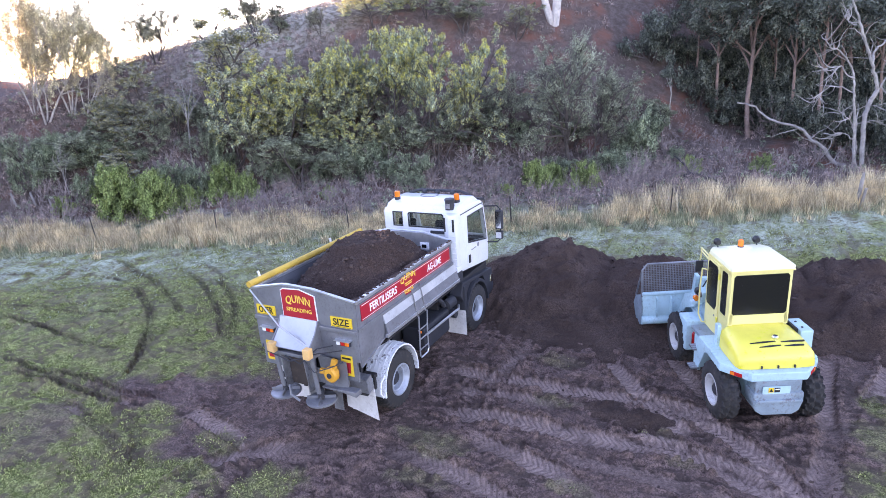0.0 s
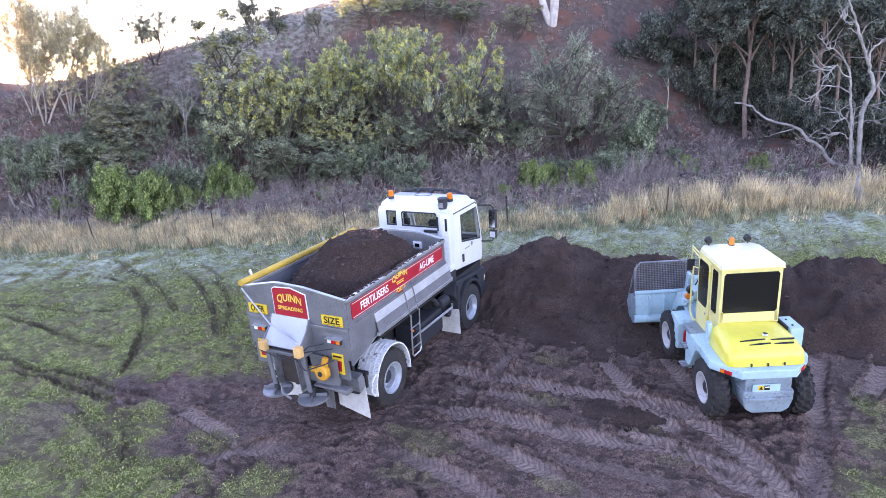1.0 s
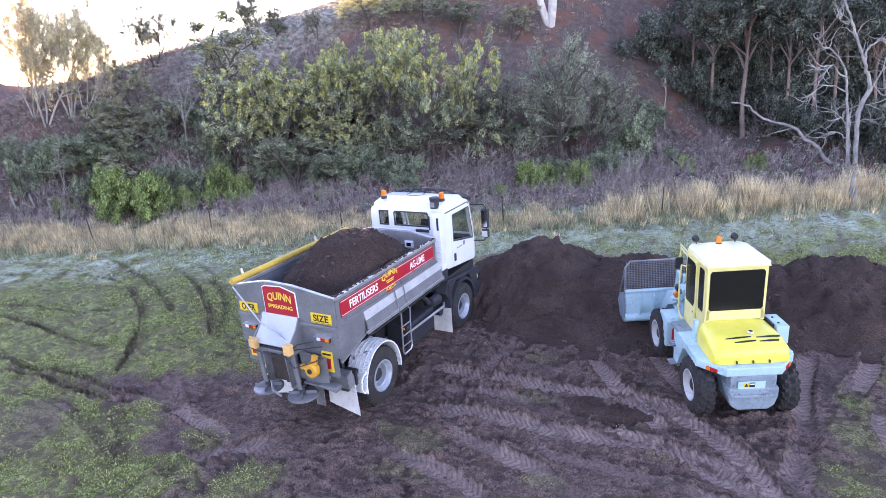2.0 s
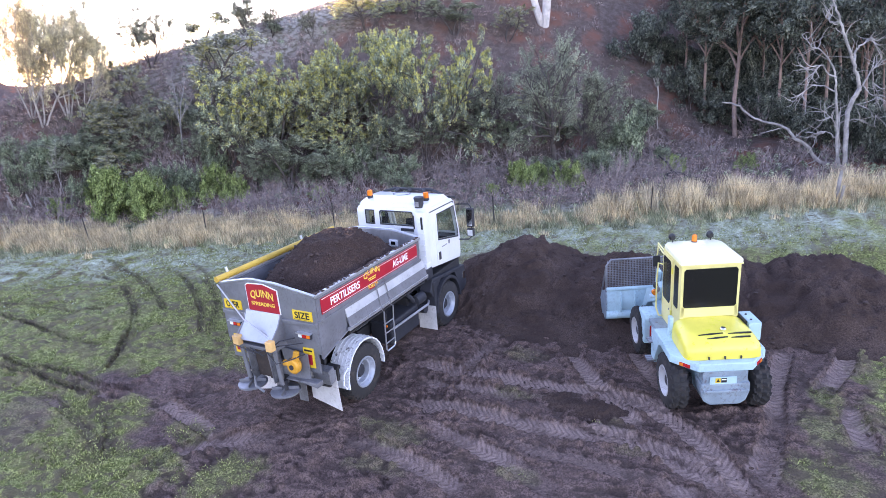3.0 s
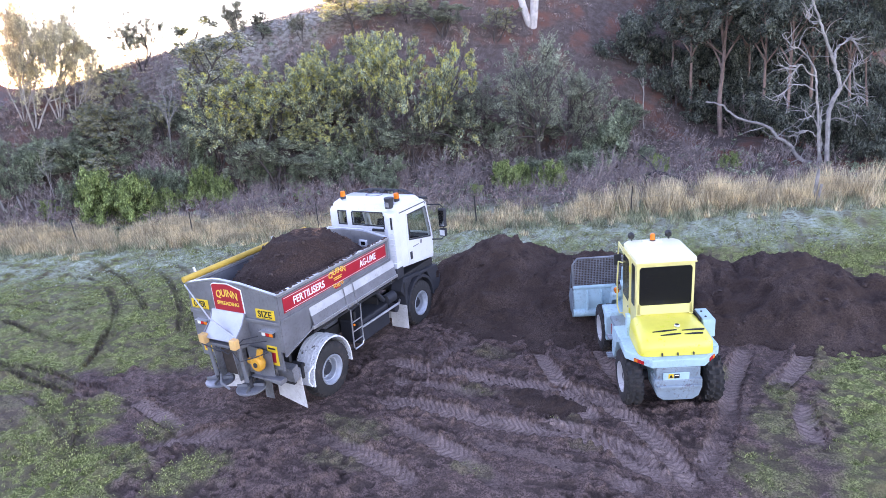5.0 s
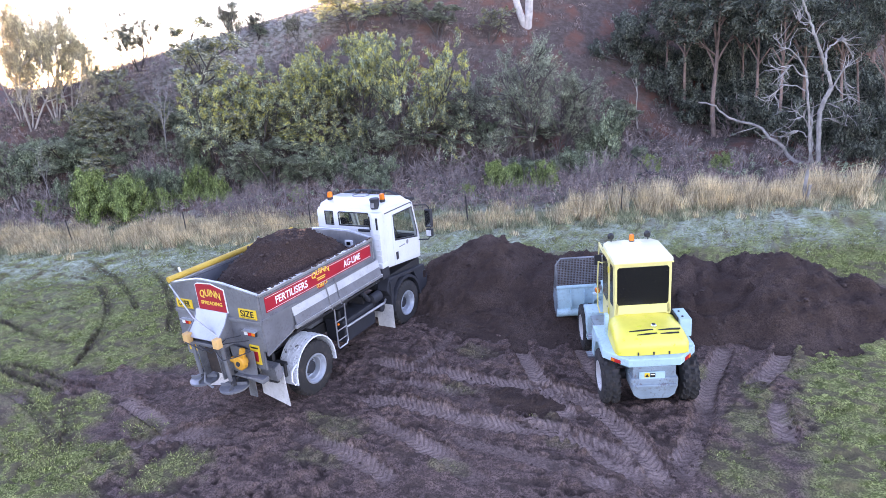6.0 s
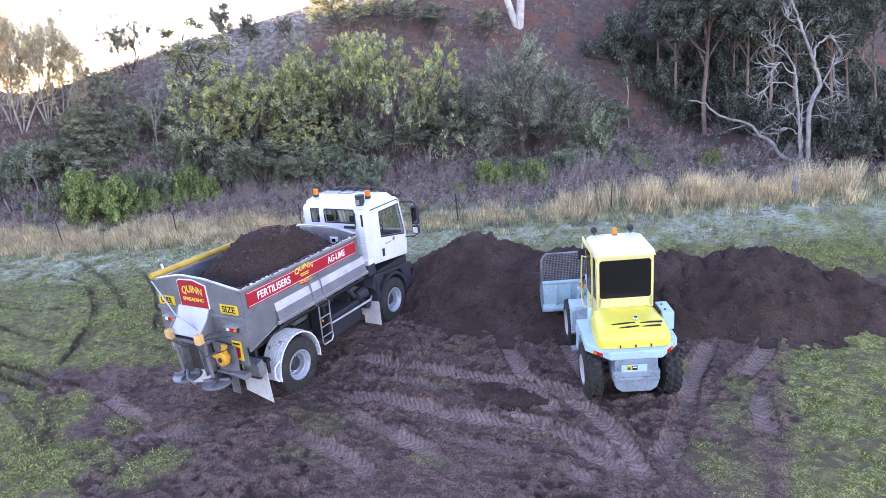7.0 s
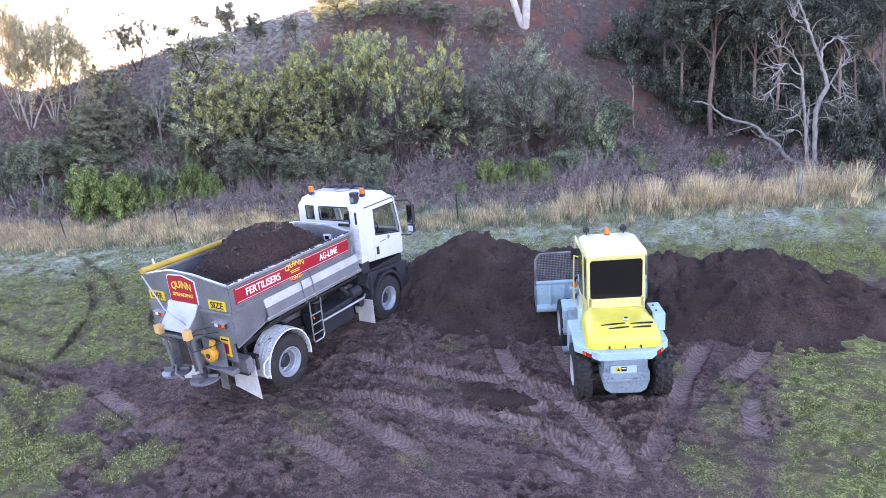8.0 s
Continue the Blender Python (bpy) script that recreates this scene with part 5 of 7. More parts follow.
# cab: posts, panels, windows
CX, CY0, CY1, CZ = 0.04, 0.47, 1.62, 2.68
xl, xr = CX - 0.58, CX + 0.58
part("cab_floor", box((xl, CY0, 1.1), (xr, CY1, 1.2), 0.01), M_PALEY, loader)
part("rear_panel", prism([(xl, 1.58), (xr, 1.58), (xr - 0.02, 1.8), (xl + 0.02, 1.8)], "y", CY0 - 0.02, CY0 + 0.05, 0.01), M_PALEY, loader)
part("rear_lower_panel", box((xl + 0.02, CY0 + 0.02, 1.15), (xr - 0.02, CY0 + 0.08, 1.6)), M_PALEY, loader)
part("rear_header", box((xl, CY0 - 0.01, 2.52), (xr, CY0 + 0.06, CZ - 0.04), 0.01), M_PALEY, loader)
for x, y, s in ((xl, CY0, 1), (xr, CY0, -1)):
    part("rear_post", prism([(x, y - 0.02), (x + s * 0.09, y - 0.02), (x + s * 0.09, y + 0.05), (x + s * 0.04, y + 0.11), (x, y + 0.11)], "z", 1.56, CZ - 0.03, 0.01), M_PALEY, loader)
for x, s in ((xl, 1), (xr, -1)):
    part("front_post", box((x, CY1 - 0.08, 1.2), (x + s * 0.08, CY1, CZ - 0.03), 0.01), M_PALEY, loader)
    part("middle_post", box((x, 0.86, 1.15), (x + s * 0.05, 0.95, CZ - 0.03), 0.008), M_PALEY, loader)
    part("side_header", box((x, CY0, 2.54), (x + s * 0.05, CY1, CZ - 0.03), 0.008), M_PALEY, loader)
    part("side_lower_panel", box((x, CY0 + 0.02, 1.15), (x + s * 0.04, 0.88, 1.72), 0.008), M_PALEY, loader)
    quarter = part("quarter_window", prism([(0.6, 1.74), (0.62, 1.7), (0.84, 1.7), (0.86, 1.74), (0.86, 2.5), (0.82, 2.54), (0.62, 2.54), (0.6, 2.5)], "x", x - s * 0.006, x + s * 0.02), M_TINT, loader, "dark tinted cab window")
    part("quarter_frame", prism([(0.57, 1.66), (0.88, 1.66), (0.88, 2.57), (0.57, 2.57)], "x", x + s * 0.0, x + s * 0.03), M_PALEY, loader)
    door = part("cab_door", prism([(0.96, 1.2), (1.1, 1.12), (CY1 - 0.02, 1.12), (CY1 - 0.02, 2.58), (0.96, 2.58)], "x", x - s * 0.015, x + s * 0.025, 0.006), M_PALEY, loader, "pale yellow cab door with a long dark window")
    part("window", prism([(1.04, 1.72), (1.1, 1.62), (1.5, 1.62), (1.54, 1.68), (1.54, 2.46), (1.5, 2.52), (1.1, 2.52), (1.04, 2.46)], "x", x - s * 0.022, x + s * 0.03), M_TINT, door, "dark tinted door window")
    part("hinge", box((x - s * 0.03, 0.94, 2.3), (x - s * 0.01, 0.99, 2.42)), M_BRIGHTY, door)
    part("hinge", box((x - s * 0.03, 0.94, 1.4), (x - s * 0.01, 0.99, 1.52)), M_BRIGHTY, door)
    part("door_lock", lathe([(x - s * 0.026, 0.02), (x - s * 0.01, 0.02)], (0, 1.1, 1.5), "x", 10), M_STEEL, door)
    part("grab_rail", tube([(x - s * 0.02, CY1 - 0.02, 2.28), (x - s * 0.1, CY1 + 0.03, 2.3), (x - s * 0.12, CY1 + 0.05, 1.9), (x - s * 0.12, CY1 + 0.05, 1.3), (x - s * 0.1, CY1 - 0.1, 1.18), (x - s * 0.02, CY1 - 0.12, 1.18)], 0.018, 6), M_PALEY, loader)
    part("working_lamp", lathe([(CY1 - 0.02, 0.05), (CY1 + 0.05, 0.075), (CY1 + 0.09, 0.07)], (CX + s * -0.4, 0, CZ + 0.15), "y", 14), M_INK, loader, smooth=True)
    part("lamp_stalk", tube([(CX + s * -0.4, CY1 - 0.0, CZ - 0.0), (CX + s * -0.4, CY1 + 0.02, CZ + 0.1)], 0.012, 6), M_INK, loader)
part("rear_window", prism([(xl + 0.055, 1.82), (xl + 0.09, 1.78), (xr - 0.09, 1.78), (xr - 0.055, 1.82), (xr - 0.055, 2.52), (xr - 0.09, 2.56), (xl + 0.09, 2.56), (xl + 0.055, 2.52)], "y", CY0 - 0.028, CY0 + 0.02), M_TINT, loader, "large dark tinted rear window")
part("front_window", box((xl + 0.08, CY1 - 0.03, 1.35), (xr - 0.08, CY1 - 0.01, 2.58)), M_TINT, loader)
part("front_lower_panel", box((xl, CY1 - 0.06, 1.12), (xr, CY1 - 0.01, 1.36), 0.01), M_PALEY, loader)
roof_plan = [(xl - 0.02, CY0 - 0.05), (xr + 0.02, CY0 - 0.05), (xr + 0.02, CY1 - 0.1), (xr - 0.1, CY1 + 0.08), (xl + 0.1, CY1 + 0.08), (xl - 0.02, CY1 - 0.1)]
part("cab_roof", prism(roof_plan, "z", CZ - 0.05, CZ + 0.05, 0.025), M_ROOF, loader, "faded cream-yellow cab roof", smooth=True)
part("roof_gutter", prism([(x * 1.01, y) for x, y in roof_plan], "z", CZ - 0.055, CZ - 0.03), M_PALEY, loader)
part("roof_hatch", box((CX - 0.2, CY1 - 0.2, CZ + 0.04), (CX + 0.2, CY1 - 0.02, CZ + 0.07), 0.01), M_ROOF, loader)
beacon = part("beacon", lathe([(CZ + 0.09, 0.055), (CZ + 0.2, 0.05), (CZ + 0.22, 0.03)], (CX + 0.02, CY1 - 0.1, 0), "z", 16), M_AMBER, loader, "amber warning beacon", smooth=True)
part("beacon_foot", lathe([(CZ + 0.05, 0.06), (CZ + 0.09, 0.06)], (CX + 0.02, CY1 - 0.1, 0), "z", 16), M_DARK, beacon)
frame_m = part("mirror_frame", tube([(xl, CY1 - 0.02, 2.5), (xl - 0.02, CY1 + 0.34, 2.56), (xl - 0.04, CY1 + 0.36, 2.3)], 0.016, 6), M_PALEY, loader)
part("mirror_frame_top", tube([(xl, CY1 - 0.02, 2.58), (xl - 0.02, CY1 + 0.36, 2.62), (xl - 0.02, CY1 + 0.36, 2.54)], 0.016, 6), M_PALEY, frame_m)
part("mirror", box((xl - 0.14, CY1 + 0.3, 2.12), (xl + 0.02, CY1 + 0.34, 2.36), 0.015), M_DARK, frame_m)
part("seat", box((CX - 0.24, 0.72, 1.2), (CX + 0.24, 1.16, 1.6), 0.05), M_SEAT, loader)
# steps and door-sill
for z, x in ((0.84, -0.9), (0.42, -0.92)):
    stepping = part("step", box((x - 0.1, 0.94, z - 0.012), (x + 0.08, 1.2, z + 0.012)), M_STEEL, loader)
    for k in range(3):
        part("step_bar", box((x - 0.1, 0.96 + 0.08 * k, z + 0.012), (x + 0.08, 0.985 + 0.08 * k, z + 0.03)), M_RIM, stepping)
part("step_plate", prism([(0.94, 1.12), (1.28, 1.12), (1.24, 0.36), (1.0, 0.36)], "x", -0.86, -0.8), M_BLUE, loader)
part("sill", box((-0.86, 0.9, 1.06), (-0.54, 1.5, 1.13), 0.01), M_BLUE_WORN, loader, "worn and muddy door sill")
part("extinguisher", lathe([(0.6, 0.045), (0.92, 0.045), (0.95, 0.02)], (-0.78, 1.52, 0), "z", 12), M_REDLENS, loader, "small red cylinder", smooth=True)
# front frame, mudguards, lift arms
part("front_frame", box((-0.4, 1.5, 0.4), (0.4, 2.75, 1.0), 0.03), M_BLUE, loader)
part("pivot", lathe([(0.35, 0.14), (1.15, 0.14)], (0, 1.45, 0), "z", 16), M_BLUE_WORN, loader, smooth=True)
for side in (-1, 1):
    part("front_mudguard", prism([(1.6, 0.5), (1.86, 0.46), (1.86, 0.95), (2.12, 1.08), (2.12, 1.14), (1.66, 1.14), (1.6, 1.06)], "x", side * 0.52, side * 0.92, 0.02), M_BLUE, loader)
    tower = [(1.75, 0.9), (2.2, 0.9), (2.25, 1.2), (2.05, 1.72), (1.8, 1.74)]
    part("arm_tower", prism(tower, "x", side * 0.28, side * 0.38, 0.01), M_BLUE, loader)
    lift = [(1.86, 1.66), (2.02, 1.74), (2.5, 1.42), (2.95, 1.22), (3.35, 0.62), (3.42, 0.44), (3.28, 0.4), (2.85, 0.92), (2.4, 1.12), (1.9, 1.48)]
    part("lift_arm", prism(lift, "x", side * 0.4, side * 0.52, 0.012), M_BLUE, loader)
    part("lift_cylinder", tube([(side * 0.42, 1.95, 0.85), (side * 0.42, 2.7, 1.05)], 0.055, 10), M_BLUE, loader)
    part("arm_pin", lathe([(side * 0.36, 0.06), (side * 0.56, 0.06)], (0, 1.94, 1.6), "x", 12), M_STEEL, loader)
    signal = part("signal_lamp", lathe([(1.98, 0.06), (2.06, 0.06)], (side * 0.6, 0, 1.5), "y", 14), M_AMBER, loader, smooth=True)
    part("head_lamp", lathe([(2.02, 0.08), (2.12, 0.09), (2.16, 0.07)], (side * 0.52, 0, 1.62), "y", 14), M_INK, signal, smooth=True)
    part("lamp_bracket", box((side * 0.58 - 0.12, 1.96, 1.38), (side * 0.58 + 0.1, 2.12, 1.42)), M_BLUE, loader)
part("tilt_cylinder", tube([(0, 1.95, 1.66), (0, 2.6, 1.55)], 0.075, 12), M_BLUE, loader, smooth=True)
part("tilt_rod", tube([(0, 2.6, 1.55), (0, 3.2, 1.42)], 0.035, 10), M_CHROME, loader)
part("tilt_link", prism([(3.1, 1.52), (3.24, 1.5), (3.2, 0.9), (2.9, 0.5), (2.8, 0.56), (3.06, 0.95)], "x", -0.09, 0.09, 0.012), M_BLUE, loader)
part("tilt_lug", prism([(3.1, 1.56), (3.28, 1.58), (3.42, 1.0), (3.3, 0.9)], "x", -0.2, -0.12, 0.01), M_BLUE, loader)
for x in (-0.16, 0.2):
    part("hose", tube([(x, 1.95, 1.55), (x + 0.06, 2.3, 1.75), (x + 0.04, 2.7, 1.6), (x, 3.0, 1.2)], 0.016, 6), M_DARK, loader)
# bucket with its mesh guard
BW = 1.4
curve = [(3.42, 1.06), (3.36, 0.8), (3.36, 0.5), (3.44, 0.3), (3.6, 0.18), (3.9, 0.13), (4.3, 0.13)]
shell = curve + [(y + (0.0 if i > 3 else 0.035), z + (0.03 if i > 2 else 0.0)) for i, (y, z) in list(enumerate(curve))[::-1]]
bucket = part("bucket", prism(shell, "x", -BW, BW), M_BLUE, loader, "pale blue steel bucket worn bare at its edges", smooth=True)
for side in (-1, 1):
    cheek = [(3.42, 1.06), (3.36, 0.8), (3.36, 0.5), (3.44, 0.3), (3.6, 0.16), (4.3, 0.12), (4.24, 0.36), (3.9, 0.86)]
    part("bucket_cheek", prism(cheek, "x", side * BW - 0.02, side * BW + 0.02), M_BLUE_WORN, bucket)
part("bucket_lip", box((-BW - 0.02, 4.22, 0.1), (BW + 0.02, 4.4, 0.14)), M_STEEL, bucket)
part("bucket_top_beam", tube([(-BW, 3.42, 1.06), (BW, 3.42, 1.06)], 0.05, 10), M_BLUE, bucket)
part("bucket_tube", tube([(-BW - 0.01, 3.36, 0.42), (BW + 0.01, 3.36, 0.42)], 0.1, 14), M_BLUE, bucket, smooth=True)
for k in range(7):
    x = -1.05 + 0.35 * k
    part("bucket_rib", prism([(3.4, 1.0), (3.3, 0.95), (3.26, 0.6), (3.34, 0.4), (3.4, 0.4)], "x", x - 0.018, x + 0.018), M_BLUE, bucket)
GZ = 1.78
part("guard_hoop", tube([(-BW, 3.42, 1.0), (-BW, 3.46, GZ - 0.14), (-BW + 0.12, 3.48, GZ), (BW - 0.12, 3.48, GZ), (BW, 3.46, GZ - 0.14), (BW, 3.42, 1.0)], 0.026, 8), M_STEEL, bucket)
for side in (-1, 1):
    part("guard_brace", tube([(side * BW, 3.46, GZ - 0.14), (side * BW, 3.95, 0.84)], 0.024, 8), M_STEEL, bucket)
for k in range(72):
    x = -BW + 0.04 + k * (2 * BW - 0.08) / 71
    part("mesh_wire", tube([(x, 3.42, 1.06), (x, 3.47, GZ - 0.01)], 0.008, 4), M_STEEL, bucket)
for k in range(16):
    z = 1.1 + k * 0.042
    part("mesh_cross_wire", tube([(-BW + 0.02, 3.425 + 0.08 * (z - 1.06), z), (BW - 0.02, 3.425 + 0.08 * (z - 1.06), z)], 0.006, 4), M_STEEL, bucket)


# ---- plants ----
M_BARK_PALE = surface("pale_bark", (0.46, 0.42, 0.38), 0.8, dirty=0.5, dirt=(0.2, 0.14, 0.11), grain=9, vary=0.2, bump=0.5)
M_BARK_PINK = surface("pink_bark", (0.25, 0.17, 0.14), 0.85, dirty=0.6, dirt=(0.12, 0.08, 0.06), grain=8, vary=0.25, bump=0.6)
M_BARK_DARK = surface("dark_bark", (0.085, 0.068, 0.06), 0.9, dirty=0.5, dirt=(0.04, 0.03, 0.028), grain=9, vary=0.25, bump=0.7)
M_BARK_DEAD = surface("silvered_dead_wood", (0.34, 0.315, 0.295), 0.85, dirty=0.6, dirt=(0.13, 0.11, 0.1), grain=10, vary=0.25, bump=0.5)
M_TWIG = surface("mauve_twigs", (0.31, 0.25, 0.235), 0.9, dirty=0.3, grain=4, vary=0.3)
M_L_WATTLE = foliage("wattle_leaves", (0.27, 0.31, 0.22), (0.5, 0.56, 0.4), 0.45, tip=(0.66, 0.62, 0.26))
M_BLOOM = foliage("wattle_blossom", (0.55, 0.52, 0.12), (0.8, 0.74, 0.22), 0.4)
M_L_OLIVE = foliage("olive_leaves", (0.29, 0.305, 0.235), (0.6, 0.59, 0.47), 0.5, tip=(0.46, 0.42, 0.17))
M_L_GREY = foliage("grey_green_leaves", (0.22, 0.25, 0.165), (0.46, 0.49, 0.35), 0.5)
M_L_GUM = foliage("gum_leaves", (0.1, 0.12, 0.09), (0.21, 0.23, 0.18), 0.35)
# gum leaves with the low sun's gold put into their colour
M_L_SUN_GOLD = foliage("gum_leaves_sun_in_colour", (0.52, 0.44, 0.28), (0.86, 0.75, 0.5), 0.6)
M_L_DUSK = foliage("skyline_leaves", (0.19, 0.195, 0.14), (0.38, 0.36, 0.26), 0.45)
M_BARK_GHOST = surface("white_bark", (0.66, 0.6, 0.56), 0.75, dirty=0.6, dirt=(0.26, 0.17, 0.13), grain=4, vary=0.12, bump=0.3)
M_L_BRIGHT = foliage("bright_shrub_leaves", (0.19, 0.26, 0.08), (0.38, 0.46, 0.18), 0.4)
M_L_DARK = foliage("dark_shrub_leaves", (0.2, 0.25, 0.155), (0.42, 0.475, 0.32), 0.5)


def branches(rng, stems, height, lean, wander, depth, fork, spread, up, base_r, start=0.35, side=1.0):
    """Grows limbs: a list of (points, thick end, thin end) and the places where leaves sit with the way the twig goes."""
    limbs, tips = [], []

    def grow(at, way, length, r, level):
        pts, w = [Vector(at)], Vector(way).normalized()
        steps = 6 if level == 0 else 4
        for k in range(steps):
            w = (w + Vector(rng.normal(0, wander, 3)) + Vector((0, 0, up * (1 if level else 0.6)))).normalized()
            pts.append(pts[-1] + w * length / steps)
        limbs.append((pts, r, r * (0.45 if level < depth else 0.25)))
        if level >= depth:
            tips.extend((p, w) for p in pts[2:])
            return
        for k in range(fork[level]):
            f = start + (1 - start) * (k + rng.uniform(0.2, 0.8)) / fork[level] if level == 0 else rng.uniform(0.4, 1.0)
            i = min(int(f * steps), steps - 1)
            p = pts[i].lerp(pts[i + 1], f * steps - i if f < 1 else 1)
            a, tilt = rng.uniform(0, math.tau), rng.uniform(0.5, 1.0) * spread
            across = Matrix.Rotation(a, 3, w) @ w.orthogonal().normalized()
            grow(p, w * math.cos(tilt) + across * math.sin(tilt), length * (side if level == 0 else 1.0) * rng.uniform(0.38, 0.62) * (1.15 - 0.45 * f), r * (0.62 - 0.22 * f), level + 1)
        if level == 0:
            tips.extend((p, w) for p in pts[-2:])

    for k in range(stems):
        a = math.tau * k / stems + rng.uniform(0, 1)
        tilt = lean * rng.uniform(0.5, 1.2) if stems > 1 else lean * rng.uniform(0, 1)
        grow((0.1 * math.cos(a) * (stems > 1), 0.1 * math.sin(a) * (stems > 1), -0.15), (math.sin(tilt) * math.cos(a), math.sin(tilt) * math.sin(a), math.cos(tilt)), height * rng.uniform(0.75, 0.95), base_r, 0)
    return limbs, tips


def leaf_cloud(rng, tips, per, reach, long, wide, droop=0.0):
    """Leaves as small pointed blades in a clump round each twig, their upper sides outwards."""
    at = np.array([p for p, _ in tips])
    n = len(at) * per
    out = rng.normal(0, 1, (n, 3))
    out /= np.linalg.norm(out, axis=1, keepdims=True)
    size = np.repeat(rng.uniform(0.6, 1.3, (len(at), 1)), per, 0)
    c = np.repeat(at, per, 0) + out * reach * size * rng.uniform(0.15, 1, (n, 1)) ** 0.6 * np.array((1, 1, 0.75))
    face = out + np.array((0, 0, 0.5)) + rng.normal(0, 0.45, (n, 3))
    d = np.cross(face, rng.normal(0, 1, (n, 3)))
    d[:, 2] -= droop * np.linalg.norm(d, axis=1)
    d /= np.linalg.norm(d, axis=1, keepdims=True)
    e = np.cross(face, d)
    e /= np.linalg.norm(e, axis=1, keepdims=True)
    size = rng.uniform(0.6, 1.3, (n, 1))
    a, b = c - d * long * size / 2, c + d * long * size / 2
    v = np.stack((a, c + e * wide * size / 2, b, c - e * wide * size / 2), 1).reshape(-1, 3)
    f = np.arange(n * 4).reshape(-1, 4)
    return v, f


def plant(name, seed, bark, leaf, label, category, stems=1, height=5.0, lean=0.2, wander=0.13, depth=2, fork=(8, 5), spread=0.9, up=0.08, base_r=0.12,
          per=26, reach=0.22, long=0.16, wide=0.06, droop=0.0, start=0.35, thin=5, side=1.0, bloom=None):
    rng = np.random.default_rng(seed)
    limbs, tips = branches(rng, stems, height, lean, wander, depth, fork, spread, up, base_r, start, side)
    top = root(name, Matrix(), label, category)
    bm = bmesh.new()
    for pts, r0, r1 in limbs:
        tube(pts, max(r0, 0.009), 7 if r0 > 0.05 else (thin if r0 > 0.02 else 3), bm, max(r1, 0.005))
    part("trunk" if leaf else "dead_wood", bm, bark, top, smooth=True)
    if leaf:
        v, f = leaf_cloud(rng, tips, per, reach, long, wide, droop)
        raw("crown", v.tolist(), f.tolist(), leaf, top)
    if bloom:
        high = np.quantile([p.z for p, _ in tips], 0.3)
        upper = [(p + Vector((0, 0, 0.09)), w) for p, w in tips if p.z > high and rng.uniform() < 0.55]
        v, f = leaf_cloud(rng, upper, 34, 0.15, 0.06, 0.05)
        raw("blossom", v.tolist(), f.tolist(), bloom, top)
    top["height"] = max(p.z for p, _ in tips)
    return top


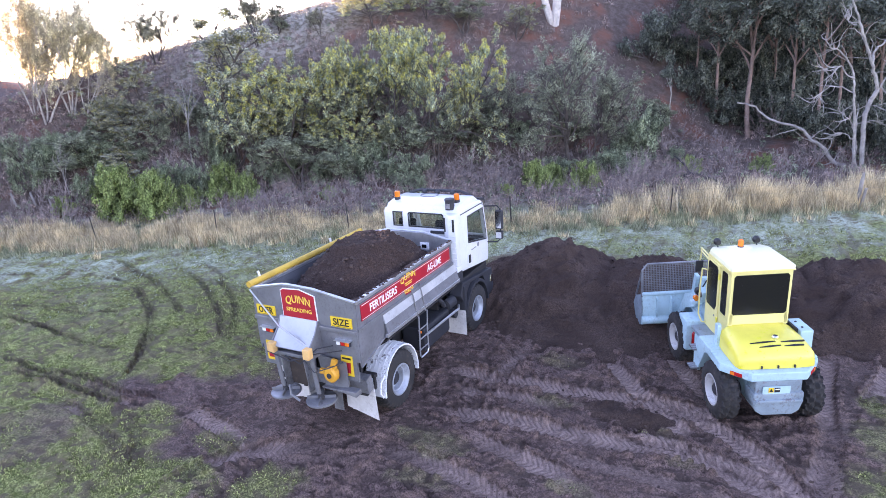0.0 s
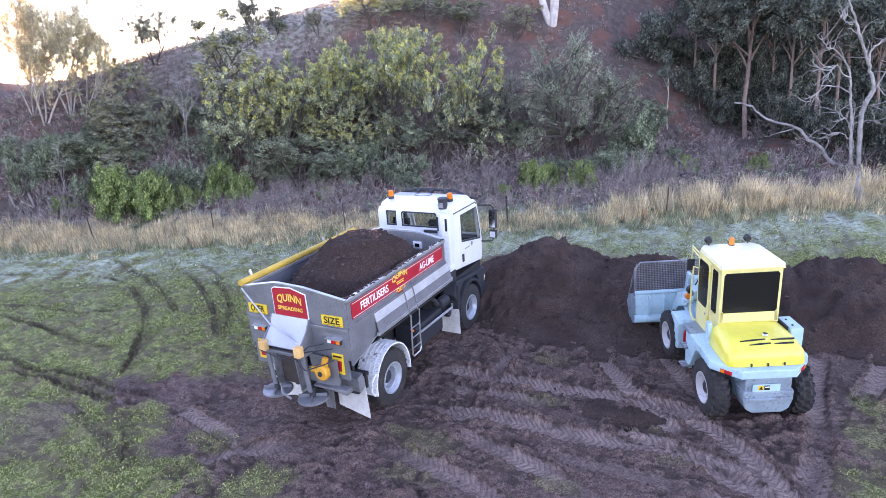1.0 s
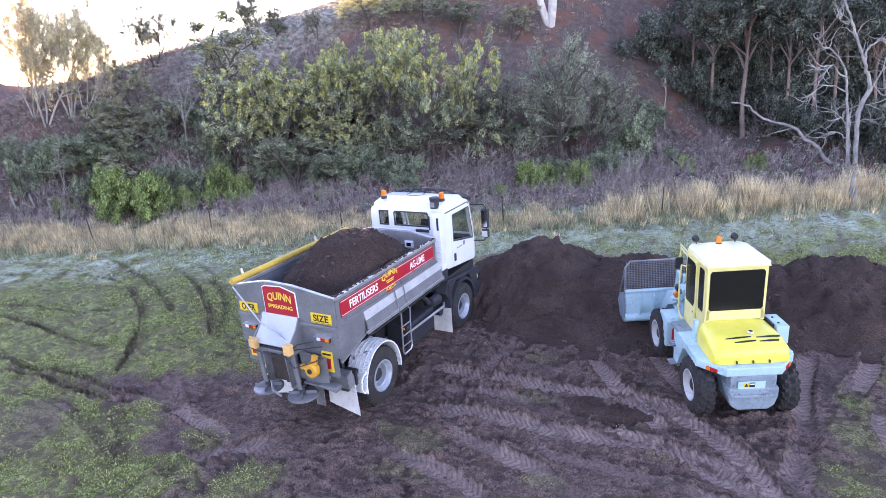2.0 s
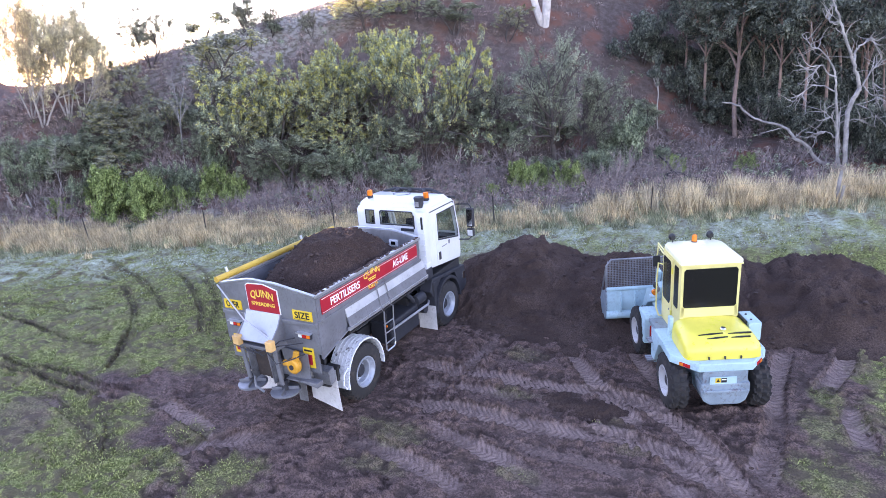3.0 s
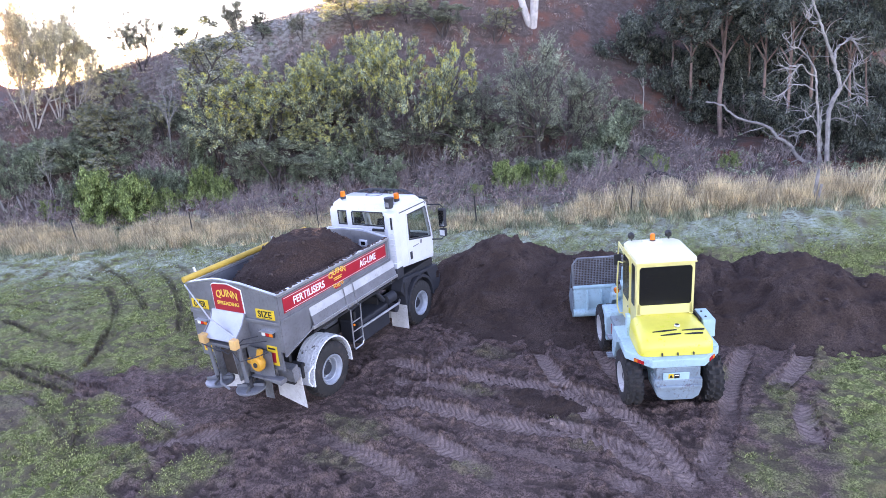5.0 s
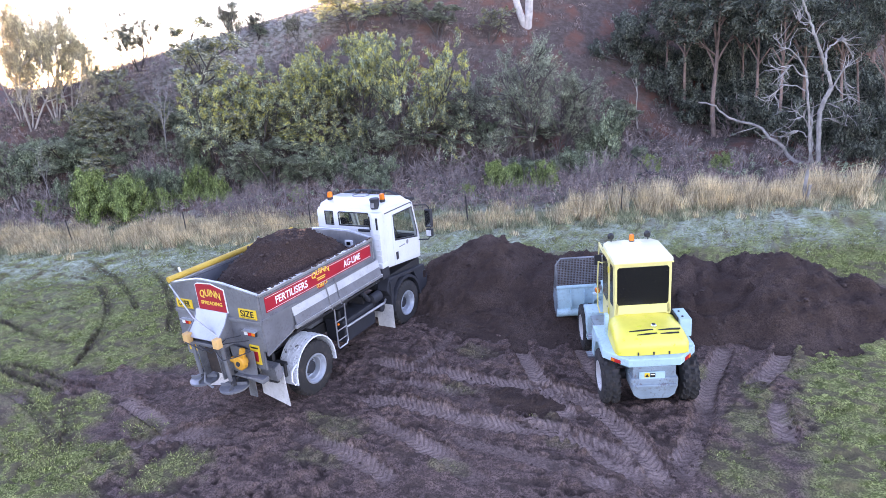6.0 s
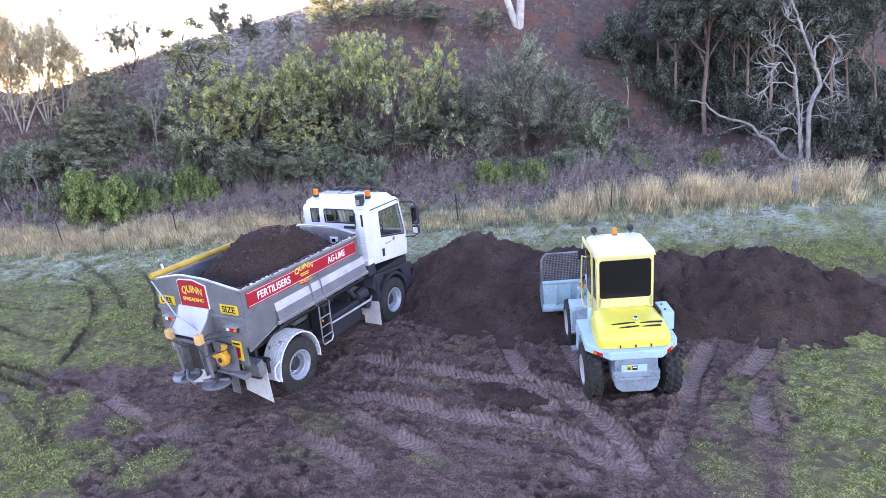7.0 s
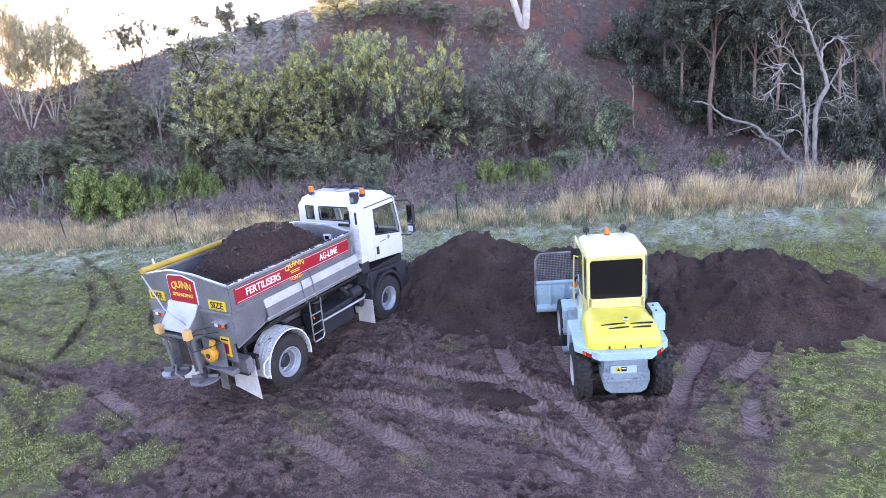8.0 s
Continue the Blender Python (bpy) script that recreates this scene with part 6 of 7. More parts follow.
SORTS = {
    "wattle": [plant("wattle_tree", 11 + k, M_BARK_DARK, M_L_WATTLE, "grey-green wattle tree with pale yellow blossom on the hillside", "tree", 3, 5.0, 0.34, 0.12, 2, (10, 7), 1.15, 0.03, 0.055, 32, 0.2, 0.085, 0.062, 0.0, 0.32, side=1.0, bloom=M_BLOOM) for k in range(3)],
    "olive": [plant("native_tree", 21 + k, M_BARK_DARK, M_L_OLIVE, "olive-green native tree on the scrubby hillside", "tree", 3, 5.0, 0.26, 0.14, 2, (8, 6), 1.1, 0.03, 0.06, 32, 0.2, 0.085, 0.055, 0.0, 0.36, side=0.6) for k in range(2)],
    "dusk": [plant("native_tree", 26 + k, M_BARK_DARK, M_L_DUSK, "dark open-crowned tree on the skyline of the hill", "tree", 4, 5.0, 0.5, 0.16, 2, (8, 6), 1.0, 0.06, 0.08, 40, 0.3, 0.13, 0.05, 0.1, 0.35) for k in range(2)],
    "grey": [plant("blackwood_tree", 31 + k, M_BARK_DARK, M_L_GREY, "grey-green thin-crowned tree behind the field", "tree", 3, 4.6, 0.32, 0.14, 2, (8, 7), 1.1, 0.03, 0.055, 28, 0.19, 0.085, 0.045, 0.0, 0.32, side=0.65) for k in range(2)],
    "feather": [plant("blackwood_tree", 36 + k, M_BARK_DARK, M_L_GREY, "broad grey-green feathery tree with dark spreading limbs", "tree", 2, 4.6, 0.3, 0.12, 2, (16, 11), 1.25, 0.04, 0.09, 24, 0.19, 0.085, 0.026, 0.1, 0.3) for k in range(2)],
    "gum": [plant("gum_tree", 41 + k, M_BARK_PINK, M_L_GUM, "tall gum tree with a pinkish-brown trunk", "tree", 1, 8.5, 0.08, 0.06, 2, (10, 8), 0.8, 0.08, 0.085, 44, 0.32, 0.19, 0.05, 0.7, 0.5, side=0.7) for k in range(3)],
    "gold": [plant("gum_tree", 51 + k, M_BARK_PALE, M_L_SUN_GOLD, "pale-trunked gum tree, its leaf colour lightened as if lit by the low sun", "tree", 4, 6.0, 0.5, 0.1, 2, (8, 7), 0.95, 0.05, 0.085, 40, 0.36, 0.12, 0.05, 0.1, 0.36, side=1.05) for k in range(2)],
    "sapling": [plant("gum_sapling", 61, M_BARK_PALE, M_L_GUM, "small pale-stemmed sapling with a thin crown", "tree", 1, 4.0, 0.1, 0.1, 2, (4, 3), 0.6, 0.12, 0.055, 44, 0.26, 0.14, 0.05, 0.3, 0.62)],
    "bright": [plant("green_shrub", 71 + k, M_BARK_DARK, M_L_BRIGHT, "dense bright green shrub at the foot of the hill", "shrub", 13, 1.5, 1.05, 0.22, 1, (9,), 1.1, 0.04, 0.022, 56, 0.2, 0.09, 0.045, 0.0, 0.1) for k in range(2)],
    "dark": [plant("green_shrub", 81 + k, M_BARK_DARK, M_L_DARK, "dark green shrub in the undergrowth", "shrub", 7, 1.8, 0.75, 0.2, 1, (9,), 1.0, 0.04, 0.03, 40, 0.22, 0.1, 0.042, 0.0, 0.12) for k in range(3)],
    # the dark gum leaf colour here deepens the shade between the trunks
    "shade": [plant("understorey_shrub", 86 + k, M_BARK_DARK, M_L_GUM, "shrub with leaves coloured dark for the shade under the gum trees", "shrub", 7, 2.0, 0.7, 0.2, 1, (9,), 1.0, 0.05, 0.035, 44, 0.26, 0.13, 0.05, 0.0, 0.12) for k in range(2)],
    "twig": [plant("bare_shrub", 91 + k, M_TWIG, None, "leafless mauve-brown twiggy shrub", "shrub", 9, 1.7, 0.8, 0.2, 2, (5, 5), 0.7, 0.06, 0.012, start=0.2, thin=3) for k in range(2)],
    "ghost": [plant("gum_tree", 111, M_BARK_GHOST, M_L_GUM, "stout white-trunked gum tree high on the hillside", "tree", 3, 9.0, 0.25, 0.06, 2, (6, 4), 0.7, 0.1, 0.3, 40, 0.34, 0.2, 0.06, 0.4, 0.55)],
    "stag": [plant("dead_tree", 104, M_BARK_DEAD, None, "slim dead pale tree among the scrub", "tree", 1, 4.4, 0.02, 0.07, 2, (7, 4), 0.8, 0.06, 0.055, start=0.4)],
}
turns = np.random.default_rng(2)
used_models = set()


def stand(sort, *places):
    """Sets plants of a sort: metres along the fence, behind it, height, width, lean."""
    made = SORTS[sort]
    for s, n, tall, broad, lean in places:
        k = turns.integers(len(made)) if sort in used_models and all(m.name in used_models for m in made) else next(i for i, m in enumerate(made) if m.name not in used_models)
        model = made[k]
        x, y = from_fence(s, n)
        across = max(max(v.co.x for v in c.data.vertices) - min(v.co.x for v in c.data.vertices) for c in model.children)
        sz = max(tall, 0.6) / SIZES[model.name]
        sxy = min(max(broad / across, sz * 0.55), sz * 2.2)
        m = pose(x, y, ground_z(x, y) - 0.05, 0, 0, 0) @ Matrix.Rotation(lean, 4, Vector((-0.35, 0.937, 0))) @ pose(0, 0, 0, 0, 0, turns.uniform(0, 360)) @ Matrix.Diagonal((sxy, sxy, sz, 1))
        if model.name in used_models:
            copy_thing(model, m @ Matrix.Diagonal((1 / model.scale.x, 1 / model.scale.y, 1 / model.scale.z, 1)))
        else:
            used_models.update((sort, model.name))
            model.matrix_basis = m


SIZES = {}
for models in SORTS.values():
    for model in models:
        SIZES[model.name] = model["height"]
        del model["height"]
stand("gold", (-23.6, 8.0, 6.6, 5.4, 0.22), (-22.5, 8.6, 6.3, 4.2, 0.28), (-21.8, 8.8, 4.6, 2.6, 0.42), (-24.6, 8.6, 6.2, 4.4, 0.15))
stand("dusk", (-19.3, 12.3, 3.3, 3.8, 0.19), (-13.6, 13.4, 3.0, 1.8, 0.14), (-12.7, 15.0, 1.5, 1.2, 0.14), (-10.1, 14.4, 1.7, 1.3, -0.09))
stand("olive", (-19.0, 9.0, 2.9, 2.8, 0.2), (-14.6, 7.6, 6.3, 4.2, 0.14), (-19.0, 7.2, 2.1, 2.3, 0.19), (-16.0, 7.5, 2.3, 2.2, 0.19), (1.4, 15.2, 2.1, 2.8, 0.06), (-17.9, 5.0, 1.9, 2.3, 0.17), (-7.3, 9.6, 3.0, 3.2, 0.14))
stand("wattle", (-11.0, 6.0, 5.8, 4.9, 0.21), (-9.1, 7.3, 4.8, 4.8, 0.16), (-7.5, 7.8, 5.2, 4.3, 0.23), (-5.3, 8.1, 5.7, 5.1, 0.1), (-2.9, 6.9, 6.6, 5.5, 0.1), (-1.5, 8.4, 4.4, 2.8, 0.09), (-7.0, 15.2, 2.2, 4.9, 0.11), (-3.9, 16.3, 2.1, 4.2, 0.06), (-11.9, 6.3, 3.1, 2.8, 0.15), (-8.2, 6.8, 2.7, 3.6, 0.11))
stand("grey", (-12.8, 6.0, 3.5, 2.9, 0.21), (-17.1, 6.3, 2.5, 2.6, 0.18), (-20.3, 5.9, 2.0, 2.6, 0.24), (-21.1, 5.0, 1.6, 2.0, 0.25), (-9.4, 5.2, 2.7, 3.0, 0.19), (-11.7, 5.1, 2.3, 2.4, 0.12), (-4.3, 6.8, 2.8, 3.0, 0.12), (-5.8, 7.1, 2.8, 2.8, 0.13), (-1.7, 15.5, 2.1, 3.7, 0.09), (-14.5, 5.9, 2.3, 2.2, 0.21), (-12.6, 14.7, 1.0, 2.4, 0.18), (-7.7, 5.2, 1.9, 2.6, 0.15))
stand("feather", (3.3, 6.7, 6.4, 6.4, -0.03), (4.8, 7.6, 4.9, 3.3, 0.15), (0.5, 9.1, 3.2, 3.0, -0.0))
stand("sapling", (9.2, 11.0, 3.9, 1.2, -0.05))
stand("stag", (-15.1, 6.1, 4.4, 1.0, 0.04), (-20.4, 4.0, 3.1, 0.7, 0.1), (-14.5, 7.9, 2.6, 1.1, 0.1))
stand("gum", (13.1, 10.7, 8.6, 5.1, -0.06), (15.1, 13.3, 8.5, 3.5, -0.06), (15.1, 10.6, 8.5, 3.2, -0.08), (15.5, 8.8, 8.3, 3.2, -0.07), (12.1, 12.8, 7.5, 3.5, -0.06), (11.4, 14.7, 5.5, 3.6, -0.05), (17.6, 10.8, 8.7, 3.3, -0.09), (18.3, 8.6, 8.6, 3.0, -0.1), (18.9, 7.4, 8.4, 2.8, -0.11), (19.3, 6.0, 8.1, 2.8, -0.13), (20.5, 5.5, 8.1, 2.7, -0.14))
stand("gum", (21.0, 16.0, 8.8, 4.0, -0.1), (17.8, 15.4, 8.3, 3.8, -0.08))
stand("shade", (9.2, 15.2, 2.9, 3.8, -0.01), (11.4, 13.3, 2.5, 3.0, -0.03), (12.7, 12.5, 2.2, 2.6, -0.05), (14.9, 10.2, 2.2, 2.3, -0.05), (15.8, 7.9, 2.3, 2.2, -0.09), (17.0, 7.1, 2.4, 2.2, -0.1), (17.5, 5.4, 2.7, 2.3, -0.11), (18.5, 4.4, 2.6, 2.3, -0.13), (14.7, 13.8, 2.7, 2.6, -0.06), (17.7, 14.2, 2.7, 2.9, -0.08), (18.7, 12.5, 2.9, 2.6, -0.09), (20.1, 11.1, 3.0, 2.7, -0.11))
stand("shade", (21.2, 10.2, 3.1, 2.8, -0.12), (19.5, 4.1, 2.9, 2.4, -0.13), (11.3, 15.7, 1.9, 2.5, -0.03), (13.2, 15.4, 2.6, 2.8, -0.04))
stand("dark", (6.7, 7.4, 2.8, 3.4, 0.05), (6.1, 7.9, 1.7, 1.8, 0.04), (-6.5, 5.7, 1.9, 2.4, 0.14), (-5.6, 6.6, 1.5, 1.6, 0.13), (-14.2, 4.3, 1.7, 1.9, 0.14), (-15.6, 4.5, 1.7, 1.8, 0.14), (-19.6, 3.9, 1.8, 1.8, 0.25), (-22.7, 4.3, 1.8, 1.8, 0.26), (-22.2, 4.9, 2.3, 2.1, 0.26), (-10.3, 5.3, 1.4, 1.6, 0.18), (-8.3, 5.2, 1.2, 1.6, 0.16), (8.6, 7.6, 0.8, 1.1, -0.02))
stand("dark", (-19.1, 6.0, 1.4, 1.8, 0.24), (-13.9, 6.0, 1.4, 1.3, 0.2), (-21.8, 5.9, 1.7, 1.5, 0.25), (4.8, 5.4, 1.1, 1.3, 0.02))
stand("twig", (14.2, 10.6, 2.3, 1.9, -0.06), (10.8, 8.7, 1.3, 2.0, -0.04), (1.1, 6.9, 1.5, 3.5, 0.06), (-1.2, 6.2, 1.7, 3.2, 0.08), (-3.8, 5.4, 1.5, 2.6, 0.11), (3.6, 3.8, 1.1, 1.6, 0.03), (-0.2, 4.4, 1.3, 2.7, 0.08), (4.3, 3.6, 1.0, 1.6, 0.02), (-9.4, 2.7, 1.1, 2.6, 0.18), (-7.5, 2.5, 1.1, 2.6, 0.16), (-6.2, 2.6, 0.9, 2.1, 0.15))
stand("twig", (-21.6, 2.5, 1.4, 1.8, 0.26), (-19.6, 2.2, 1.3, 1.9, 0.25), (-23.3, 5.6, 1.7, 1.5, 0.21), (-21.7, 4.0, 1.2, 1.5, 0.26), (10.9, 7.2, 1.1, 2.1, -0.04), (14.3, 6.1, 1.3, 1.7, -0.08), (-5.3, 6.2, 1.6, 2.6, 0.13), (-2.2, 5.7, 1.2, 2.3, 0.1), (-2.7, 7.9, 1.3, 2.0, 0.1), (-10.8, 3.0, 0.8, 2.0, 0.19), (2.2, 7.9, 1.3, 2.6, 0.05), (5.5, 3.5, 1.0, 1.7, 0.01))
stand("twig", (15.3, 6.0, 1.0, 1.3, -0.09))
stand("bright", (-17.4, 2.8, 2.4, 2.7, 0.32), (-15.6, 2.6, 2.1, 2.6, 0.19), (-14.3, 3.3, 1.1, 1.5, 0.22), (-12.9, 4.3, 1.7, 1.2, 0.2), (-11.7, 3.9, 1.4, 1.2, 0.19), (1.6, 4.0, 1.4, 1.5, 0.05), (2.4, 4.3, 1.1, 0.9, 0.04), (3.7, 3.6, 1.3, 0.7, 0.03), (8.6, 5.5, 0.9, 1.3, 0.03), (12.0, 5.9, 0.8, 1.3, -0.12), (0.3, 3.1, 0.6, 0.8, 0.07), (-20.3, 3.3, 0.9, 0.8, 0.25))
stand("bright", (-7.7, 3.7, 0.4, 1.0, 0.16))
stand("ghost", (3.7, 16.6, 8.5, 4.6, 0.0))
stand("twig", (-17.9, 1.4, 0.8, 1.8, 0.2), (-9.0, 1.8, 0.8, 2.0, 0.15), (-6.4, 1.9, 0.8, 2.0, 0.12), (7.4, 4.4, 1.1, 1.8, 0.0), (12.6, 5.2, 1.2, 1.8, -0.05))
# scrub filling the slope between larger plants; dark leaves as shade under the gums
scrub = np.random.default_rng(14)
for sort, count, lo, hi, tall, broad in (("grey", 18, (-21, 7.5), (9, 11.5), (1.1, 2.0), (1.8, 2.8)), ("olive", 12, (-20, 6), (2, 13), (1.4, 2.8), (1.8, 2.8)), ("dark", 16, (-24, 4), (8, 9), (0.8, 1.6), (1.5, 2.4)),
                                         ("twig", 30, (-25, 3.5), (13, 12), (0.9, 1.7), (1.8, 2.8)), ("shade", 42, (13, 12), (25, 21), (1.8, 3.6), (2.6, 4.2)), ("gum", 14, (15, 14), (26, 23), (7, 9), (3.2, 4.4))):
    for k in range(count):
        s, n = scrub.uniform(lo[0], hi[0]), scrub.uniform(lo[1], hi[1])
        if sort in ("grey", "olive") and n > 11 + 0.1 * s:
            n = lo[1] + 1.5
        stand(sort, (s, n, scrub.uniform(*tall), scrub.uniform(*broad), float(np.clip(0.08 - 0.008 * s, -0.12, 0.25))))
unplaced = [m for models in SORTS.values() for m in models if m.name not in used_models]
assert not unplaced


# ---- grass, bracken and litter ----
M_STRAW = foliage("dry_grass", (0.56, 0.42, 0.25), (0.88, 0.72, 0.49), 0.5, clump=0.8)
M_TUSSOCK = foliage("green_tussock", (0.22, 0.24, 0.13), (0.46, 0.46, 0.3), 0.4, clump=0.8)
M_BRACKEN = foliage("dead_bracken", (0.23, 0.16, 0.135), (0.5, 0.375, 0.325), 0.4, clump=0.8)
M_TURF = foliage("field_grass", (0.11, 0.14, 0.04), (0.42, 0.44, 0.17), 0.4, clump=0.8)
M_RIME = foliage("frosted_grass", (0.28, 0.33, 0.22), (0.66, 0.68, 0.56), 0.35, clump=0.8)


def blades(rng, x, y, per, tall, wide, splay, reach):
    """Tufts of tapering blades at the places x, y; tall may differ from tuft to tuft."""
    z = land(x, y)
    n = len(x) * per
    bx, by = np.repeat(x, per) + rng.normal(0, reach, n), np.repeat(y, per) + rng.normal(0, reach, n)
    h = np.repeat(np.broadcast_to(tall, x.shape), per) * rng.uniform(0.45, 1.1, n)
    a, out = rng.uniform(0, math.tau, n), rng.uniform(0.1, 1, n) * splay * h
    w = wide * rng.uniform(0.6, 1.3, n)
    bz = np.repeat(z, per) - 0.02
    px, py = -np.sin(a + 1.1) * w, np.cos(a + 1.1) * w
    v = np.stack((np.stack((bx - px, by - py, bz), -1), np.stack((bx + px, by + py, bz), -1), np.stack((bx + np.cos(a) * out, by + np.sin(a) * out, bz + h), -1)), 1)
    return v.reshape(-1, 3), np.arange(n * 3).reshape(-1, 3)


def strewn(name, parts, material, label, category):
    v = np.concatenate([p[0] for p in parts])
    shift, faces = 0, []
    for p in parts:
        faces.append(p[1] + shift)
        shift += len(p[0])
    return tagged(raw(name, v.tolist(), np.concatenate(faces).tolist(), material), label, category, kind="stuff")


rng = np.random.default_rng(7)
s, n = rng.uniform(-30, 24, 4600), rng.normal(0.75, 0.65, 4600)
thick = np.clip(0.45 + 1.2 * fbm(s, n * 1.6, 1.7, 51, 3) + 0.28 * step(s, 0, 6) + 0.3 * step(-s, 6, 11), 0.04, 1)
keep = rng.uniform(0, 1, s.shape) < thick
s, n = s[keep], n[keep]
x, y = from_fence(s, n)
tall = (0.38 + 0.46 * step(s, 2, 8) * (n > 0) + 0.14 * step(-s, 6, 11)) * (0.75 + 0.5 * np.clip(fbm(s, n, 0.9, 53, 2) + 0.5, 0, 1)) * rng.uniform(0.6, 1.2, s.shape)
hs, hn = rng.uniform(-30, 8, 2600), rng.uniform(11, 34, 2600)
hx2, hy2 = from_fence(hs, hn)
high_up = land(hx2, hy2) > np.clip(12.8 + 0.25 * hs, 1.5, 42) - 1.3
strewn("dry_grass", [blades(rng, x, y, 38, tall, 0.015, 0.5, 0.1), blades(rng, hx2[high_up], hy2[high_up], 14, 0.1, 0.02, 0.9, 0.2)], M_STRAW, "tall straw-coloured dry grass along the fence", "grass")
s, n = rng.uniform(-30, 24, 1500), rng.normal(0.2, 0.75, 1500)
x, y = from_fence(s, n)
strewn("green_tussock", [blades(rng, x, y, 30, rng.uniform(0.15, 0.45, 1500), 0.012, 0.7, 0.1)], M_TUSSOCK, "pale green tussock grass at the field's edge", "grass")

# bracken and bramble over the bank and the hillside
s, n = rng.uniform(-34, 26, 7400), np.abs(rng.normal(0, 8.5, 7400)) + 1.5
thick = np.clip(0.7 + 0.7 * fbm(s, n, 3.4, 52, 3), 0.1, 1)
keep = rng.uniform(0, 1, s.shape) < thick * (1 - 0.6 * step(s, 9, 13) * step(n, 3, 5))
s, n = s[keep], n[keep]
x, y = from_fence(s, n)
z = land(x, y)
high = rng.uniform(0.12, 0.55, x.shape) * np.where(n < 7, 1.2, 0.8)
tips = [(Vector((a, b, c + d * 0.6)), None) for a, b, c, d in zip(x, y, z, high)]
leafy = leaf_cloud(rng, tips, 19, 0.26, 0.17, 0.034)
stalks = blades(rng, x, y, 10, high * 1.8, 0.012, 0.8, 0.18)
strewn("bracken", [leafy], M_BRACKEN, "dead brown bracken and bramble on the hillside", "bracken")
strewn("bracken_stalks", [stalks], M_TWIG, "thin dead stalks over the hillside", "bracken")
s, n = rng.uniform(-34, 26, 900), np.abs(rng.normal(0, 6, 900)) + 1.2
x, y = from_fence(s, n)
z = land(x, y)
tips = [(Vector((a, b, c + 0.2)), None) for a, b, c in zip(x, y, z)]
strewn("green_weeds", [leaf_cloud(rng, tips, 26, 0.2, 0.13, 0.045)], M_L_DARK, "low green weeds among the bracken", "weeds")

# short grass of the field
x, y = rng.uniform(-17, 16, 150000), rng.uniform(-6, 14, 150000)
s, n = along(x, y)
bare_here = np.clip(np.maximum(ground_state(x, y), wheel_marks(x, y)[1] * 1.2), 0, 1)
keep = (n < 0.3) & (hollows_at(x, y) > -0.4) & (rng.uniform(0, 1, x.shape) > bare_here * 1.15) & (heap(x, y) < 0)
x, y, n = x[keep], y[keep], n[keep]
cold = np.clip(step(n + 1.3 * fbm(x, y, 2.2, 34), -5.0, -1.5) * (0.7 - 0.3 * step(x, 6, 12)) + 0.1 * step(-x - 4 + fbm(x, y, 3.0, 35), 3, 9) * step(y, -2, 3), 0, 1)
icy = rng.uniform(0, 1, x.shape) < cold
strewn("field_grass", [blades(rng, x[~icy], y[~icy], 4, rng.uniform(0.02, 0.06, (~icy).sum()), 0.012, 0.9, 0.03)], M_TURF, "short green grass of the field", "grass")
strewn("frosted_grass", [blades(rng, x[icy], y[icy], 4, rng.uniform(0.02, 0.06, icy.sum()), 0.011, 0.9, 0.03)], M_RIME, "short grass white with frost", "grass")


# ---- clods of soil ----
def clods(rng, x, y, z, size):
    ball = bmesh.new()
    bmesh.ops.create_icosphere(ball, subdivisions=1, radius=1.0)
    bv = np.array([v.co for v in ball.verts])
    bf = np.array([[v.index for v in f.verts] for f in ball.faces])
    ball.free()
    k = len(x)
    v = bv[None] * (1 + rng.normal(0, 0.18, (k, len(bv), 1))) * (size[:, None] * rng.uniform(0.6, 1.2, (k, 3)))[:, None]
    a = rng.uniform(0, math.tau, k)
    vx, vy = v[..., 0] * np.cos(a)[:, None] - v[..., 1] * np.sin(a)[:, None], v[..., 0] * np.sin(a)[:, None] + v[..., 1] * np.cos(a)[:, None]
    v = np.stack((vx + x[:, None], vy + y[:, None], v[..., 2] * 0.75 + (z + size * 0.2)[:, None]), -1)
    return v.reshape(-1, 3), (bf[None] + np.arange(k)[:, None, None] * len(bv)).reshape(-1, 3)


x, y = rng.uniform(-6, 11, 7000), rng.uniform(-5.5, 5, 7000)
keep = (ground_state(x, y) > 0.6) & (rng.uniform(0, 1, x.shape) < np.clip(0.35 + 0.8 * fbm(x, y, 1.2, 81, 3), 0.03, 1)) & (heap(x, y) < 0.05)
x, y = x[keep], y[keep]
gz = land(x, y) + wheel_marks(x, y)[0]
one = clods(rng, x, y, gz, 0.012 + 0.03 * rng.uniform(0, 1, x.shape) ** 4)
x, y = rng.uniform(-2, 13, 8000), rng.uniform(2.6, 9, 8000)
h = heap(x, y)
keep = (h > 0.0) & (rng.uniform(0, 1, x.shape) < np.where(h < 0.3, 0.9, 0.55))
x, y, h = x[keep], y[keep], h[keep]
two = clods(rng, x, y, land(x, y) + h, 0.01 + 0.045 * rng.uniform(0, 1, x.shape) ** 5)
x, y = rng.uniform(-1.15, 1.15, 900), rng.uniform(Y0 + 0.1, Y1 - 0.1, 900)
at_load = [load.matrix_world @ Vector((a, b, LZ[min(int((b - Y0 - 0.03) / 0.05 + 0.5), LZ.shape[0] - 1), min(int((a + 1.2) / 0.05 + 0.5), LZ.shape[1] - 1)])) for a, b in zip(x, y)]
at_load = np.array([tuple(v) for v in at_load])
three = clods(rng, at_load[:, 0], at_load[:, 1], at_load[:, 2], 0.012 + 0.045 * rng.uniform(0, 1, x.shape) ** 4)
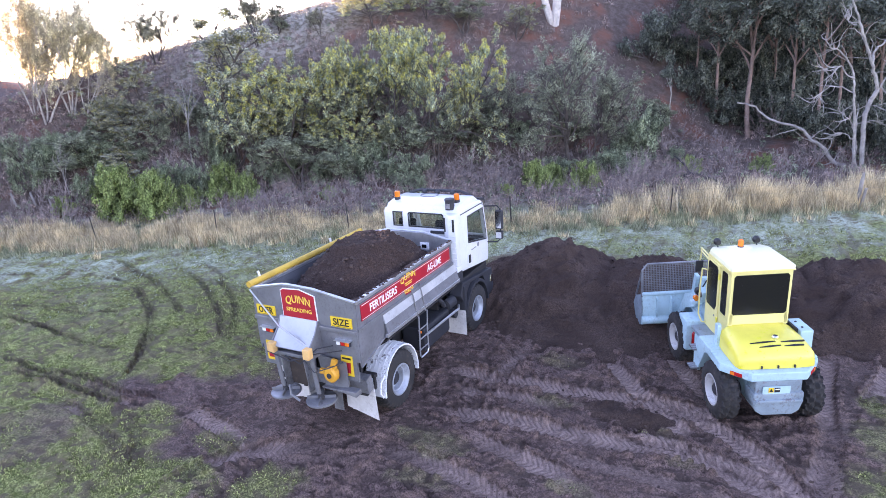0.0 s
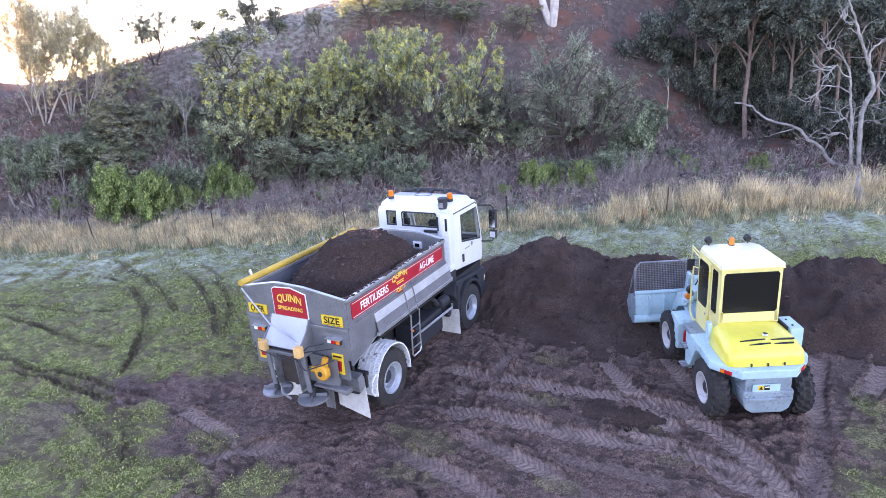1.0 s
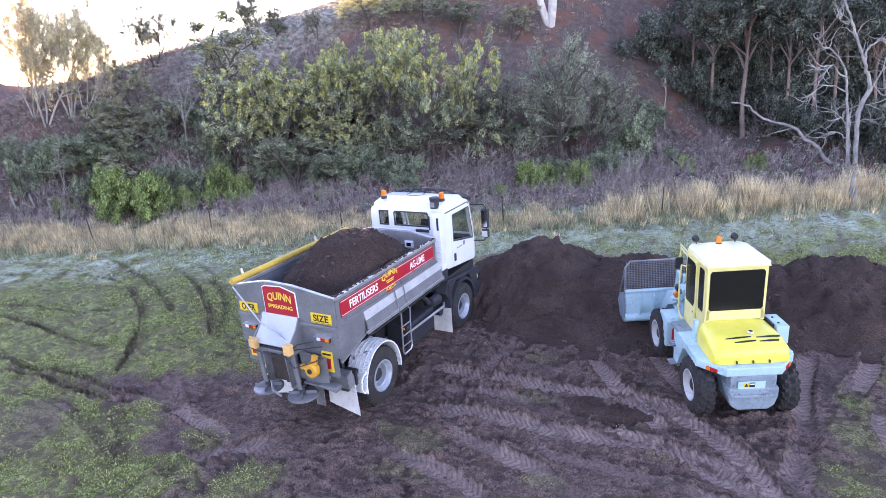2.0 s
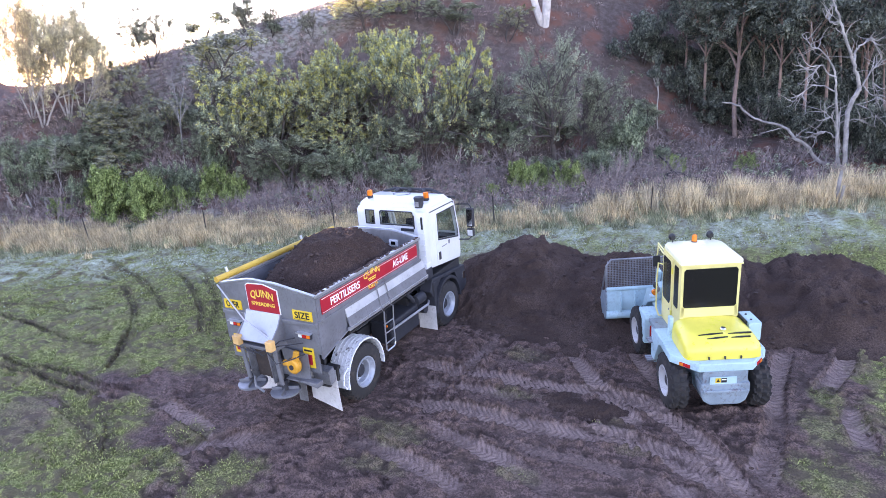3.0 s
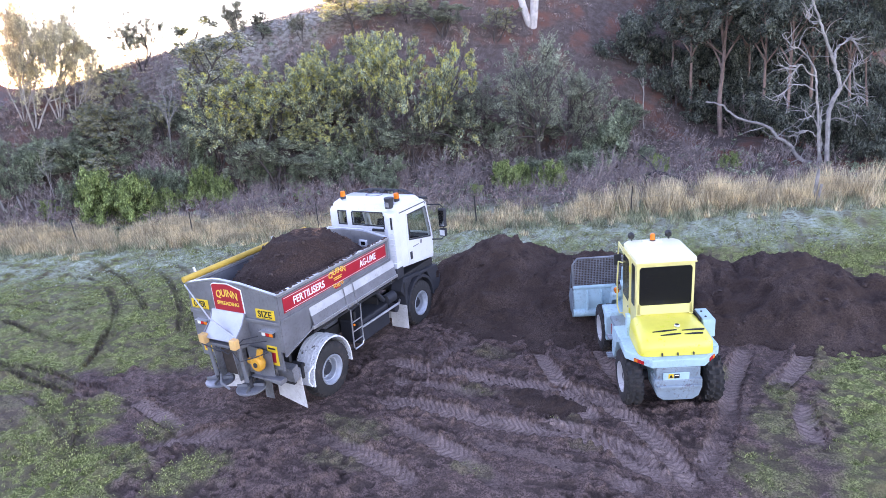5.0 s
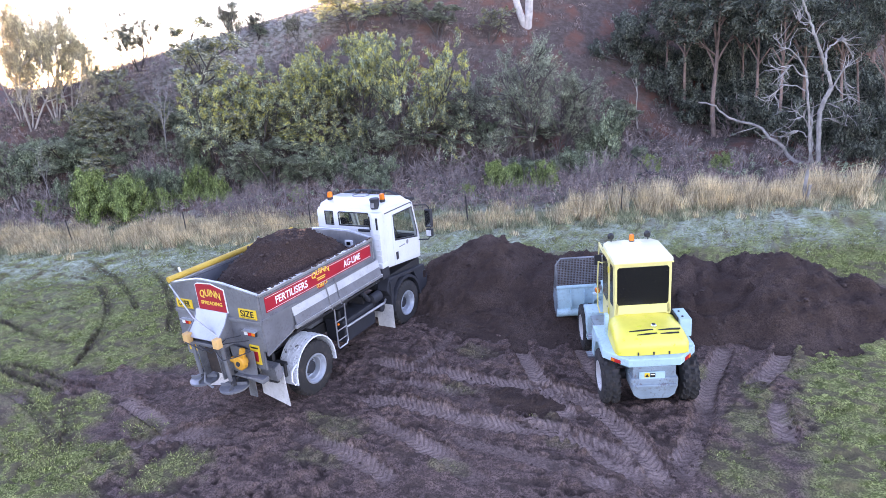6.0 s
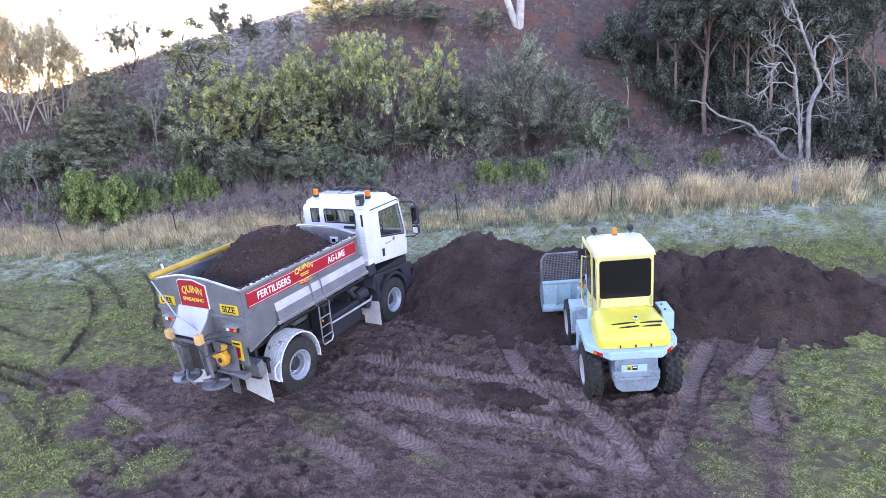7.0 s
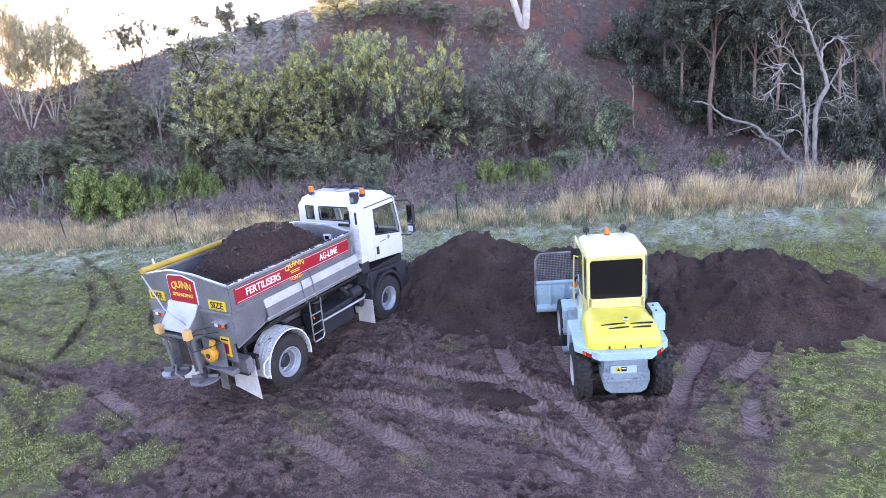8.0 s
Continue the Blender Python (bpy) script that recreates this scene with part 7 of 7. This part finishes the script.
strewn("soil_clods", [one, two, three], M_CLOD, "loose clods of dark soil on the mud and the heap", "soil clods")

# ---- fence ----
fence = root("fence", pose(0, 0, 0), "old post and wire fence in the long grass", "fence")
tops = []
for s in (-25.4, -21.6, -16.9, -11.6, -6.1, 0.4, 6.4):
    x, y = from_fence(s, 0.35)
    z = ground_z(x, y)
    picket = part("post", prism([(-0.022, -0.02), (0.022, -0.02), (0.006, 0.0), (0.004, 0.03), (-0.004, 0.03), (-0.006, 0.0)], "z", -0.3, 1.15), M_POST, fence)
    picket.matrix_local = pose(x, y, z, random.uniform(-3, 3), random.uniform(-3, 3), random.uniform(0, 90))
    tops.append((x, y, z))
x, y = from_fence(13.0, 0.2)
z = ground_z(x, y)
part("wooden_post", lathe([(-0.3, 0.07), (0.5, 0.066), (1.1, 0.06), (1.3, 0.035)], (0, 0, 0), "z", 9), M_WOOD, fence, "weathered grey wooden post", smooth=True).matrix_local = pose(x, y, z, 2, 3, 0)
part("wooden_stay", tube([(0.1, -0.1, 0.0), (0.14, -0.12, 0.75)], 0.05, 7), M_WOOD, fence).matrix_local = pose(x, y, z, 0, 4, 0)
tops.append((x, y, z))
x, y = from_fence(22, 0.3)
tops.append((x, y, ground_z(x, y)))
for h in (0.35, 0.7, 1.02):
    part("wire", tube([(a, b, c + h) for a, b, c in tops], 0.003, 4), M_STEEL, fence)
for s, n in ((-22.9, 3.6), (-22.0, 3.7), (-20.9, 3.4)):
    x, y = from_fence(s, n)
    old = root("old_post", pose(x, y, ground_z(x, y), 4, -6, 0), "weathered grey post leaning in the bracken", "post", "old posts")
    part("shaft", lathe([(-0.2, 0.05), (0.6, 0.05), (0.66, 0.04)], (0, 0, 0), "z", 8), M_WOOD, old)


# ---- dead wood ----
def at_fence(s, n, h):
    x, y = from_fence(s, n)
    return (x, y, ground_z(x, y) + h)


stag = root("dead_tree", pose(*at_fence(15.7, 5.3, 0)), "dead silvery tree with bare forked limbs", "tree")
rng = np.random.default_rng(9)
U, V = Vector((0.937, 0.35, 0)), Vector((-0.35, 0.937, 0))


def limb_line(points):
    """Points as metres along the fence, behind the tree's foot, and up."""
    return [U * a + V * b + Vector((0, 0, c)) for a, b, c in points]


def bare_limb(points, r, r_end, twigs, name="limb"):
    rough = smooth3(limb_line(points))
    bm = tube(rough, r * 0.62, 8, r_end=r_end * 0.75)
    for k in range(twigs):
        i = int(rng.uniform(0.35, 0.98) * (len(rough) - 1))
        p, d = rough[i], (rough[min(i + 1, len(rough) - 1)] - rough[max(i - 1, 0)]).normalized()
        for fork in range(2):
            w, q = (d + Vector(rng.normal(0, 0.75, 3))).normalized(), [p]
            for j in range(5):
                w = (w + Vector(rng.normal(0, 0.3, 3)) + Vector((0, 0, 0.06))).normalized()
                q.append(q[-1] + w * rng.uniform(0.12, 0.24))
            tube(q, 0.02, 5, bm, 0.006)
    return part(name, bm, M_BARK_DEAD, stag, smooth=True)


def smooth3(p, steps=4):
    p = [p[0] * 2 - p[1], *p, p[-1] * 2 - p[-2]]
    out = []
    for a, b, c, d in zip(p, p[1:], p[2:], p[3:]):
        for k in range(steps):
            t = k / steps
            q = 0.5 * (2 * b + (c - a) * t + (2 * a - 5 * b + 4 * c - d) * t * t + (3 * b - a - 3 * c + d) * t**3)
            out.append(q + Vector(rng.normal(0, 0.02, 3)))
    return out + [p[-2]]


bare_limb([(0.2, 0, -0.2), (0.1, 0, 1.2), (0.05, 0.05, 2.3), (0.2, 0.1, 2.9), (0.45, 0.1, 3.4)], 0.16, 0.12, 1, "trunk")
bare_limb([(0.45, 0.1, 3.35), (0.25, 0.0, 3.9), (-0.1, -0.1, 4.6), (-0.5, -0.2, 5.4), (-0.85, -0.3, 6.2), (-1.15, -0.3, 6.8), (-1.4, -0.4, 7.4)], 0.12, 0.04, 6)
bare_limb([(0.45, 0.1, 3.4), (0.6, 0.2, 3.6), (1.0, 0.3, 4.2), (1.25, 0.4, 4.25)], 0.07, 0.02, 4)
bare_limb([(0.0, 0.0, 4.45), (0.15, 0.2, 5.0), (0.45, 0.3, 5.25), (0.75, 0.4, 5.4), (1.0, 0.5, 5.2), (1.3, 0.6, 4.8), (1.6, 0.7, 4.3)], 0.075, 0.02, 7)
bare_limb([(-0.15, 0, -0.2), (-0.35, -0.1, 1.4), (-0.5, -0.2, 2.4), (-0.7, -0.3, 3.3), (-0.85, -0.3, 4.2), (-1.2, -0.4, 4.7), (-1.6, -0.5, 5.15), (-2.1, -0.6, 5.4), (-2.3, -0.6, 5.8)], 0.1, 0.02, 6)
bare_limb([(-0.8, -0.3, 4.0), (-1.25, -0.6, 4.2), (-1.65, -0.8, 4.6), (-2.0, -0.9, 4.4), (-2.4, -1.0, 4.5)], 0.055, 0.015, 6)
bare_limb([(-0.7, -0.3, 3.4), (-1.1, 0.0, 3.65), (-1.6, 0.1, 3.65), (-1.85, 0.2, 3.3), (-2.1, 0.2, 2.95)], 0.05, 0.012, 6)
bare_limb([(0.6, 0.2, 3.55), (0.8, 0.0, 3.2), (1.05, -0.1, 3.05), (1.0, -0.2, 2.6), (0.95, -0.2, 2.1)], 0.045, 0.012, 5)
bare_limb([(0.95, 0.3, 4.2), (1.15, 0.5, 3.6), (1.35, 0.5, 3.1), (1.55, 0.6, 2.7)], 0.04, 0.01, 4)
bare_limb([(-0.48, -0.2, 1.9), (-0.9, -0.5, 2.4), (-1.3, -0.6, 2.7)], 0.045, 0.012, 5)
bare_limb([(-0.42, -0.2, 1.4), (-0.75, 0.1, 1.65), (-1.2, 0.2, 1.4)], 0.04, 0.012, 5)
bare_limb([(0.05, 0.0, 2.05), (0.3, -0.3, 2.2), (0.55, -0.4, 2.1)], 0.045, 0.015, 2)
bare_limb([(0.35, 0.1, 2.8), (0.85, -0.2, 2.5), (1.4, -0.4, 2.0), (1.65, -0.4, 1.8)], 0.045, 0.012, 5)
bare_limb([(0.0, 0.1, -0.2), (-0.15, 0.1, 1.4), (-0.2, 0.15, 2.5)], 0.08, 0.04, 3)
bare_limb([(-0.93, -0.3, 6.1), (-1.2, 0.0, 6.3), (-1.45, 0.1, 6.8)], 0.035, 0.012, 3)

limb = root("fallen_limb", pose(*at_fence(15.0, 4.6, 0)), "fallen silvery dead limb leaning on the bank", "dead limb")
base = Vector(at_fence(15.0, 4.6, 0))
line = [Vector(at_fence(s, n, h)) - base for s, n, h in ((15.5, 5.8, 0.1), (15.0, 5.9, 0.25), (14.5, 6.1, 0.85), (14.1, 6.3, 1.15), (13.7, 6.5, 1.6), (12.9, 6.9, 1.75), (12.3, 7.3, 2.1), (11.9, 7.4, 2.5), (11.3, 7.7, 2.6))]
part("main_limb", tube(smooth3(line), 0.085, 8, r_end=0.035), M_WOOD, limb, smooth=True)
for i, (dx, dz, d2) in enumerate(((-0.9, -0.5, 0.2), (-0.7, 0.5, 0.1), (0.6, 0.6, 0.3), (-0.8, -0.3, -0.2), (0.3, 0.7, 0.0))):
    p = line[1 + i % 4]
    part("side_limb", tube([p, p + Vector((dx * 0.5, 0.1, dz * 0.5)), p + Vector((dx, d2, dz * 0.7)), p + Vector((dx * 1.5, d2, dz * 1.3))], 0.03, 6, r_end=0.008), M_WOOD, limb)
stump = root("burnt_log", pose(*at_fence(8.2, 4.0, 0)), "charred black log in the undergrowth", "log")
part("log", tube([(-0.5, 0, 0.1), (0.0, 0.1, 0.35), (0.4, 0, 0.3), (1.3, -0.1, 0.05)], 0.13, 8, r_end=0.06), M_CHASSIS, stump, smooth=True)
part("snag", tube([(0.0, 0.1, 0.3), (-0.3, 0.2, 0.8), (-0.7, 0.3, 1.1)], 0.07, 7, r_end=0.02), M_CHASSIS, stump, smooth=True)
